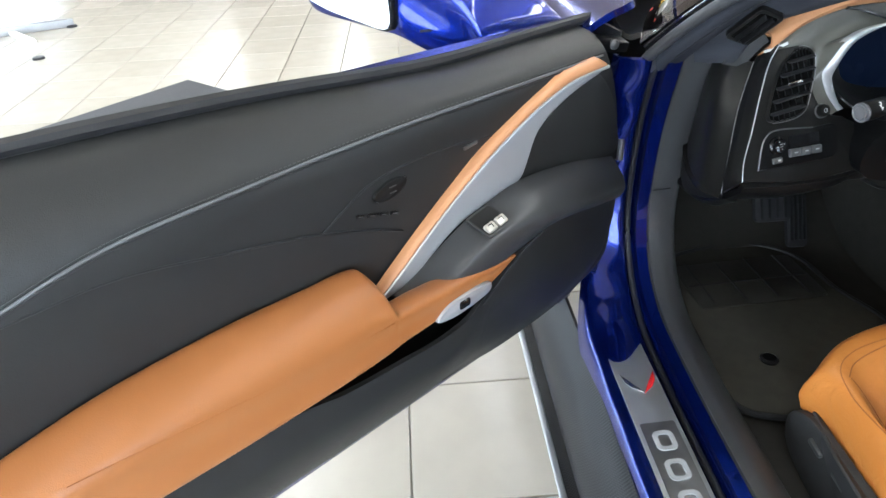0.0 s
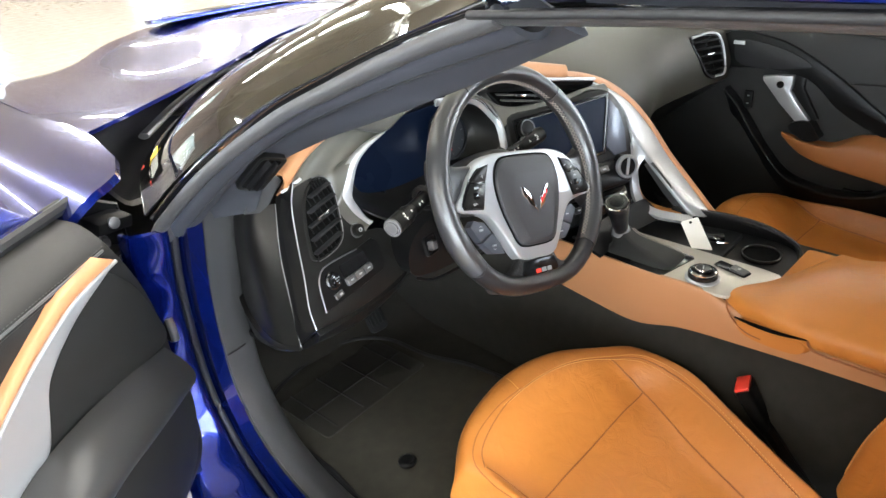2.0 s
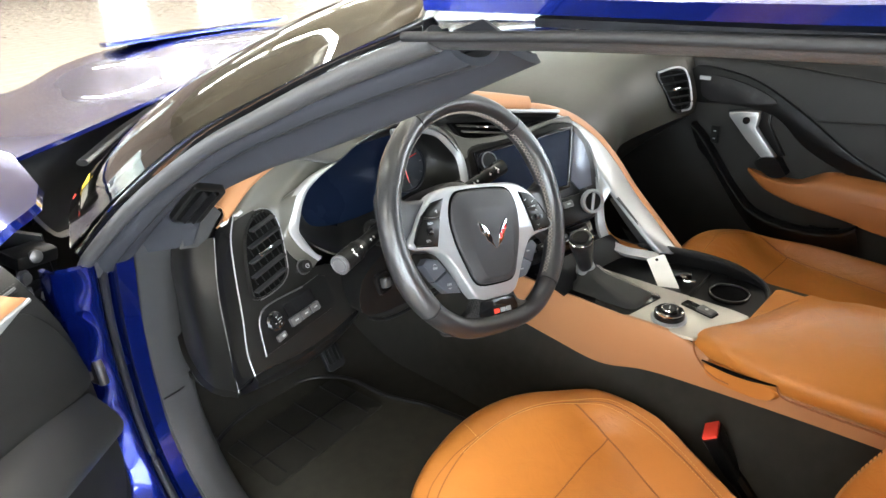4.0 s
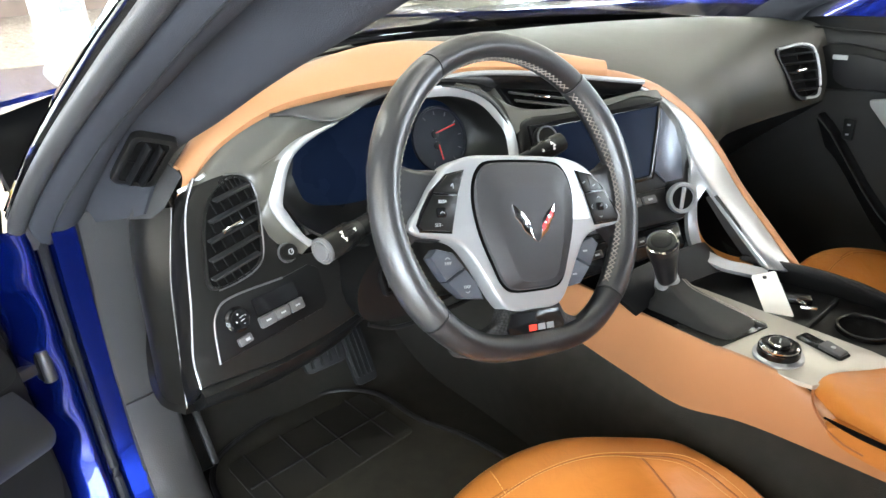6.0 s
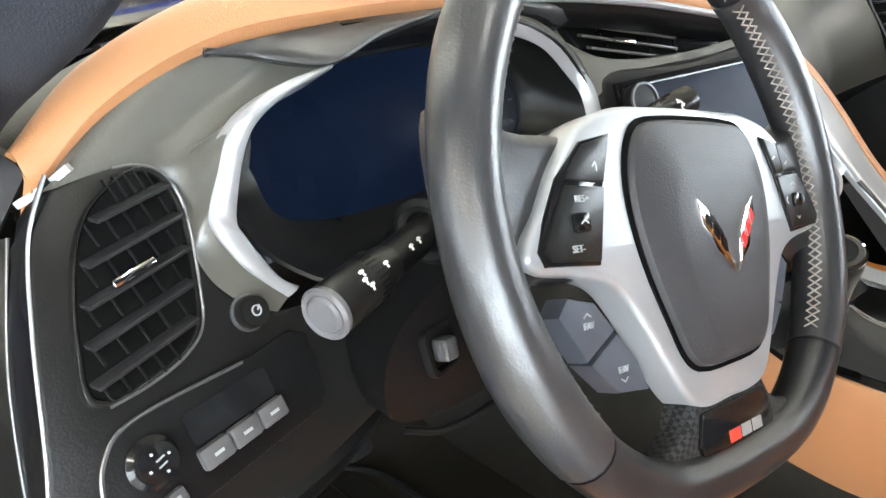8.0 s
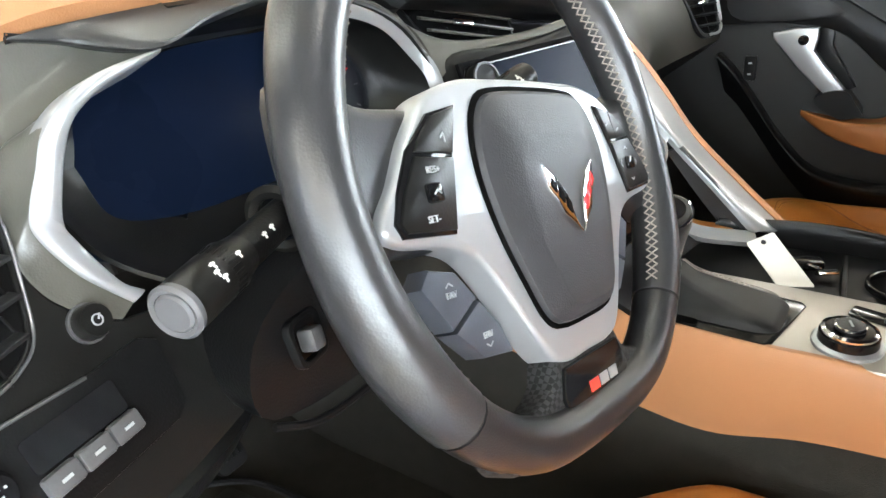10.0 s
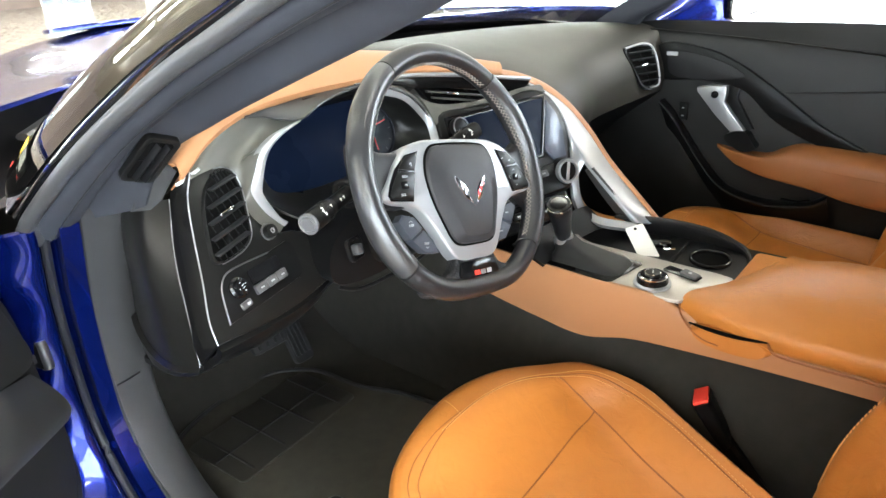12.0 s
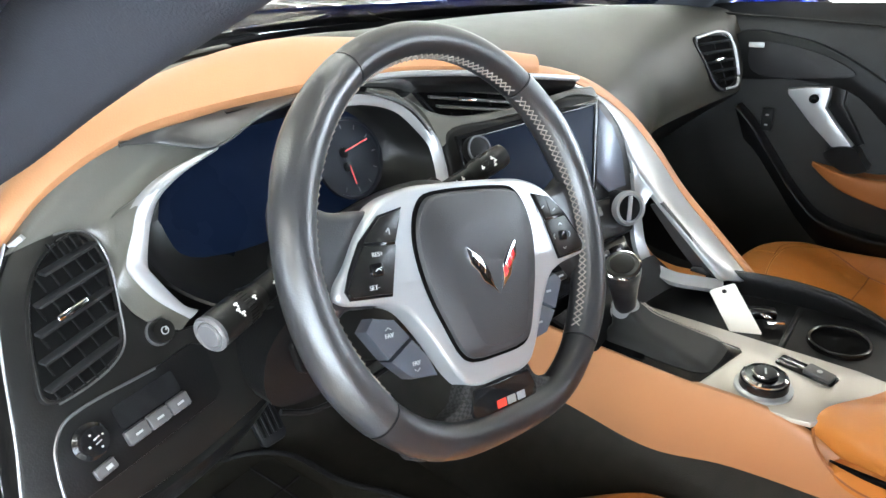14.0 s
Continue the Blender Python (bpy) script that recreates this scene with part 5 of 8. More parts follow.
def rim_fat(a):
    """The grip swells where the thumbs rest."""
    side = math.degrees(a) % 180 - 90
    return 1 + 0.10 * math.exp(-((side - math.copysign(62, side)) / 16) ** 2)


def rim_section(a0, a1, n, rad):
    rows = []
    for i in range(n):
        a = a0 + (a1 - a0) * i / (n - 1)
        x, y = rim_point(a)
        (xa, ya), (xb, yb) = rim_point(a - 0.02), rim_point(a + 0.02)
        e = Vector((yb - ya, xa - xb, 0)).normalized()
        rows.append([WM @ (Vector((x, y, 0)) + rad * rim_fat(a) * (math.cos(t) * e + math.sin(t) * Vector((0, 0, 1)) * 1.08)) for t in [2 * math.pi * j / 18 for j in range(18)]])
    return grid(rows, True, False, True)


A = radians
part("rim_top", rim_section(A(54.4), A(125.6), 40, 0.0148), BLACK_LEATHER, wheel, "smooth black leather upper rim")
part("rim_side", rim_section(A(-42.6), A(53.6), 44, 0.0152), RIM_GREY, wheel, "grey-black leather grip lightened for its sheen")
part("rim_side", rim_section(A(126.4), A(222.6), 44, 0.0152), RIM_GREY, wheel, "grey-black leather grip lightened for its sheen")
part("rim_bottom", rim_section(A(223.4), A(316.6), 60, 0.0148), BLACK_LEATHER, wheel, "flat lower rim")
part("rim_core", rim_section(A(-43.5), A(316.5), 120, 0.0138), RUBBER, wheel)
# cross stitching round the inside of the rim
st = []
for a0, a1, n in ((-40, 52, 40), (56, 124, 30), (128, 220, 40)):
    for i in range(n):
        for k in (-1, 1):
            a = A(a0 + (a1 - a0) * (i + 0.5) / n)
            da = A((a1 - a0) / n * 0.5)
            p = []
            for s in (-1, 1):
                x, y = rim_point(a + k * s * da)
                e = Vector((math.cos(a), math.sin(a), 0))
                thick = 0.0157 * rim_fat(a + k * s * da)
                p.append(WM @ (Vector((x, y, 0)) - e * thick * math.cos(A(13 + 13 * s)) + Vector((0, 0, 1.08 * thick * math.sin(A(13 + 13 * s))))))
            st.append(tube(p, 0.00062, 2, 5))
part("stitching", joined(st), THREAD, wheel, "grey cross stitching inside the rim")
# leather bridges between rim and spokes
for s in (-1, 1):
    o = smooth_outline([(s * x, y) for x, y in ((0.168, 0.05), (0.135, 0.036), (0.09, 0.03), (0.08, -0.01), (0.1, -0.036), (0.135, -0.036), (0.158, -0.055), (0.172, -0.01))][::s], 44)
    part("spoke_back", slab(o, 0.021, WM @ pose(0, 0, -0.02), 0.008, segs=4), BLACK_LEATHER, wheel, "black leather behind the spoke")
# silver spoke frame: one plate with hooked arms
half_frame = [(0.0, 0.049), (0.036, 0.0485), (0.066, 0.047), (0.095, 0.038), (0.118, 0.018), (0.134, -0.004), (0.1455, -0.017), (0.1475, -0.025), (0.140, -0.0305), (0.106, -0.0365), (0.088, -0.044), (0.073, -0.062), (0.059, -0.085), (0.047, -0.104), (0.038, -0.113), (0.025, -0.117)]
part("spoke_frame", slab(smooth_outline([(x * 1.04, y) for x, y in half_frame] + [(0.0, -0.117)] + [(-x, y) for x, y in half_frame[:0:-1]], 150), 0.020, WM @ pose(0, 0, -0.0125), 0.0045, segs=4), SILVER, wheel, "satin silver spoke frame")
hub_half = [(0, 0.0415), (0.03, 0.041), (0.052, 0.038), (0.0625, 0.028), (0.0685, 0.012), (0.0695, -0.007), (0.064, -0.036), (0.052, -0.067), (0.043, -0.086), (0.033, -0.094), (0, -0.0965)]
hub_out = smooth_outline(hub_half + [(-x, y) for x, y in hub_half[-2:0:-1]], 64)


def hub_ring(kx, ky, z, dy=0.0):
    return [WM @ Vector((x * kx, (y + 0.03) * ky - 0.03 + dy, z)) for x, y in hub_out]


part("airbag_cover", grid([hub_ring(0.985, 0.985, -0.004), hub_ring(0.985, 0.985, 0.0095), hub_ring(0.965, 0.97, 0.0122), hub_ring(0.93, 0.94, 0.0135), hub_ring(0.66, 0.74, 0.0192, -0.008), hub_ring(0.6, 0.68, 0.0198, -0.008), hub_ring(0.3, 0.34, 0.0205, -0.008), hub_ring(0.02, 0.02, 0.0205, -0.008)], True, False, True), HUB, wheel, "black padded airbag cover", 12)
part("hub_gap", slab([(x * 1.03, (y + 0.03) * 1.025 - 0.03) for x, y in hub_out], 0.003, WM @ pose(0, 0, 0.0058)), VOID, wheel)
# winged badge as plain shapes
for s, material in ((-1, GLOSS_BLACK), (1, RED_METAL)):
    wing = [(0, -0.027), (s * 0.005, -0.019), (s * 0.009, -0.003), (s * 0.016, 0.006), (s * 0.03, 0.016), (s * 0.028, 0.002), (s * 0.021, -0.005), (s * 0.017, -0.013), (s * 0.007, -0.02)]
    b_ = part("badge_wing", slab(wing[::s], 0.003, WM @ pose(0, -0.0215, 0.0195), 0.0008), CHROME, wheel, "bright winged badge")
    for k in range(3):
        o = [(s * (0.0085 + 0.006 * k), -0.008 + 0.006 * k), (s * (0.012 + 0.006 * k), -0.004 + 0.006 * k), (s * (0.0135 + 0.006 * k), -0.01 + 0.0065 * k), (s * (0.0095 + 0.006 * k), -0.014 + 0.0065 * k)]
        part("enamel", slab(o[::-s], 0.0006, WM @ pose(0, -0.0215, 0.0226)), material, b_)
part("caution_mark", box(0.014, 0.002, 0.0004, WM @ pose(0, -0.082, 0.0168, 8)), BUTTON, wheel)


def chevron(m, w, up):
    """A small arrowhead of two strokes."""
    return joined([box(w, w * 0.2, 0.0004, m @ pose(k * w * 0.42, 0, 0, 0, 0, -k * up * 35)) for k in (-1, 1)])


def pod(s):
    f = lambda pts: [(s * x * (1.04 if s > 0 else 1), y) for x, y in pts][::s]
    rim_ = f([(0.077, 0.0325), (0.101, 0.028), (0.121, 0.011), (0.1345, -0.009), (0.1405, -0.0215), (0.137, -0.0285), (0.1, -0.0315), (0.089, 0.006)])
    p = part("button_pod", slab(rim_, 0.003, WM @ pose(0, 0, 0.0062), 0.001), GLOSS_BLACK, wheel, "gloss black button pod on the spoke")
    top = part("button", slab(f([(0.0795, 0.031), (0.1, 0.0265), (0.114, 0.0145), (0.118, 0.0095), (0.0895, 0.0075)]), 0.0022, WM @ pose(0, 0, 0.0085), 0.0012), SATIN, p)
    low = part("button", slab(f([(0.0895, 0.0055), (0.1185, 0.0075), (0.132, -0.0105), (0.138, -0.022), (0.135, -0.0265), (0.1005, -0.0295)]), 0.0022, WM @ pose(0, 0, 0.0085), 0.0012), SATIN, p)
    part("toggle", box(0.011, 0.0095, 0.004, WM @ pose(s * 0.1125, -0.0105, 0.0115), 0.0018), GLOSS_BLACK, low, "raised centre toggle")
    if s < 0:
        part("button_mark", letters("RES+", 0.0047, WM @ pose(-0.109, 0.0003, 0.0109)), MARK, low)
        part("button_mark", letters("SET-", 0.0047, WM @ pose(-0.1165, -0.0225, 0.0109)), MARK, low)
        part("button_mark", chevron(WM @ pose(-0.1125, -0.0105, 0.0137), 0.003, 1), MARK, low)
        part("button_mark", joined([box(0.004, 0.001, 0.0004, WM @ pose(-0.096, 0.0165, 0.0109, 0, 0, 40)), box(0.001, 0.004, 0.0004, WM @ pose(-0.0945, 0.015, 0.0109))]), MARK, top)
    else:
        for dx, dy, up in ((0, 0.011, 1), (0.001, -0.012, -1)):
            part("button_mark", chevron(WM @ pose(0.1125 + dx, -0.0105 + dy, 0.0109), 0.003, up), MARK, low)
        for dx in (-0.012, 0.0125):
            part("button_mark", chevron(WM @ pose(0.1125 + dx, -0.0105, 0.0109, 0, 0, -90 * dx / abs(dx)), 0.003, 1), MARK, low)
        part("split", box(0.0008, 0.02, 0.0006, WM @ pose(0.1, 0.0175, 0.0107, 0, 0, 12)), RUBBER, top)
        for x, y in ((0.091, 0.018), (0.107, 0.0145)):
            part("button_mark", box(0.0045, 0.0012, 0.0004, WM @ pose(x, y, 0.0109, 0, 0, 25)), MARK, top)
    for pts, at, up in (([(0.1185, -0.053), (0.11, -0.0445), (0.09, -0.0495), (0.0775, -0.0655), (0.102, -0.0775)], (0.0985, -0.06), 1), ([(0.0765, -0.067), (0.0635, -0.083), (0.057, -0.1), (0.083, -0.0965), (0.101, -0.079)], (0.0775, -0.0855), -1)):
        fav = part("spoke_button", slab(f(pts), 0.014, WM @ pose(0, 0, -0.02), 0.0022), FAV, wheel, "blue-grey thumb button under the spoke")
        if s < 0:
            part("button_mark", letters("FAV", 0.0047, WM @ pose(s * at[0], at[1], -0.0056)), MARK, fav)
            part("button_mark", chevron(WM @ pose(s * at[0], at[1] + up * 0.0052, -0.0057), 0.0034, up), MARK, fav)
        else:
            part("button_mark", box(0.007, 0.002, 0.0004, WM @ pose(s * at[0], at[1], -0.0057)), MARK, fav)


pod(1)
pod(-1)
part("carbon_foot", slab(smooth_outline([(-0.036, -0.110), (0, -0.112), (0.036, -0.110), (0.048, -0.126), (0.075, -0.134), (0.105, -0.135), (0.1, -0.152), (0.05, -0.158), (-0.05, -0.158), (-0.1, -0.152), (-0.105, -0.135), (-0.075, -0.134), (-0.048, -0.126)], 90), 0.018, WM @ pose(0, 0, -0.013), 0.005, segs=3), CARBON, wheel, "carbon fibre lower spoke")
part("foot_plate", slab([(-0.034, -0.1185), (0.034, -0.1185), (0.041, -0.1345), (0.036, -0.1475), (-0.036, -0.1475), (-0.041, -0.1345)], 0.004, WM @ pose(0, 0, 0.0035), 0.0015), GLOSS_BLACK, wheel, "gloss black plate with coloured bars")
for i, (mt, w) in enumerate(((RED, 0.011), (SILVER, 0.010), (SILVER, 0.010))):
    part("plate_bar", box(w, 0.0065, 0.0008, WM @ pose(-0.007 + 0.0125 * i, -0.136, 0.0078)), mt, wheel)

# ---------------------------------------------------------------- centre stack
stack = thing("centre_stack", (-0.05, 0.2, 0.72), "centre stack with air vent, dark touch screen and rotary knobs", "centre stack")
SM = basis((-0.055, 0.158, 0.80), (1, -0.2, 0), (0, 0.40, 1))
VM = basis((-0.126, 0.243, 0.879), (1, -0.257, -0.09), (0, 0.45, 1))
part("stack_body", slab(smooth_outline([(-0.135, 0.068), (-0.02, 0.066), (0.085, 0.072), (0.13, 0.059), (0.153, 0.028), (0.162, -0.015), (0.158, -0.06), (0.144, -0.09), (0.09, -0.11), (-0.10, -0.11), (-0.14, -0.07), (-0.145, 0.03)], 80), 0.05, SM @ pose(0, 0, -0.053), 0.008, segs=3), SATIN, stack, "satin dark centre stack housing")
part("screen_frame", ring([(-0.126, 0.058), (0.120, 0.058), (0.074, -0.058), (-0.126, -0.058)], [(-0.118, 0.050), (0.110, 0.050), (0.068, -0.050), (-0.118, -0.050)], 0.006, SM @ pose(0, 0, -0.003), 0, 0.002), GLOSS_BLACK, stack, "black screen frame")
part("screen", slab([(-0.118, 0.050), (0.110, 0.050), (0.068, -0.050), (-0.118, -0.050)], 0.003, SM @ pose(0, 0, -0.002)), SCREEN, stack, "dark touch screen")
part("side_strip", slab([(0.1175, 0.046), (0.136, 0.016), (0.1405, -0.022), (0.132, -0.068), (0.098, -0.068), (0.080, -0.045)], 0.004, SM @ pose(0, 0, -0.001), 0.002), STRIP, stack, "glossy grey strip beside the screen")
part("volume_knob", turned([(0.001, 0), (0.017, 0), (0.017, 0.008), (0.0145, 0.011), (0.001, 0.0115)], SM @ pose(-0.108, 0.036, 0.003), 28), SATIN, stack, "round dark volume knob")
part("knob_ring", turned([(0.0145, 0.010), (0.0165, 0.010), (0.0165, 0.0125), (0.0145, 0.0125)], SM @ pose(-0.108, 0.036, 0.003), 28), STEEL, stack)
brow_top = [VM @ Vector((x, y, 0.004)) for x, y in ((-0.085, 0.02), (-0.055, -0.018), (-0.02, -0.032), (0.06, -0.028), (0.15, -0.016), (0.2, -0.004))]
brow_low = [SM @ Vector((x, y, -0.004)) for x, y in ((-0.145, 0.05), (-0.115, 0.066), (-0.06, 0.067), (0.02, 0.067), (0.085, 0.072), (0.128, 0.06))]
part("stack_brow", shell([brow_top, [(a * 0.5 + b * 0.5) + Vector((0, -0.006, 0.012)) for a, b in zip(brow_top, brow_low)], brow_low], 0.006, 12, 30), SHOULDER, stack, "satin olive-grey ledge over the screen")
part("vent_housing", slab(smooth_outline([(-0.11, 0.058), (0, 0.05), (0.1, 0.038), (0.17, 0.028), (0.212, 0.0), (0.16, -0.028), (0.08, -0.036), (-0.02, -0.042), (-0.055, -0.038), (-0.075, -0.01)], 64), 0.03, VM @ pose(0, 0, -0.03), 0.004), SHOULDER, stack, "satin olive-grey surround of the centre vent")
part("gauge_cheek", shell([[(-0.204, 0.216, 0.865), (-0.21, 0.224, 0.88), (-0.232, 0.234, 0.905), (-0.275, 0.239, 0.922)], [VM @ Vector((-0.07, -0.025, 0.002)), VM @ Vector((-0.085, 0.0, 0.002)), VM @ Vector((-0.10, 0.03, 0.002)), VM @ Vector((-0.115, 0.055, 0.0))]], 0.004, 10, 16), SHOULDER, stack, "satin olive-grey cheek beside the gauge")
v_o = [(-0.080, 0.048), (0.0, 0.0395), (0.085, 0.0265), (0.083, -0.0145), (0.0, -0.0235), (-0.032, -0.0225), (-0.048, 0.0)]
# Slats take the lightened satin, standing for the light they catch.
louvre("centre_air_vent", VM @ pose(0, 0, 0.001), v_o, [(x * 0.95 + 0.001, (y - 0.01) * 0.9 + 0.01) for x, y in v_o], 5, 2, "wide black slatted centre air vent under the leather band", PLASTIC, slat_turn=-8, tab_at=(0.004, -0.012), shell_mat=SHOULDER)
haz = part("hazard_panel", slab(smooth_outline([(0.09, 0.0225), (0.13, 0.019), (0.163, 0.012), (0.186, 0.0), (0.16, -0.0085), (0.09, -0.0145)], 36), 0.005, VM, 0.002), GLOSS_BLACK, stack, "gloss black hazard switch panel")
part("hazard_rim", tube([VM @ Vector((x, y, 0.004)) for x, y in ((0.092, 0.024), (0.13, 0.021), (0.165, 0.013), (0.188, 0.0), (0.16, -0.010), (0.092, -0.016))], 0.0012, 36, 6), STEEL, haz)
part("hazard_mark", box(0.006, 0.005, 0.0006, VM @ pose(0.135, 0.004, 0.0052)), RED, haz)
# lower control block with the round climate knobs
cb = thing("climate_controls", (0.0, 0.11, 0.70), "black climate control block with chrome-ringed rotary knobs", "climate control")
CB = basis((-0.05, 0.122, 0.705), (1, -0.25, 0.0), (0, 0.75, 1))
part("block", slab(rounded(0.21, 0.055, 0.012), 0.04, CB @ pose(0, 0, -0.03), 0.006), PLASTIC, cb)
for i in range(6):
    bb = part("button", box(0.024, 0.013, 0.006, CB @ pose(-0.07 + 0.028 * (i % 5), 0.012 if i < 5 else -0.012, 0.012), 0.002), BUTTON, cb)
    part("button_mark", box(0.008, 0.003, 0.0005, CB @ pose(-0.07 + 0.028 * (i % 5), 0.012 if i < 5 else -0.012, 0.0153)), MARK, bb)
CB2 = basis((-0.06, 0.098, 0.66), (1, -0.2, 0.0), (0, 0.6, 1))
part("lower_block", slab(rounded(0.20, 0.045, 0.01), 0.04, CB2 @ pose(0, 0, -0.036), 0.005), GLOSS_BLACK, cb, "gloss black lower button row")
for i in range(6):
    bb = part("button", box(0.022, 0.012, 0.005, CB2 @ pose(-0.07 + 0.028 * i, 0.006, 0.006), 0.002), SATIN, cb)
    part("button_mark", box(0.008, 0.0025, 0.0005, CB2 @ pose(-0.07 + 0.028 * i, 0.006, 0.0088)), MARK, bb)
kk = basis((0.040, 0.090, 0.717), (0.88, -0.47, 0.0), (0, 0.3, 1))
kn = part("temperature_knob", turned([(0.001, -0.045), (0.021, -0.045), (0.0235, -0.03), (0.0235, 0.004), (0.022, 0.008), (0.001, 0.009)], kk, 36), PLASTIC, cb, "round dark knob with a chrome ring")
part("chrome_ring", turned([(0.0175, 0.008), (0.0235, 0.002), (0.0245, 0.006), (0.0225, 0.013), (0.0185, 0.013)], kk, 36), SILVER, kn, "silver ring of the knob")
part("knob_bar", box(0.006, 0.034, 0.004, kk @ pose(0, 0, 0.010, 0, 0, -12), 0.0015), SILVER, kn)
part("stack_shelf", shell([[(-0.16, 0.075, 0.645), (-0.05, 0.07, 0.645), (0.05, 0.06, 0.645), (0.075, 0.06, 0.64)], [(-0.13, 0.03, 0.602), (-0.05, 0.04, 0.602), (0.05, 0.03, 0.602), (0.09, 0.02, 0.602)]], 0.006, 8, 14), PLASTIC, cb, "black ramp down to the console")

# spear: silver blade with the tan edge that runs from the stack to the console
spear = thing("console_spear", (0.13, 0.0, 0.6), "sloping satin silver grab blade with a tan leather edge", "trim panel")
sp_out = [(-0.10, 0.222, 0.926), (-0.04, 0.205, 0.912), (0.03, 0.19, 0.893), (0.098, 0.172, 0.862), (0.15, 0.145, 0.815), (0.181, 0.113, 0.76), (0.190, 0.07, 0.70), (0.180, 0.01, 0.65), (0.160, -0.055, 0.604)]
sp_mid = [(x - 0.006 - 0.009 * min(1, i / 4), y - 0.003, z - 0.001 - 0.004 * (i < 4)) for i, (x, y, z) in enumerate(sp_out)]
sp_in = [(-0.102, 0.213, 0.914), (-0.035, 0.197, 0.901), (0.025, 0.182, 0.882), (0.072, 0.163, 0.853), (0.100, 0.139, 0.812), (0.097, 0.112, 0.762), (0.091, 0.090, 0.692)]
low_in = [(0.101, 0.066, 0.709), (0.105, 0.018, 0.660), (0.115, -0.029, 0.608)]


def blade_rows(outer, inner):
    return [[(x + 0.002, y, z - 0.001) for x, y, z in outer], [(a[0] * 0.5 + b[0] * 0.5, a[1] * 0.5 + b[1] * 0.5 - 0.002, a[2] * 0.5 + b[2] * 0.5 + 0.001) for a, b in zip(outer, inner)], inner, [(x - 0.001, y + 0.006, z - 0.004) for x, y, z in inner]]


part("leather_edge", shell([[(x + 0.010, y + 0.018, z - 0.014) for x, y, z in sp_out], [(x + 0.007, y + 0.004, z + 0.002) for x, y, z in sp_out], [((a[0] + b[0]) / 2, (a[1] + b[1]) / 2, (a[2] + b[2]) / 2 + 0.005) for a, b in zip(sp_out, sp_mid)], [(x, y, z + 0.001) for x, y, z in sp_mid]], 0.004, 12, 54), TAN_DASH, spear, "tan leather edge of the blade")
blade_in = sp_in[:6] + [(0.102, 0.080, 0.722), (0.105, 0.018, 0.660), (0.115, -0.029, 0.608)]
part("blade", shell(blade_rows(sp_mid, blade_in), 0.005, 16, 66), SILVER, spear, "broad satin silver blade")
part("blade_root", shell([[(0.097, 0.113, 0.765), (0.101, 0.092, 0.735), (0.1015, 0.08, 0.722)], [(0.09, 0.106, 0.752), (0.092, 0.094, 0.722), (0.096, 0.084, 0.712)], [(0.085, 0.10, 0.725), (0.083, 0.094, 0.70), (0.085, 0.09, 0.69)]], 0.004, 8, 10), SILVER, spear)
part("grab_side", shell([low_in, [(0.106, 0.085, 0.70), (0.116, 0.048, 0.648), (0.134, 0.018, 0.602)]], 0.005, 8, 20), TRIM_GREY, spear, "dark side face of the grab blade")
arm_path = [(0.100, 0.112, 0.745), (0.090, 0.100, 0.712), (0.080, 0.092, 0.680), (0.066, 0.076, 0.648), (0.062, 0.058, 0.628), (0.074, 0.03, 0.613), (0.098, -0.006, 0.604), (0.112, -0.028, 0.600)]
part("blade_arm", sweep(arm_path, [(-0.010, -0.004), (0.009, -0.004), (0.010, 0.003), (0.007, 0.006), (-0.008, 0.006), (-0.011, 0.003)], (1, 0.0, 0.35), 50), SILVER, spear, "slim silver lower arm of the blade")
part("arm_lining", shell([[(x + 0.010, y, z + 0.001) for x, y, z in arm_path[2:7]], [(x + 0.034, y + 0.012, z + 0.002) for x, y, z in arm_path[2:7]]], 0.004, 8, 30), TAN, spear, "tan lining inside the opening")

# ---------------------------------------------------------------- console
con = thing("centre_console", (0.02, -0.1, 0.5), "centre console with tan leather sides, silver plate and padded lid", "centre console")
side = [
    [(-0.122, 0.20, 0.602), (-0.121, 0.08, 0.597), (-0.121, -0.06, 0.594), (-0.117, -0.17, 0.592), (-0.112, -0.26, 0.563), (-0.112, -0.45, 0.575), (-0.112, -0.8, 0.585)],
    [(-0.126, 0.20, 0.56), (-0.125, 0.08, 0.55), (-0.126, -0.06, 0.545), (-0.122, -0.19, 0.55), (-0.12, -0.26, 0.55), (-0.12, -0.45, 0.56), (-0.12, -0.8, 0.57)],
    [(-0.116, 0.20, 0.505), (-0.116, 0.06, 0.485), (-0.118, -0.04, 0.478), (-0.118, -0.13, 0.502), (-0.118, -0.25, 0.515), (-0.12, -0.45, 0.53), (-0.12, -0.8, 0.54)],
]
side = [[(x + 0.006, y, z + 0.0025) for x, y, z in side[0]], [(x, y, z + 0.002) for x, y, z in side[0]]] + side[1:]
part("leather_side", shell(side, 0.008, 14, 40), TAN_DASH, con, "tan leather console side")
PM = basis((0, 0, 0.597), (1, 0, 0.02), (0, 1, 0))
part("plate", slab([(-0.118, 0.08), (-0.118, -0.15), (-0.116, -0.185), (-0.112, -0.203), (-0.07, -0.228), (-0.03, -0.251), (-0.008, -0.256), (0.004, -0.246), (0.008, -0.22), (0.008, 0.08)][::-1], 0.006, PM @ pose(0, 0, -0.005), 0.002), SILVER_WARM, con, "warm silver console plate")
part("console_deck", box(0.275, 0.68, 0.03, pose(0.032, 0.03, 0.568), 0.006), PLASTIC, con, "black console deck")
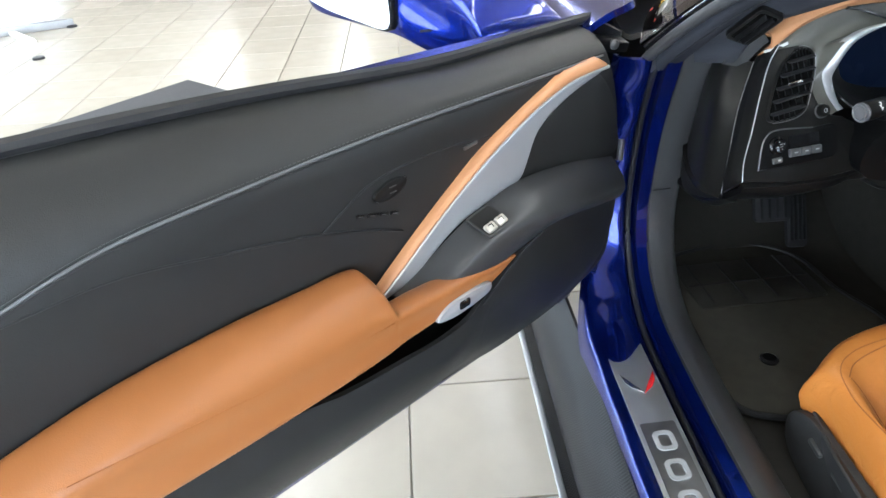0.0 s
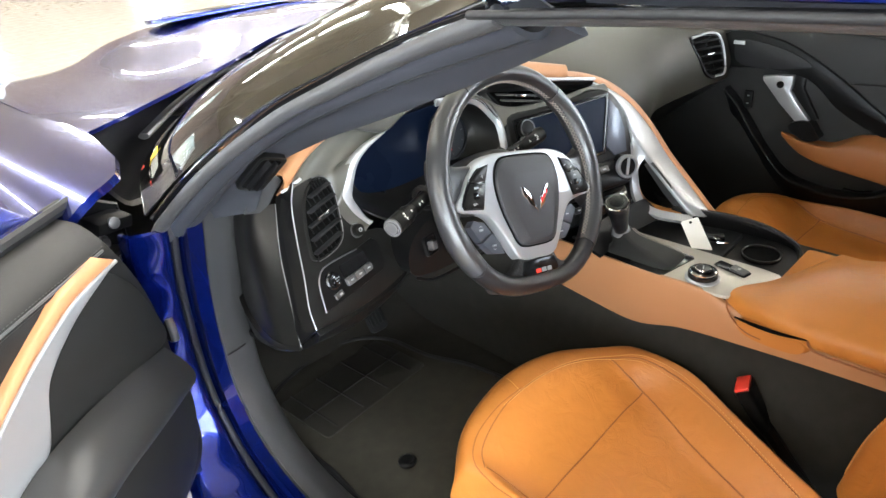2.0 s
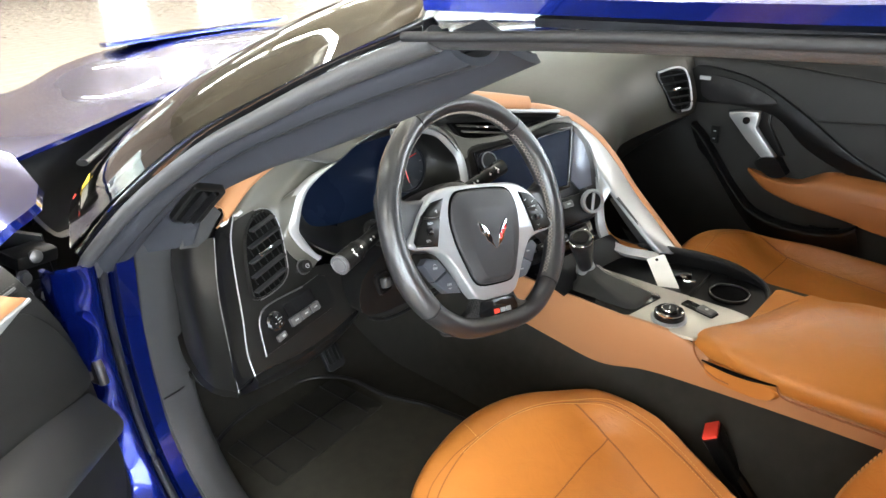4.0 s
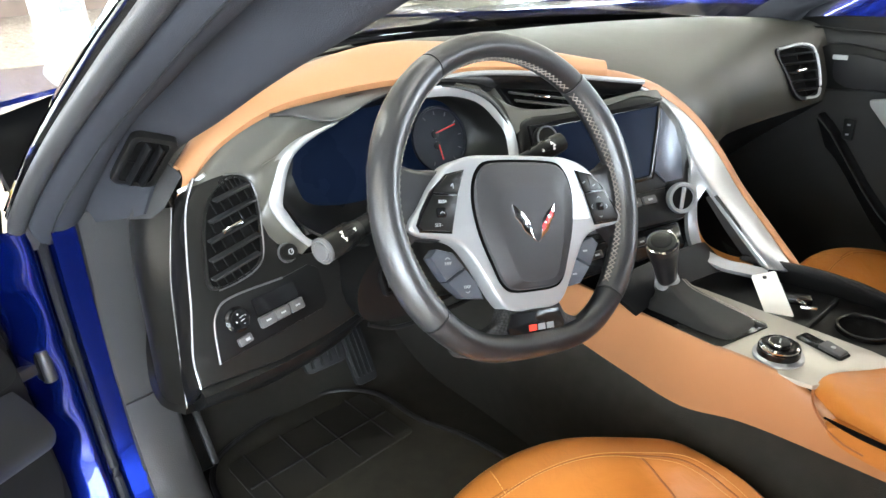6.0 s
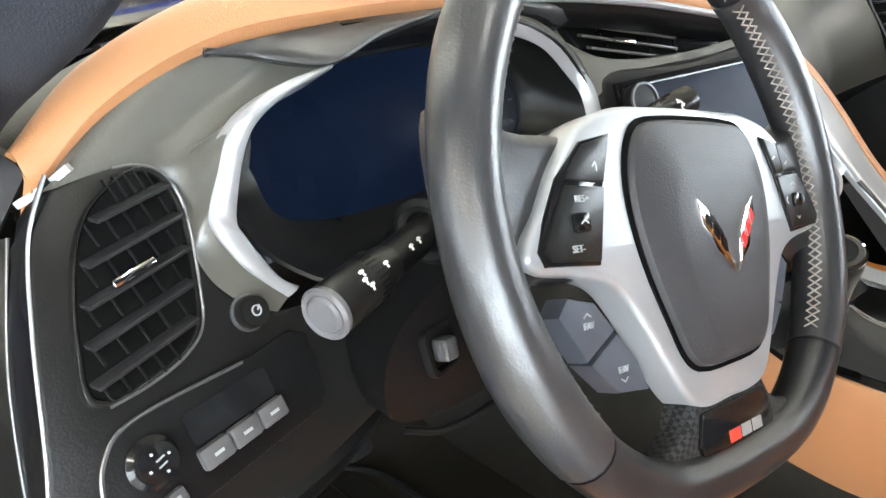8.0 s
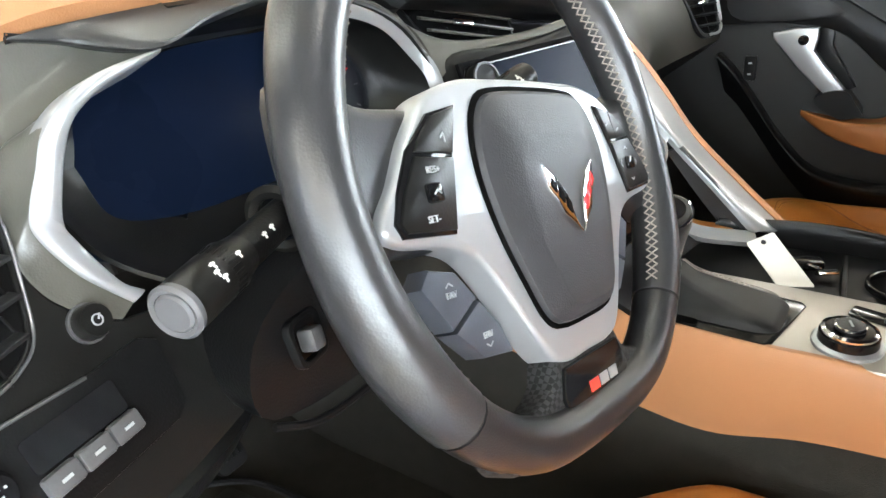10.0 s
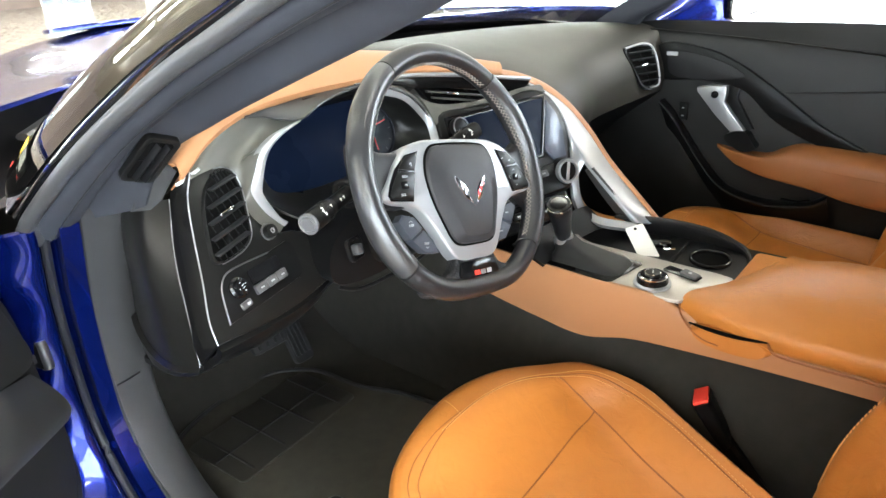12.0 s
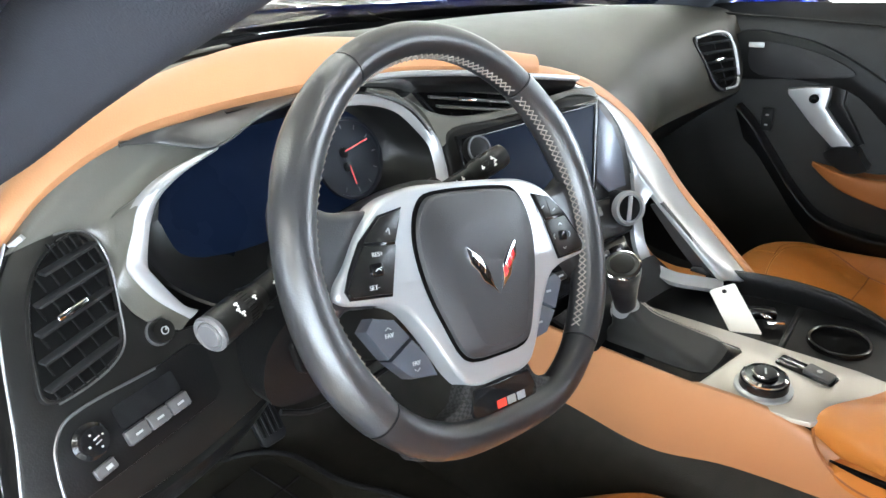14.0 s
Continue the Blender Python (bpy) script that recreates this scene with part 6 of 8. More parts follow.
part("gaiter_frame", slab([(-0.118, 0.052), (-0.118, -0.082), (-0.112, -0.088), (-0.03, -0.105), (-0.024, -0.1), (-0.014, 0.034), (-0.02, 0.05)], 0.003, PM @ pose(0, 0, 0.0), 0.001), GLOSS_BLACK, con, "gloss black gaiter surround")
# No recess here: a black slab on the plate paints the slot's shade.
part("side_slot", slab(rounded(0.012, 0.075, 0.005), 0.002, PM @ pose(-0.110, 0.018, 0.003)), VOID, con, "black slab for slot shade beside the gaiter")
dk = PM @ pose(-0.082, -0.146, 0.001)
drv = thing("drive_mode_knob", dk.translation, "round black drive mode knob with bright rings", "knob")
part("knob_skirt", turned([(0.001, 0), (0.030, 0), (0.030, 0.003), (0.027, 0.005), (0.001, 0.005)], dk, 40), SILVER, drv)
part("knob_body", turned([(0.001, 0.005), (0.0255, 0.005), (0.025, 0.013), (0.021, 0.017), (0.001, 0.0172)], dk, 40), GLOSS_BLACK, drv)
part("knob_ring", turned([(0.0205, 0.0155), (0.0235, 0.0145), (0.0235, 0.0165), (0.0205, 0.0182)], dk, 40), CHROME, drv, "bright ring on the knob")
part("knob_cap", turned([(0.001, 0.017), (0.0125, 0.017), (0.012, 0.0215), (0.001, 0.0225)], dk, 32), PLASTIC, drv)
part("cap_ring", turned([(0.0118, 0.02), (0.0132, 0.0195), (0.0132, 0.0212), (0.0118, 0.0217)], dk, 32), CHROME, drv)
part("knob_mark", box(0.010, 0.002, 0.0008, dk @ pose(0, 0, 0.0225, 0, 0, 20)), MARK, drv)
sw_m = PM @ pose(-0.0245, -0.174, 0.001, 0, 0, -12)
part("switch_tray", slab(rounded(0.022, 0.064, 0.004), 0.0016, sw_m, 0.0006), GLOSS_BLACK, con, "black switch tray in the plate")
pk = part("parking_switch", box(0.018, 0.030, 0.007, sw_m @ pose(0, -0.014, 0.003, 4), 0.002), BUTTON, con, "small dark parking switch")
part("switch_mark", turned([(0.0018, 0), (0.003, 0), (0.003, 0.0006), (0.0018, 0.0006)], sw_m @ pose(0, -0.014, 0.0065), 16), MARK, pk)
# bin with a raised outer wall and a cup holder
bin_top = [(0.118, 0.02, 0.613), (0.133, -0.03, 0.614), (0.146, -0.09, 0.614), (0.151, -0.16, 0.608), (0.148, -0.20, 0.598), (0.135, -0.228, 0.591), (0.10, -0.245, 0.587), (0.05, -0.25, 0.586)]
part("bin_wall", shell([[(x - 0.003, y + 0.004 * (y < -0.2), 0.576) for x, y, z in bin_top], [(x - 0.002, y, z) for x, y, z in bin_top], [(x + 0.006, y - 0.004, z) for x, y, z in bin_top], [(x + 0.008, y - 0.006, 0.57) for x, y, z in bin_top]], 0.003, 12, 50), PLASTIC, con, "raised black bin wall")
part("bin_top_line", tube([(x + 0.002, y - 0.002, z + 0.001) for x, y, z in bin_top], 0.0028, 50, 8), SATIN, con)
part("bin_divider", box(0.12, 0.006, 0.016, pose(0.07, -0.13, 0.582, 0, 0, 4), 0.002), PLASTIC, con)
part("cup_holder", ring([(0.036 * math.cos(2 * math.pi * i / 36), 0.036 * math.sin(2 * math.pi * i / 36)) for i in range(36)], [(0.031 * math.cos(2 * math.pi * i / 36), 0.031 * math.sin(2 * math.pi * i / 36)) for i in range(36)], 0.01, pose(0.078, -0.185, 0.58), 0, 0.002), GLOSS_BLACK, con, "round black cup holder rim")
# Flat black disc at deck level paints the shade inside the cup.
part("cup_floor", turned([(0.001, 0), (0.031, 0), (0.031, 0.002), (0.001, 0.002)], pose(0.078, -0.185, 0.5815), 28), VOID, con)
lid = [
    [(-0.110, -0.205, 0.597), (-0.04, -0.246, 0.609), (0.05, -0.285, 0.610), (0.13, -0.305, 0.602)],
    [(-0.122, -0.25, 0.596), (-0.04, -0.29, 0.618), (0.05, -0.32, 0.618), (0.14, -0.34, 0.594)],
    [(-0.132, -0.32, 0.594), (-0.05, -0.36, 0.626), (0.06, -0.37, 0.625), (0.15, -0.38, 0.598)],
    [(-0.134, -0.45, 0.597), (-0.05, -0.47, 0.632), (0.07, -0.47, 0.63), (0.155, -0.48, 0.60)],
    [(-0.134, -0.75, 0.60), (-0.05, -0.75, 0.634), (0.07, -0.75, 0.632), (0.155, -0.75, 0.60)],
]
lid_body = []
for i, (p0, p1, p2, p3) in enumerate(lid):
    drop = 0.004 if i == 0 else 0.0
    V = lambda p, dx, dy, dz: (p[0] + dx + 0.006, p[1] + dy, p[2] + dz - drop)
    lid_body.append([V(p0, 0.002, 0, -0.032 + drop), V(p0, -0.004, 0, -0.006), V(p0, 0.010, -0.002, 0.009), V(p1, 0, 0, 0.0), V(p2, 0, 0, 0.0), V(p3, -0.01, 0, 0.006), V(p3, 0.004, 0, -0.005), V(p3, 0, 0, -0.016), V(p2, 0, 0, -0.04), V(p1, 0, 0, -0.04)])
part("padded_lid", surf(lid_body, 34, 56, True, True), TAN, con, "padded tan leather armrest lid")
part("lid_seam", tube([(-0.117, -0.206, 0.594), (-0.126, -0.214, 0.579), (-0.130, -0.232, 0.562), (-0.131, -0.252, 0.552), (-0.131, -0.275, 0.549)], 0.0016, 30, 6), TAN_SEAM, con)
part("finger_grip", surf([[(x, y, z) for y, z in ((yc - h, zc), (yc - h * 0.8, zc + 0.011), (yc + h * 0.8, zc + 0.010), (yc + h, zc), (yc + h * 0.7, zc - 0.013), (yc - h * 0.8, zc - 0.013))] for x, yc, zc, h in ((-0.112, -0.288, 0.56, 0.062), (-0.126, -0.288, 0.56, 0.060), (-0.1315, -0.288, 0.559, 0.054))], 10, 36, True, True), TAN, con, "tan finger grip under the lid")
# Black tube along the surface, drawn as the shade of the finger slot.
part("grip_slot", tube([(-0.1305, -0.228, 0.574), (-0.1335, -0.26, 0.5735), (-0.1345, -0.30, 0.5745), (-0.133, -0.342, 0.579)], 0.0042, 24, 8, squash=0.7, taper=lambda t: 0.35 + 0.65 * math.sin(math.pi * t)), VOID, con, "black tube for the finger slot shade under the lid")
part("lid_gap", tube([(-0.133, -0.342, 0.579), (-0.1345, -0.352, 0.566), (-0.1345, -0.40, 0.563), (-0.1345, -0.47, 0.565), (-0.1345, -0.7, 0.567)], 0.0017, 40, 6), TAN_SEAM, con)
part("console_core", box(0.24, 0.55, 0.06, pose(0.02, -0.52, 0.565), 0.01), TAN, con)

# gear selector
sel = thing("gear_selector", (-0.065, 0.02, 0.6), "gear selector with black leather grip, chrome collar and stitched gaiter", "gear selector")
GS = Matrix.Translation((-0.064, 0.03, 0.622)) @ Vector((-0.050, -0.016, 0.105)).to_track_quat("Z", "Y").to_matrix().to_4x4()
gaiter_bm = surf([[Vector((cx + x * w, cy + y * h, z)) for x, y in rounded(1, 1, 0.2, 4)] for cx, cy, w, h, z in ((-0.064, -0.022, 0.080, 0.138, 0.599), (-0.064, -0.02, 0.074, 0.126, 0.605), (-0.064, -0.004, 0.056, 0.085, 0.614), (-0.064, 0.02, 0.040, 0.044, 0.626), (-0.066, 0.028, 0.033, 0.033, 0.636))], 24, 44, True, True)
seams = [laid(gaiter_bm, [(-0.056 + k, 0.012, 0.628), (-0.052 + k, -0.004, 0.620), (-0.046 + k, -0.03, 0.615), (-0.040 + k, -0.06, 0.610), (-0.036 + k, -0.078, 0.606)], 60, 0.0007) for k in (0, 0.007)]
part("gaiter", gaiter_bm, DOOR_BLACK, sel, "black leather gaiter")
for line in seams:
    part("gaiter_stitch", stitches(line, 24, 0.0042, 0.0007), THREAD, sel)
part("collar", turned([(0.001, 0), (0.0165, 0), (0.0185, 0.004), (0.0175, 0.014), (0.0155, 0.024), (0.001, 0.024)], GS, 32), SILVER, sel, "chrome selector collar")
part("grip", surf([[GS @ Vector((r * math.cos(t), 1.15 * r * math.sin(t) + o, z)) for t in [2 * math.pi * j / 12 for j in range(12)]] for r, o, z in ((0.0135, 0, 0.016), (0.0145, 0, 0.03), (0.0165, 0.0, 0.055), (0.020, -0.002, 0.082), (0.021, -0.003, 0.096), (0.019, -0.004, 0.104))], 26, 40, True, True), BLACK_LEATHER, sel, "black leather grip")
part("grip_stitch", stitches([GS @ Vector((0.0142, -0.006, 0.03)), GS @ Vector((0.0165, -0.006, 0.06)), GS @ Vector((0.0203, -0.007, 0.088))], 12, 0.0035, 0.0006, (0, 0, 0)), THREAD, sel)
part("top_plate", turned([(0.001, 0), (0.0195, 0), (0.0208, 0.003), (0.0185, 0.007), (0.001, 0.0075)], GS @ pose(0, -0.004, 0.100), 32), SATIN, sel, "dark top plate with a chrome rim")
part("top_rim", turned([(0.0195, 0.0025), (0.0215, 0.0022), (0.0215, 0.0042), (0.0195, 0.005)], GS @ pose(0, -0.004, 0.100), 32), CHROME, sel)
part("top_insert", turned([(0.001, 0), (0.014, 0), (0.014, 0.0012), (0.001, 0.0016)], GS @ pose(0, -0.004, 0.1072), 28), GLOSS_BLACK, sel)

# key with paper tag leaning in the bin
tag = thing("key_tag", (0.056, -0.066, 0.58), "white paper key tag lying against the console bin", "key tag")
TG = basis((0.056, -0.0655, 0.598), (0.68, -0.68, 0.24), (0.59, 0.6, 0.53))
tb = part("card", slab(rounded(0.035, 0.079, 0.003), 0.0012, TG), PAPER, tag)
part("hole", turned([(0.001, 0), (0.003, 0), (0.003, 0.0006), (0.001, 0.0006)], TG @ pose(0.0, 0.032, 0.0012), 12), RUBBER, tb)
keyob = thing("car_key", (0.075, -0.105, 0.583), "small dark car key with a metal ring on the console", "key")
part("fob", box(0.02, 0.045, 0.012, pose(0.088, -0.085, 0.589, 0, 0, 30), 0.004), GLOSS_BLACK, keyob)
part("metal_blade", box(0.012, 0.022, 0.006, pose(0.070, -0.112, 0.592, 0, 25, 30), 0.0015), CHROME, keyob)
part("key_ring", tube([(0.082, -0.098, 0.592), (0.076, -0.092, 0.596), (0.07, -0.098, 0.596), (0.076, -0.106, 0.593)], 0.001, 20, 6, True), CHROME, keyob)

# ---------------------------------------------------------------- seats
def seat(cx, mirror):
    s = thing("sports_seat", (cx, -0.3, 0.25), "tan leather sports seat with raised bolsters and stitched seams" if not mirror else "tan leather passenger sports seat with raised bolsters", "car seat", "front seats")
    k = -1 if mirror else 1

    def P(x, y, z):
        return (cx + k * x, y, z + (0.018 if mirror else 0))
    rows = [
        [(-0.205, -0.012, 0.36), (-0.16, 0.026, 0.36), (-0.08, 0.05, 0.36), (0, 0.058, 0.36), (0.08, 0.048, 0.36), (0.15, 0.015, 0.36), (0.20, -0.035, 0.36)],
        [(-0.22, -0.004, 0.415), (-0.165, 0.036, 0.425), (-0.08, 0.06, 0.43), (0, 0.066, 0.432), (0.08, 0.052, 0.43), (0.155, 0.016, 0.42), (0.212, -0.038, 0.412)],
        [(-0.217, -0.018, 0.44), (-0.165, 0.022, 0.458), (-0.08, 0.043, 0.474), (0, 0.044, 0.478), (0.08, 0.024, 0.474), (0.152, -0.014, 0.46), (0.212, -0.062, 0.447)],
        [(-0.208, -0.058, 0.447), (-0.172, -0.026, 0.456), (-0.09, -0.006, 0.479), (0, -0.009, 0.483), (0.08, -0.026, 0.475), (0.142, -0.058, 0.46), (0.212, -0.105, 0.455)],
        [(-0.207, -0.11, 0.45), (-0.177, -0.085, 0.436), (-0.09, -0.065, 0.445), (0, -0.065, 0.446), (0.09, -0.075, 0.442), (0.147, -0.09, 0.432), (0.208, -0.145, 0.458)],
        [(-0.21, -0.19, 0.453), (-0.178, -0.137, 0.42), (-0.09, -0.13, 0.411), (0, -0.125, 0.408), (0.09, -0.12, 0.408), (0.151, -0.122, 0.411), (0.20, -0.19, 0.456)],
        [(-0.21, -0.28, 0.45), (-0.17, -0.25, 0.408), (-0.09, -0.25, 0.392), (-0.01, -0.25, 0.385), (0.055, -0.245, 0.386), (0.105, -0.238, 0.393), (0.170, -0.265, 0.444)],
        [(-0.205, -0.40, 0.445), (-0.16, -0.42, 0.395), (-0.09, -0.43, 0.38), (-0.03, -0.43, 0.374), (0.01, -0.42, 0.375), (0.05, -0.38, 0.382), (0.105, -0.43, 0.42)],
        [(-0.20, -0.54, 0.43), (-0.15, -0.56, 0.385), (-0.09, -0.57, 0.372), (-0.05, -0.57, 0.365), (-0.02, -0.56, 0.368), (0.0, -0.54, 0.375), (0.06, -0.58, 0.40)],
    ]
    cush = []
    for i, r in enumerate(rows):
        (ax, ay, az), (bx, by, bz) = r[0], r[-1]
        low = 0.35
        cush.append([P(ax - 0.004, ay - 0.004, low), P(ax - 0.012, ay, (az + low) / 2)] + [P(*c) for c in r] + [P(bx + 0.012, by, (bz + low) / 2), P(bx + 0.006, by - 0.004, low)])
    cushion_bm = surf(cush, 44, 60)
    probe = cushion_bm.copy()
    part("cushion", cushion_bm, TAN, s, "tan leather seat cushion")
    part("side_skirt", surf([[P(-0.205, -0.02, 0.30), P(-0.12, 0.025, 0.30), P(0, 0.045, 0.30), P(0.12, 0.02, 0.30), P(0.19, -0.04, 0.30), P(0.08, -0.42, 0.30), P(-0.195, -0.42, 0.30)], [P(-0.21, -0.012, 0.37), P(-0.12, 0.038, 0.37), P(0, 0.055, 0.37), P(0.12, 0.03, 0.37), P(0.2, -0.035, 0.37), P(0.09, -0.42, 0.37), P(-0.21, -0.42, 0.38)], [P(-0.19, -0.02, 0.36), P(-0.11, 0.02, 0.36), P(0, 0.03, 0.36), P(0.11, 0.01, 0.36), P(0.17, -0.04, 0.36), P(0.06, -0.42, 0.35), P(-0.17, -0.42, 0.35)]], 12, 60, True, True), SEAT_FOAM, s, "black lower edge of the seat")
    part("base", box(0.38, 0.42, 0.06, pose(cx, -0.22, 0.28), 0.01), SEAT_FOAM, s, "black seat base and runners")
    shield_m = basis((cx - 0.222, 0, 0) if k > 0 else (cx + 0.234, 0, 0), (0, -1, 0), (0, 0, 1))
    shield = part("side_shield", slab(smooth_outline([(0.42, 0.27), (0.1, 0.25), (0.01, 0.28), (0.0, 0.33), (0.04, 0.365), (0.2, 0.372), (0.42, 0.375)], 34), 0.014, shield_m, 0.005), SEAT_FOAM, s, "black seat side shield with switches")
    for y in (0.085, 0.15):
        part("seat_switch", box(0.034, 0.009, 0.009, shield_m @ pose(y, 0.34, 0.016, 0, 0, -6), 0.003), STEEL, shield, "dull steel seat switch")
    seam = [P(-0.196, -0.05, 0.45), P(-0.172, -0.024, 0.457), P(-0.09, -0.004, 0.48), P(0, -0.007, 0.484), P(0.08, -0.024, 0.476), P(0.142, -0.055, 0.463), P(0.182, -0.10, 0.458), P(0.187, -0.16, 0.455), P(0.165, -0.235, 0.443), P(0.125, -0.33, 0.425), P(0.085, -0.42, 0.41)]
    part("seam", tube(laid(probe, seam, 110, -0.0006), 0.0013, 110, 6), TAN_SEAM, s)
    part("stitching", joined([stitches(laid(probe, [(x + (cx - x) * f, y - f * 0.05, z) for x, y, z in seam[2:]], 200, 0.0004), 130, 0.0036, 0.0005) for f in (0.028, -0.028)]), THREAD_TAN, s, "pale tan twin stitching")
    outer = [P(-0.045, 0.0, 0.482), P(-0.11, 0.004, 0.473), P(-0.165, -0.004, 0.459), P(-0.198, -0.03, 0.447), P(-0.208, -0.075, 0.448), P(-0.209, -0.16, 0.452), P(-0.207, -0.30, 0.448)]
    part("seam", tube(laid(probe, outer, 70, -0.0004), 0.0010, 70, 6), TAN_SEAM, s)
    part("stitching", stitches(laid(probe, [P(-0.052, -0.004, 0.48), P(-0.045, 0.02, 0.48), P(-0.040, 0.036, 0.478)], 14, 0.0006), 9, 0.0036, 0.0006), THREAD_TAN, s)
    for line in ([P(0.142, -0.058, 0.46), P(0.151, -0.122, 0.411), P(0.105, -0.238, 0.393), P(0.05, -0.38, 0.382)], [P(-0.194, -0.052, 0.45), P(-0.178, -0.137, 0.42), P(-0.17, -0.25, 0.408), P(-0.16, -0.42, 0.395)], [P(-0.178, -0.137, 0.42), P(-0.09, -0.13, 0.411), P(0, -0.125, 0.408), P(0.09, -0.12, 0.408), P(0.150, -0.121, 0.412)]):
        part("crease", tube(laid(probe, line, 50, -0.0007), 0.0015, 50, 6), TAN_SEAM, s)
    probe.free()
    back = []
    ahead = 0.07 if mirror else 0.0
    for y0, z, w, d in ((-0.455, 0.40, 0.18, 0.01), (-0.495, 0.50, 0.205, 0.03), (-0.56, 0.62, 0.22, 0.04), (-0.66, 0.76, 0.22, 0.04), (-0.75, 0.88, 0.19, 0.03), (-0.82, 0.98, 0.13, 0.0)):
        y0 += ahead
        back.append([P(-w, y0 - 0.10, z - 0.01), P(-w - 0.01, y0 - 0.02, z), P(-w + 0.03, y0 + d, z + 0.01), P(-w * 0.55, y0 - 0.015, z), P(0, y0 - 0.03, z), P(w * 0.55, y0 - 0.015, z), P(w - 0.03, y0 + d, z + 0.01), P(w + 0.01, y0 - 0.02, z), P(w, y0 - 0.10, z - 0.01), P(0, y0 - 0.13, z - 0.02)])
    back_bm = surf(back, 36, 60, True, True)
    near_back = BVHTree.FromBMesh(back_bm)
    part("backrest", back_bm, TAN, s, "tan leather backrest with side bolsters")
    for dx in (0.0, 0.006):
        edge_line = [near_back.find_nearest(Vector(p))[0] for p in cr([P(0.155 - dx, -0.43, 0.44), P(0.175 - dx, -0.45, 0.51), P(0.19 - dx, -0.50, 0.63), P(0.19 - dx, -0.60, 0.77), P(0.165 - dx, -0.70, 0.88)], 130)]
        part("stitching", stitches([p + Vector((0, 0.0008, 0.0006)) for p in edge_line], 64, 0.0045, 0.0007), THREAD_TAN, s)
    return s


seat(DRV, False)
seat(0.42, True)

buckle = thing("seat_belt_buckle", (-0.16, -0.30, 0.38), "black seat belt buckle with a red release button", "seat belt buckle")
BK = basis((-0.15, -0.273, 0.453), (1, 0.3, 0), (-0.02, 0.5, 0.85))
part("housing", surf([[BK @ Vector((x * w, z, y * d)) for x, y in rounded(1, 1, 0.25, 3)] for w, d, z in ((0.026, 0.016, -0.09), (0.038, 0.024, -0.06), (0.044, 0.028, -0.01), (0.046, 0.03, 0.012))], 12, 24, True, True), PLASTIC, buckle)
part("release_button", box(0.04, 0.006, 0.024, BK @ pose(0, 0.014, 0), 0.002), RED, buckle, "red release button")
part("stalk", tube([BK @ Vector((0, -0.07, 0)), (-0.152, -0.36, 0.345), (-0.15, -0.43, 0.27)], 0.012, 14, 8), PLASTIC, buckle)

# ---------------------------------------------------------------- passenger door (closed)
pdoor = thing("passenger_door", (0.72, -0.2, 0.35), "closed passenger door with black trim, tan armrest and silver handle", "car door", "car doors")
PDX = 0.652


def pslab(pts, depth, x, bevel=0.003, n=0):
    """A raised shape on the closed door: outline in (y, z), growing into the cabin from x."""
    o = [(-a, b) for a, b in (smooth_outline(pts, n) if n else pts)]
    return slab(o, depth, basis((x, 0, 0), (0, -1, 0), (0.03, 0, 1)), bevel)


pan = [
    [(0.705, y, z) for y, z in ((0.5, 0.87), (0.225, 0.913), (0.0, 0.916), (-0.25, 0.917), (-0.5, 0.912), (-0.95, 0.89))],
    [(0.672, y, z) for y, z in ((0.5, 0.85), (0.215, 0.885), (0.0, 0.882), (-0.25, 0.85), (-0.5, 0.785), (-0.95, 0.75))],
    [(0.66, y, z) for y, z in ((0.5, 0.80), (0.20, 0.80), (0.0, 0.80), (-0.25, 0.77), (-0.5, 0.74), (-0.95, 0.72))],
    [(0.655, y, z) for y, z in ((0.5, 0.66), (0.19, 0.66), (0.0, 0.66), (-0.25, 0.65), (-0.5, 0.65), (-0.95, 0.65))],
    [(0.66, y, z) for y, z in ((0.5, 0.45), (0.2, 0.45), (0.0, 0.45), (-0.25, 0.45), (-0.5, 0.45), (-0.95, 0.45))],
    [(0.68, y, z) for y, z in ((0.5, 0.30), (0.25, 0.33), (0.0, 0.35), (-0.25, 0.35), (-0.5, 0.35), (-0.95, 0.35))],
]
part("inner_panel", shell(pan, 0.02, 30, 36), DOOR_BLACK, pdoor, "black door trim panel")
part("outer_skin", shell([[(0.93, y, 0.30) for y in (0.36, -0.3, -0.95)], [(0.95, y, 0.55) for y in (0.36, -0.3, -0.95)], [(0.90, y, 0.80) for y in (0.36, -0.3, -0.95)], [(0.84, y, 0.86) for y in (0.36, -0.3, -0.95)], [(0.74, y, z) for y, z in ((0.36, 0.875), (-0.3, 0.855), (-0.95, 0.77))]], 0.01, 16, 20), BLUE, pdoor, "metallic blue outer skin")
part("belt_seam", tube([(0.664, 0.21, 0.898), (0.664, -0.037, 0.883), (0.664, -0.228, 0.866), (0.664, -0.45, 0.845)], 0.0022, 30, 6), SATIN, pdoor)
part("speaker_panel", pslab([(0.18, 0.862), (0.06, 0.858), (0.0, 0.838), (-0.10, 0.782), (-0.22, 0.70), (-0.33, 0.645), (-0.25, 0.645), (-0.12, 0.70), (-0.04, 0.765), (0.06, 0.782), (0.18, 0.785)], 0.010, 0.634, 0.003, 60), PLASTIC, pdoor, "raised black sweep with speaker grille")
part("speaker_grille", pslab([(0.145, 0.845), (0.03, 0.835), (-0.04, 0.80), (0.0, 0.79), (0.14, 0.795)], 0.002, 0.622, 0.001, 30), RUBBER, pdoor, "black fabric speaker grille")
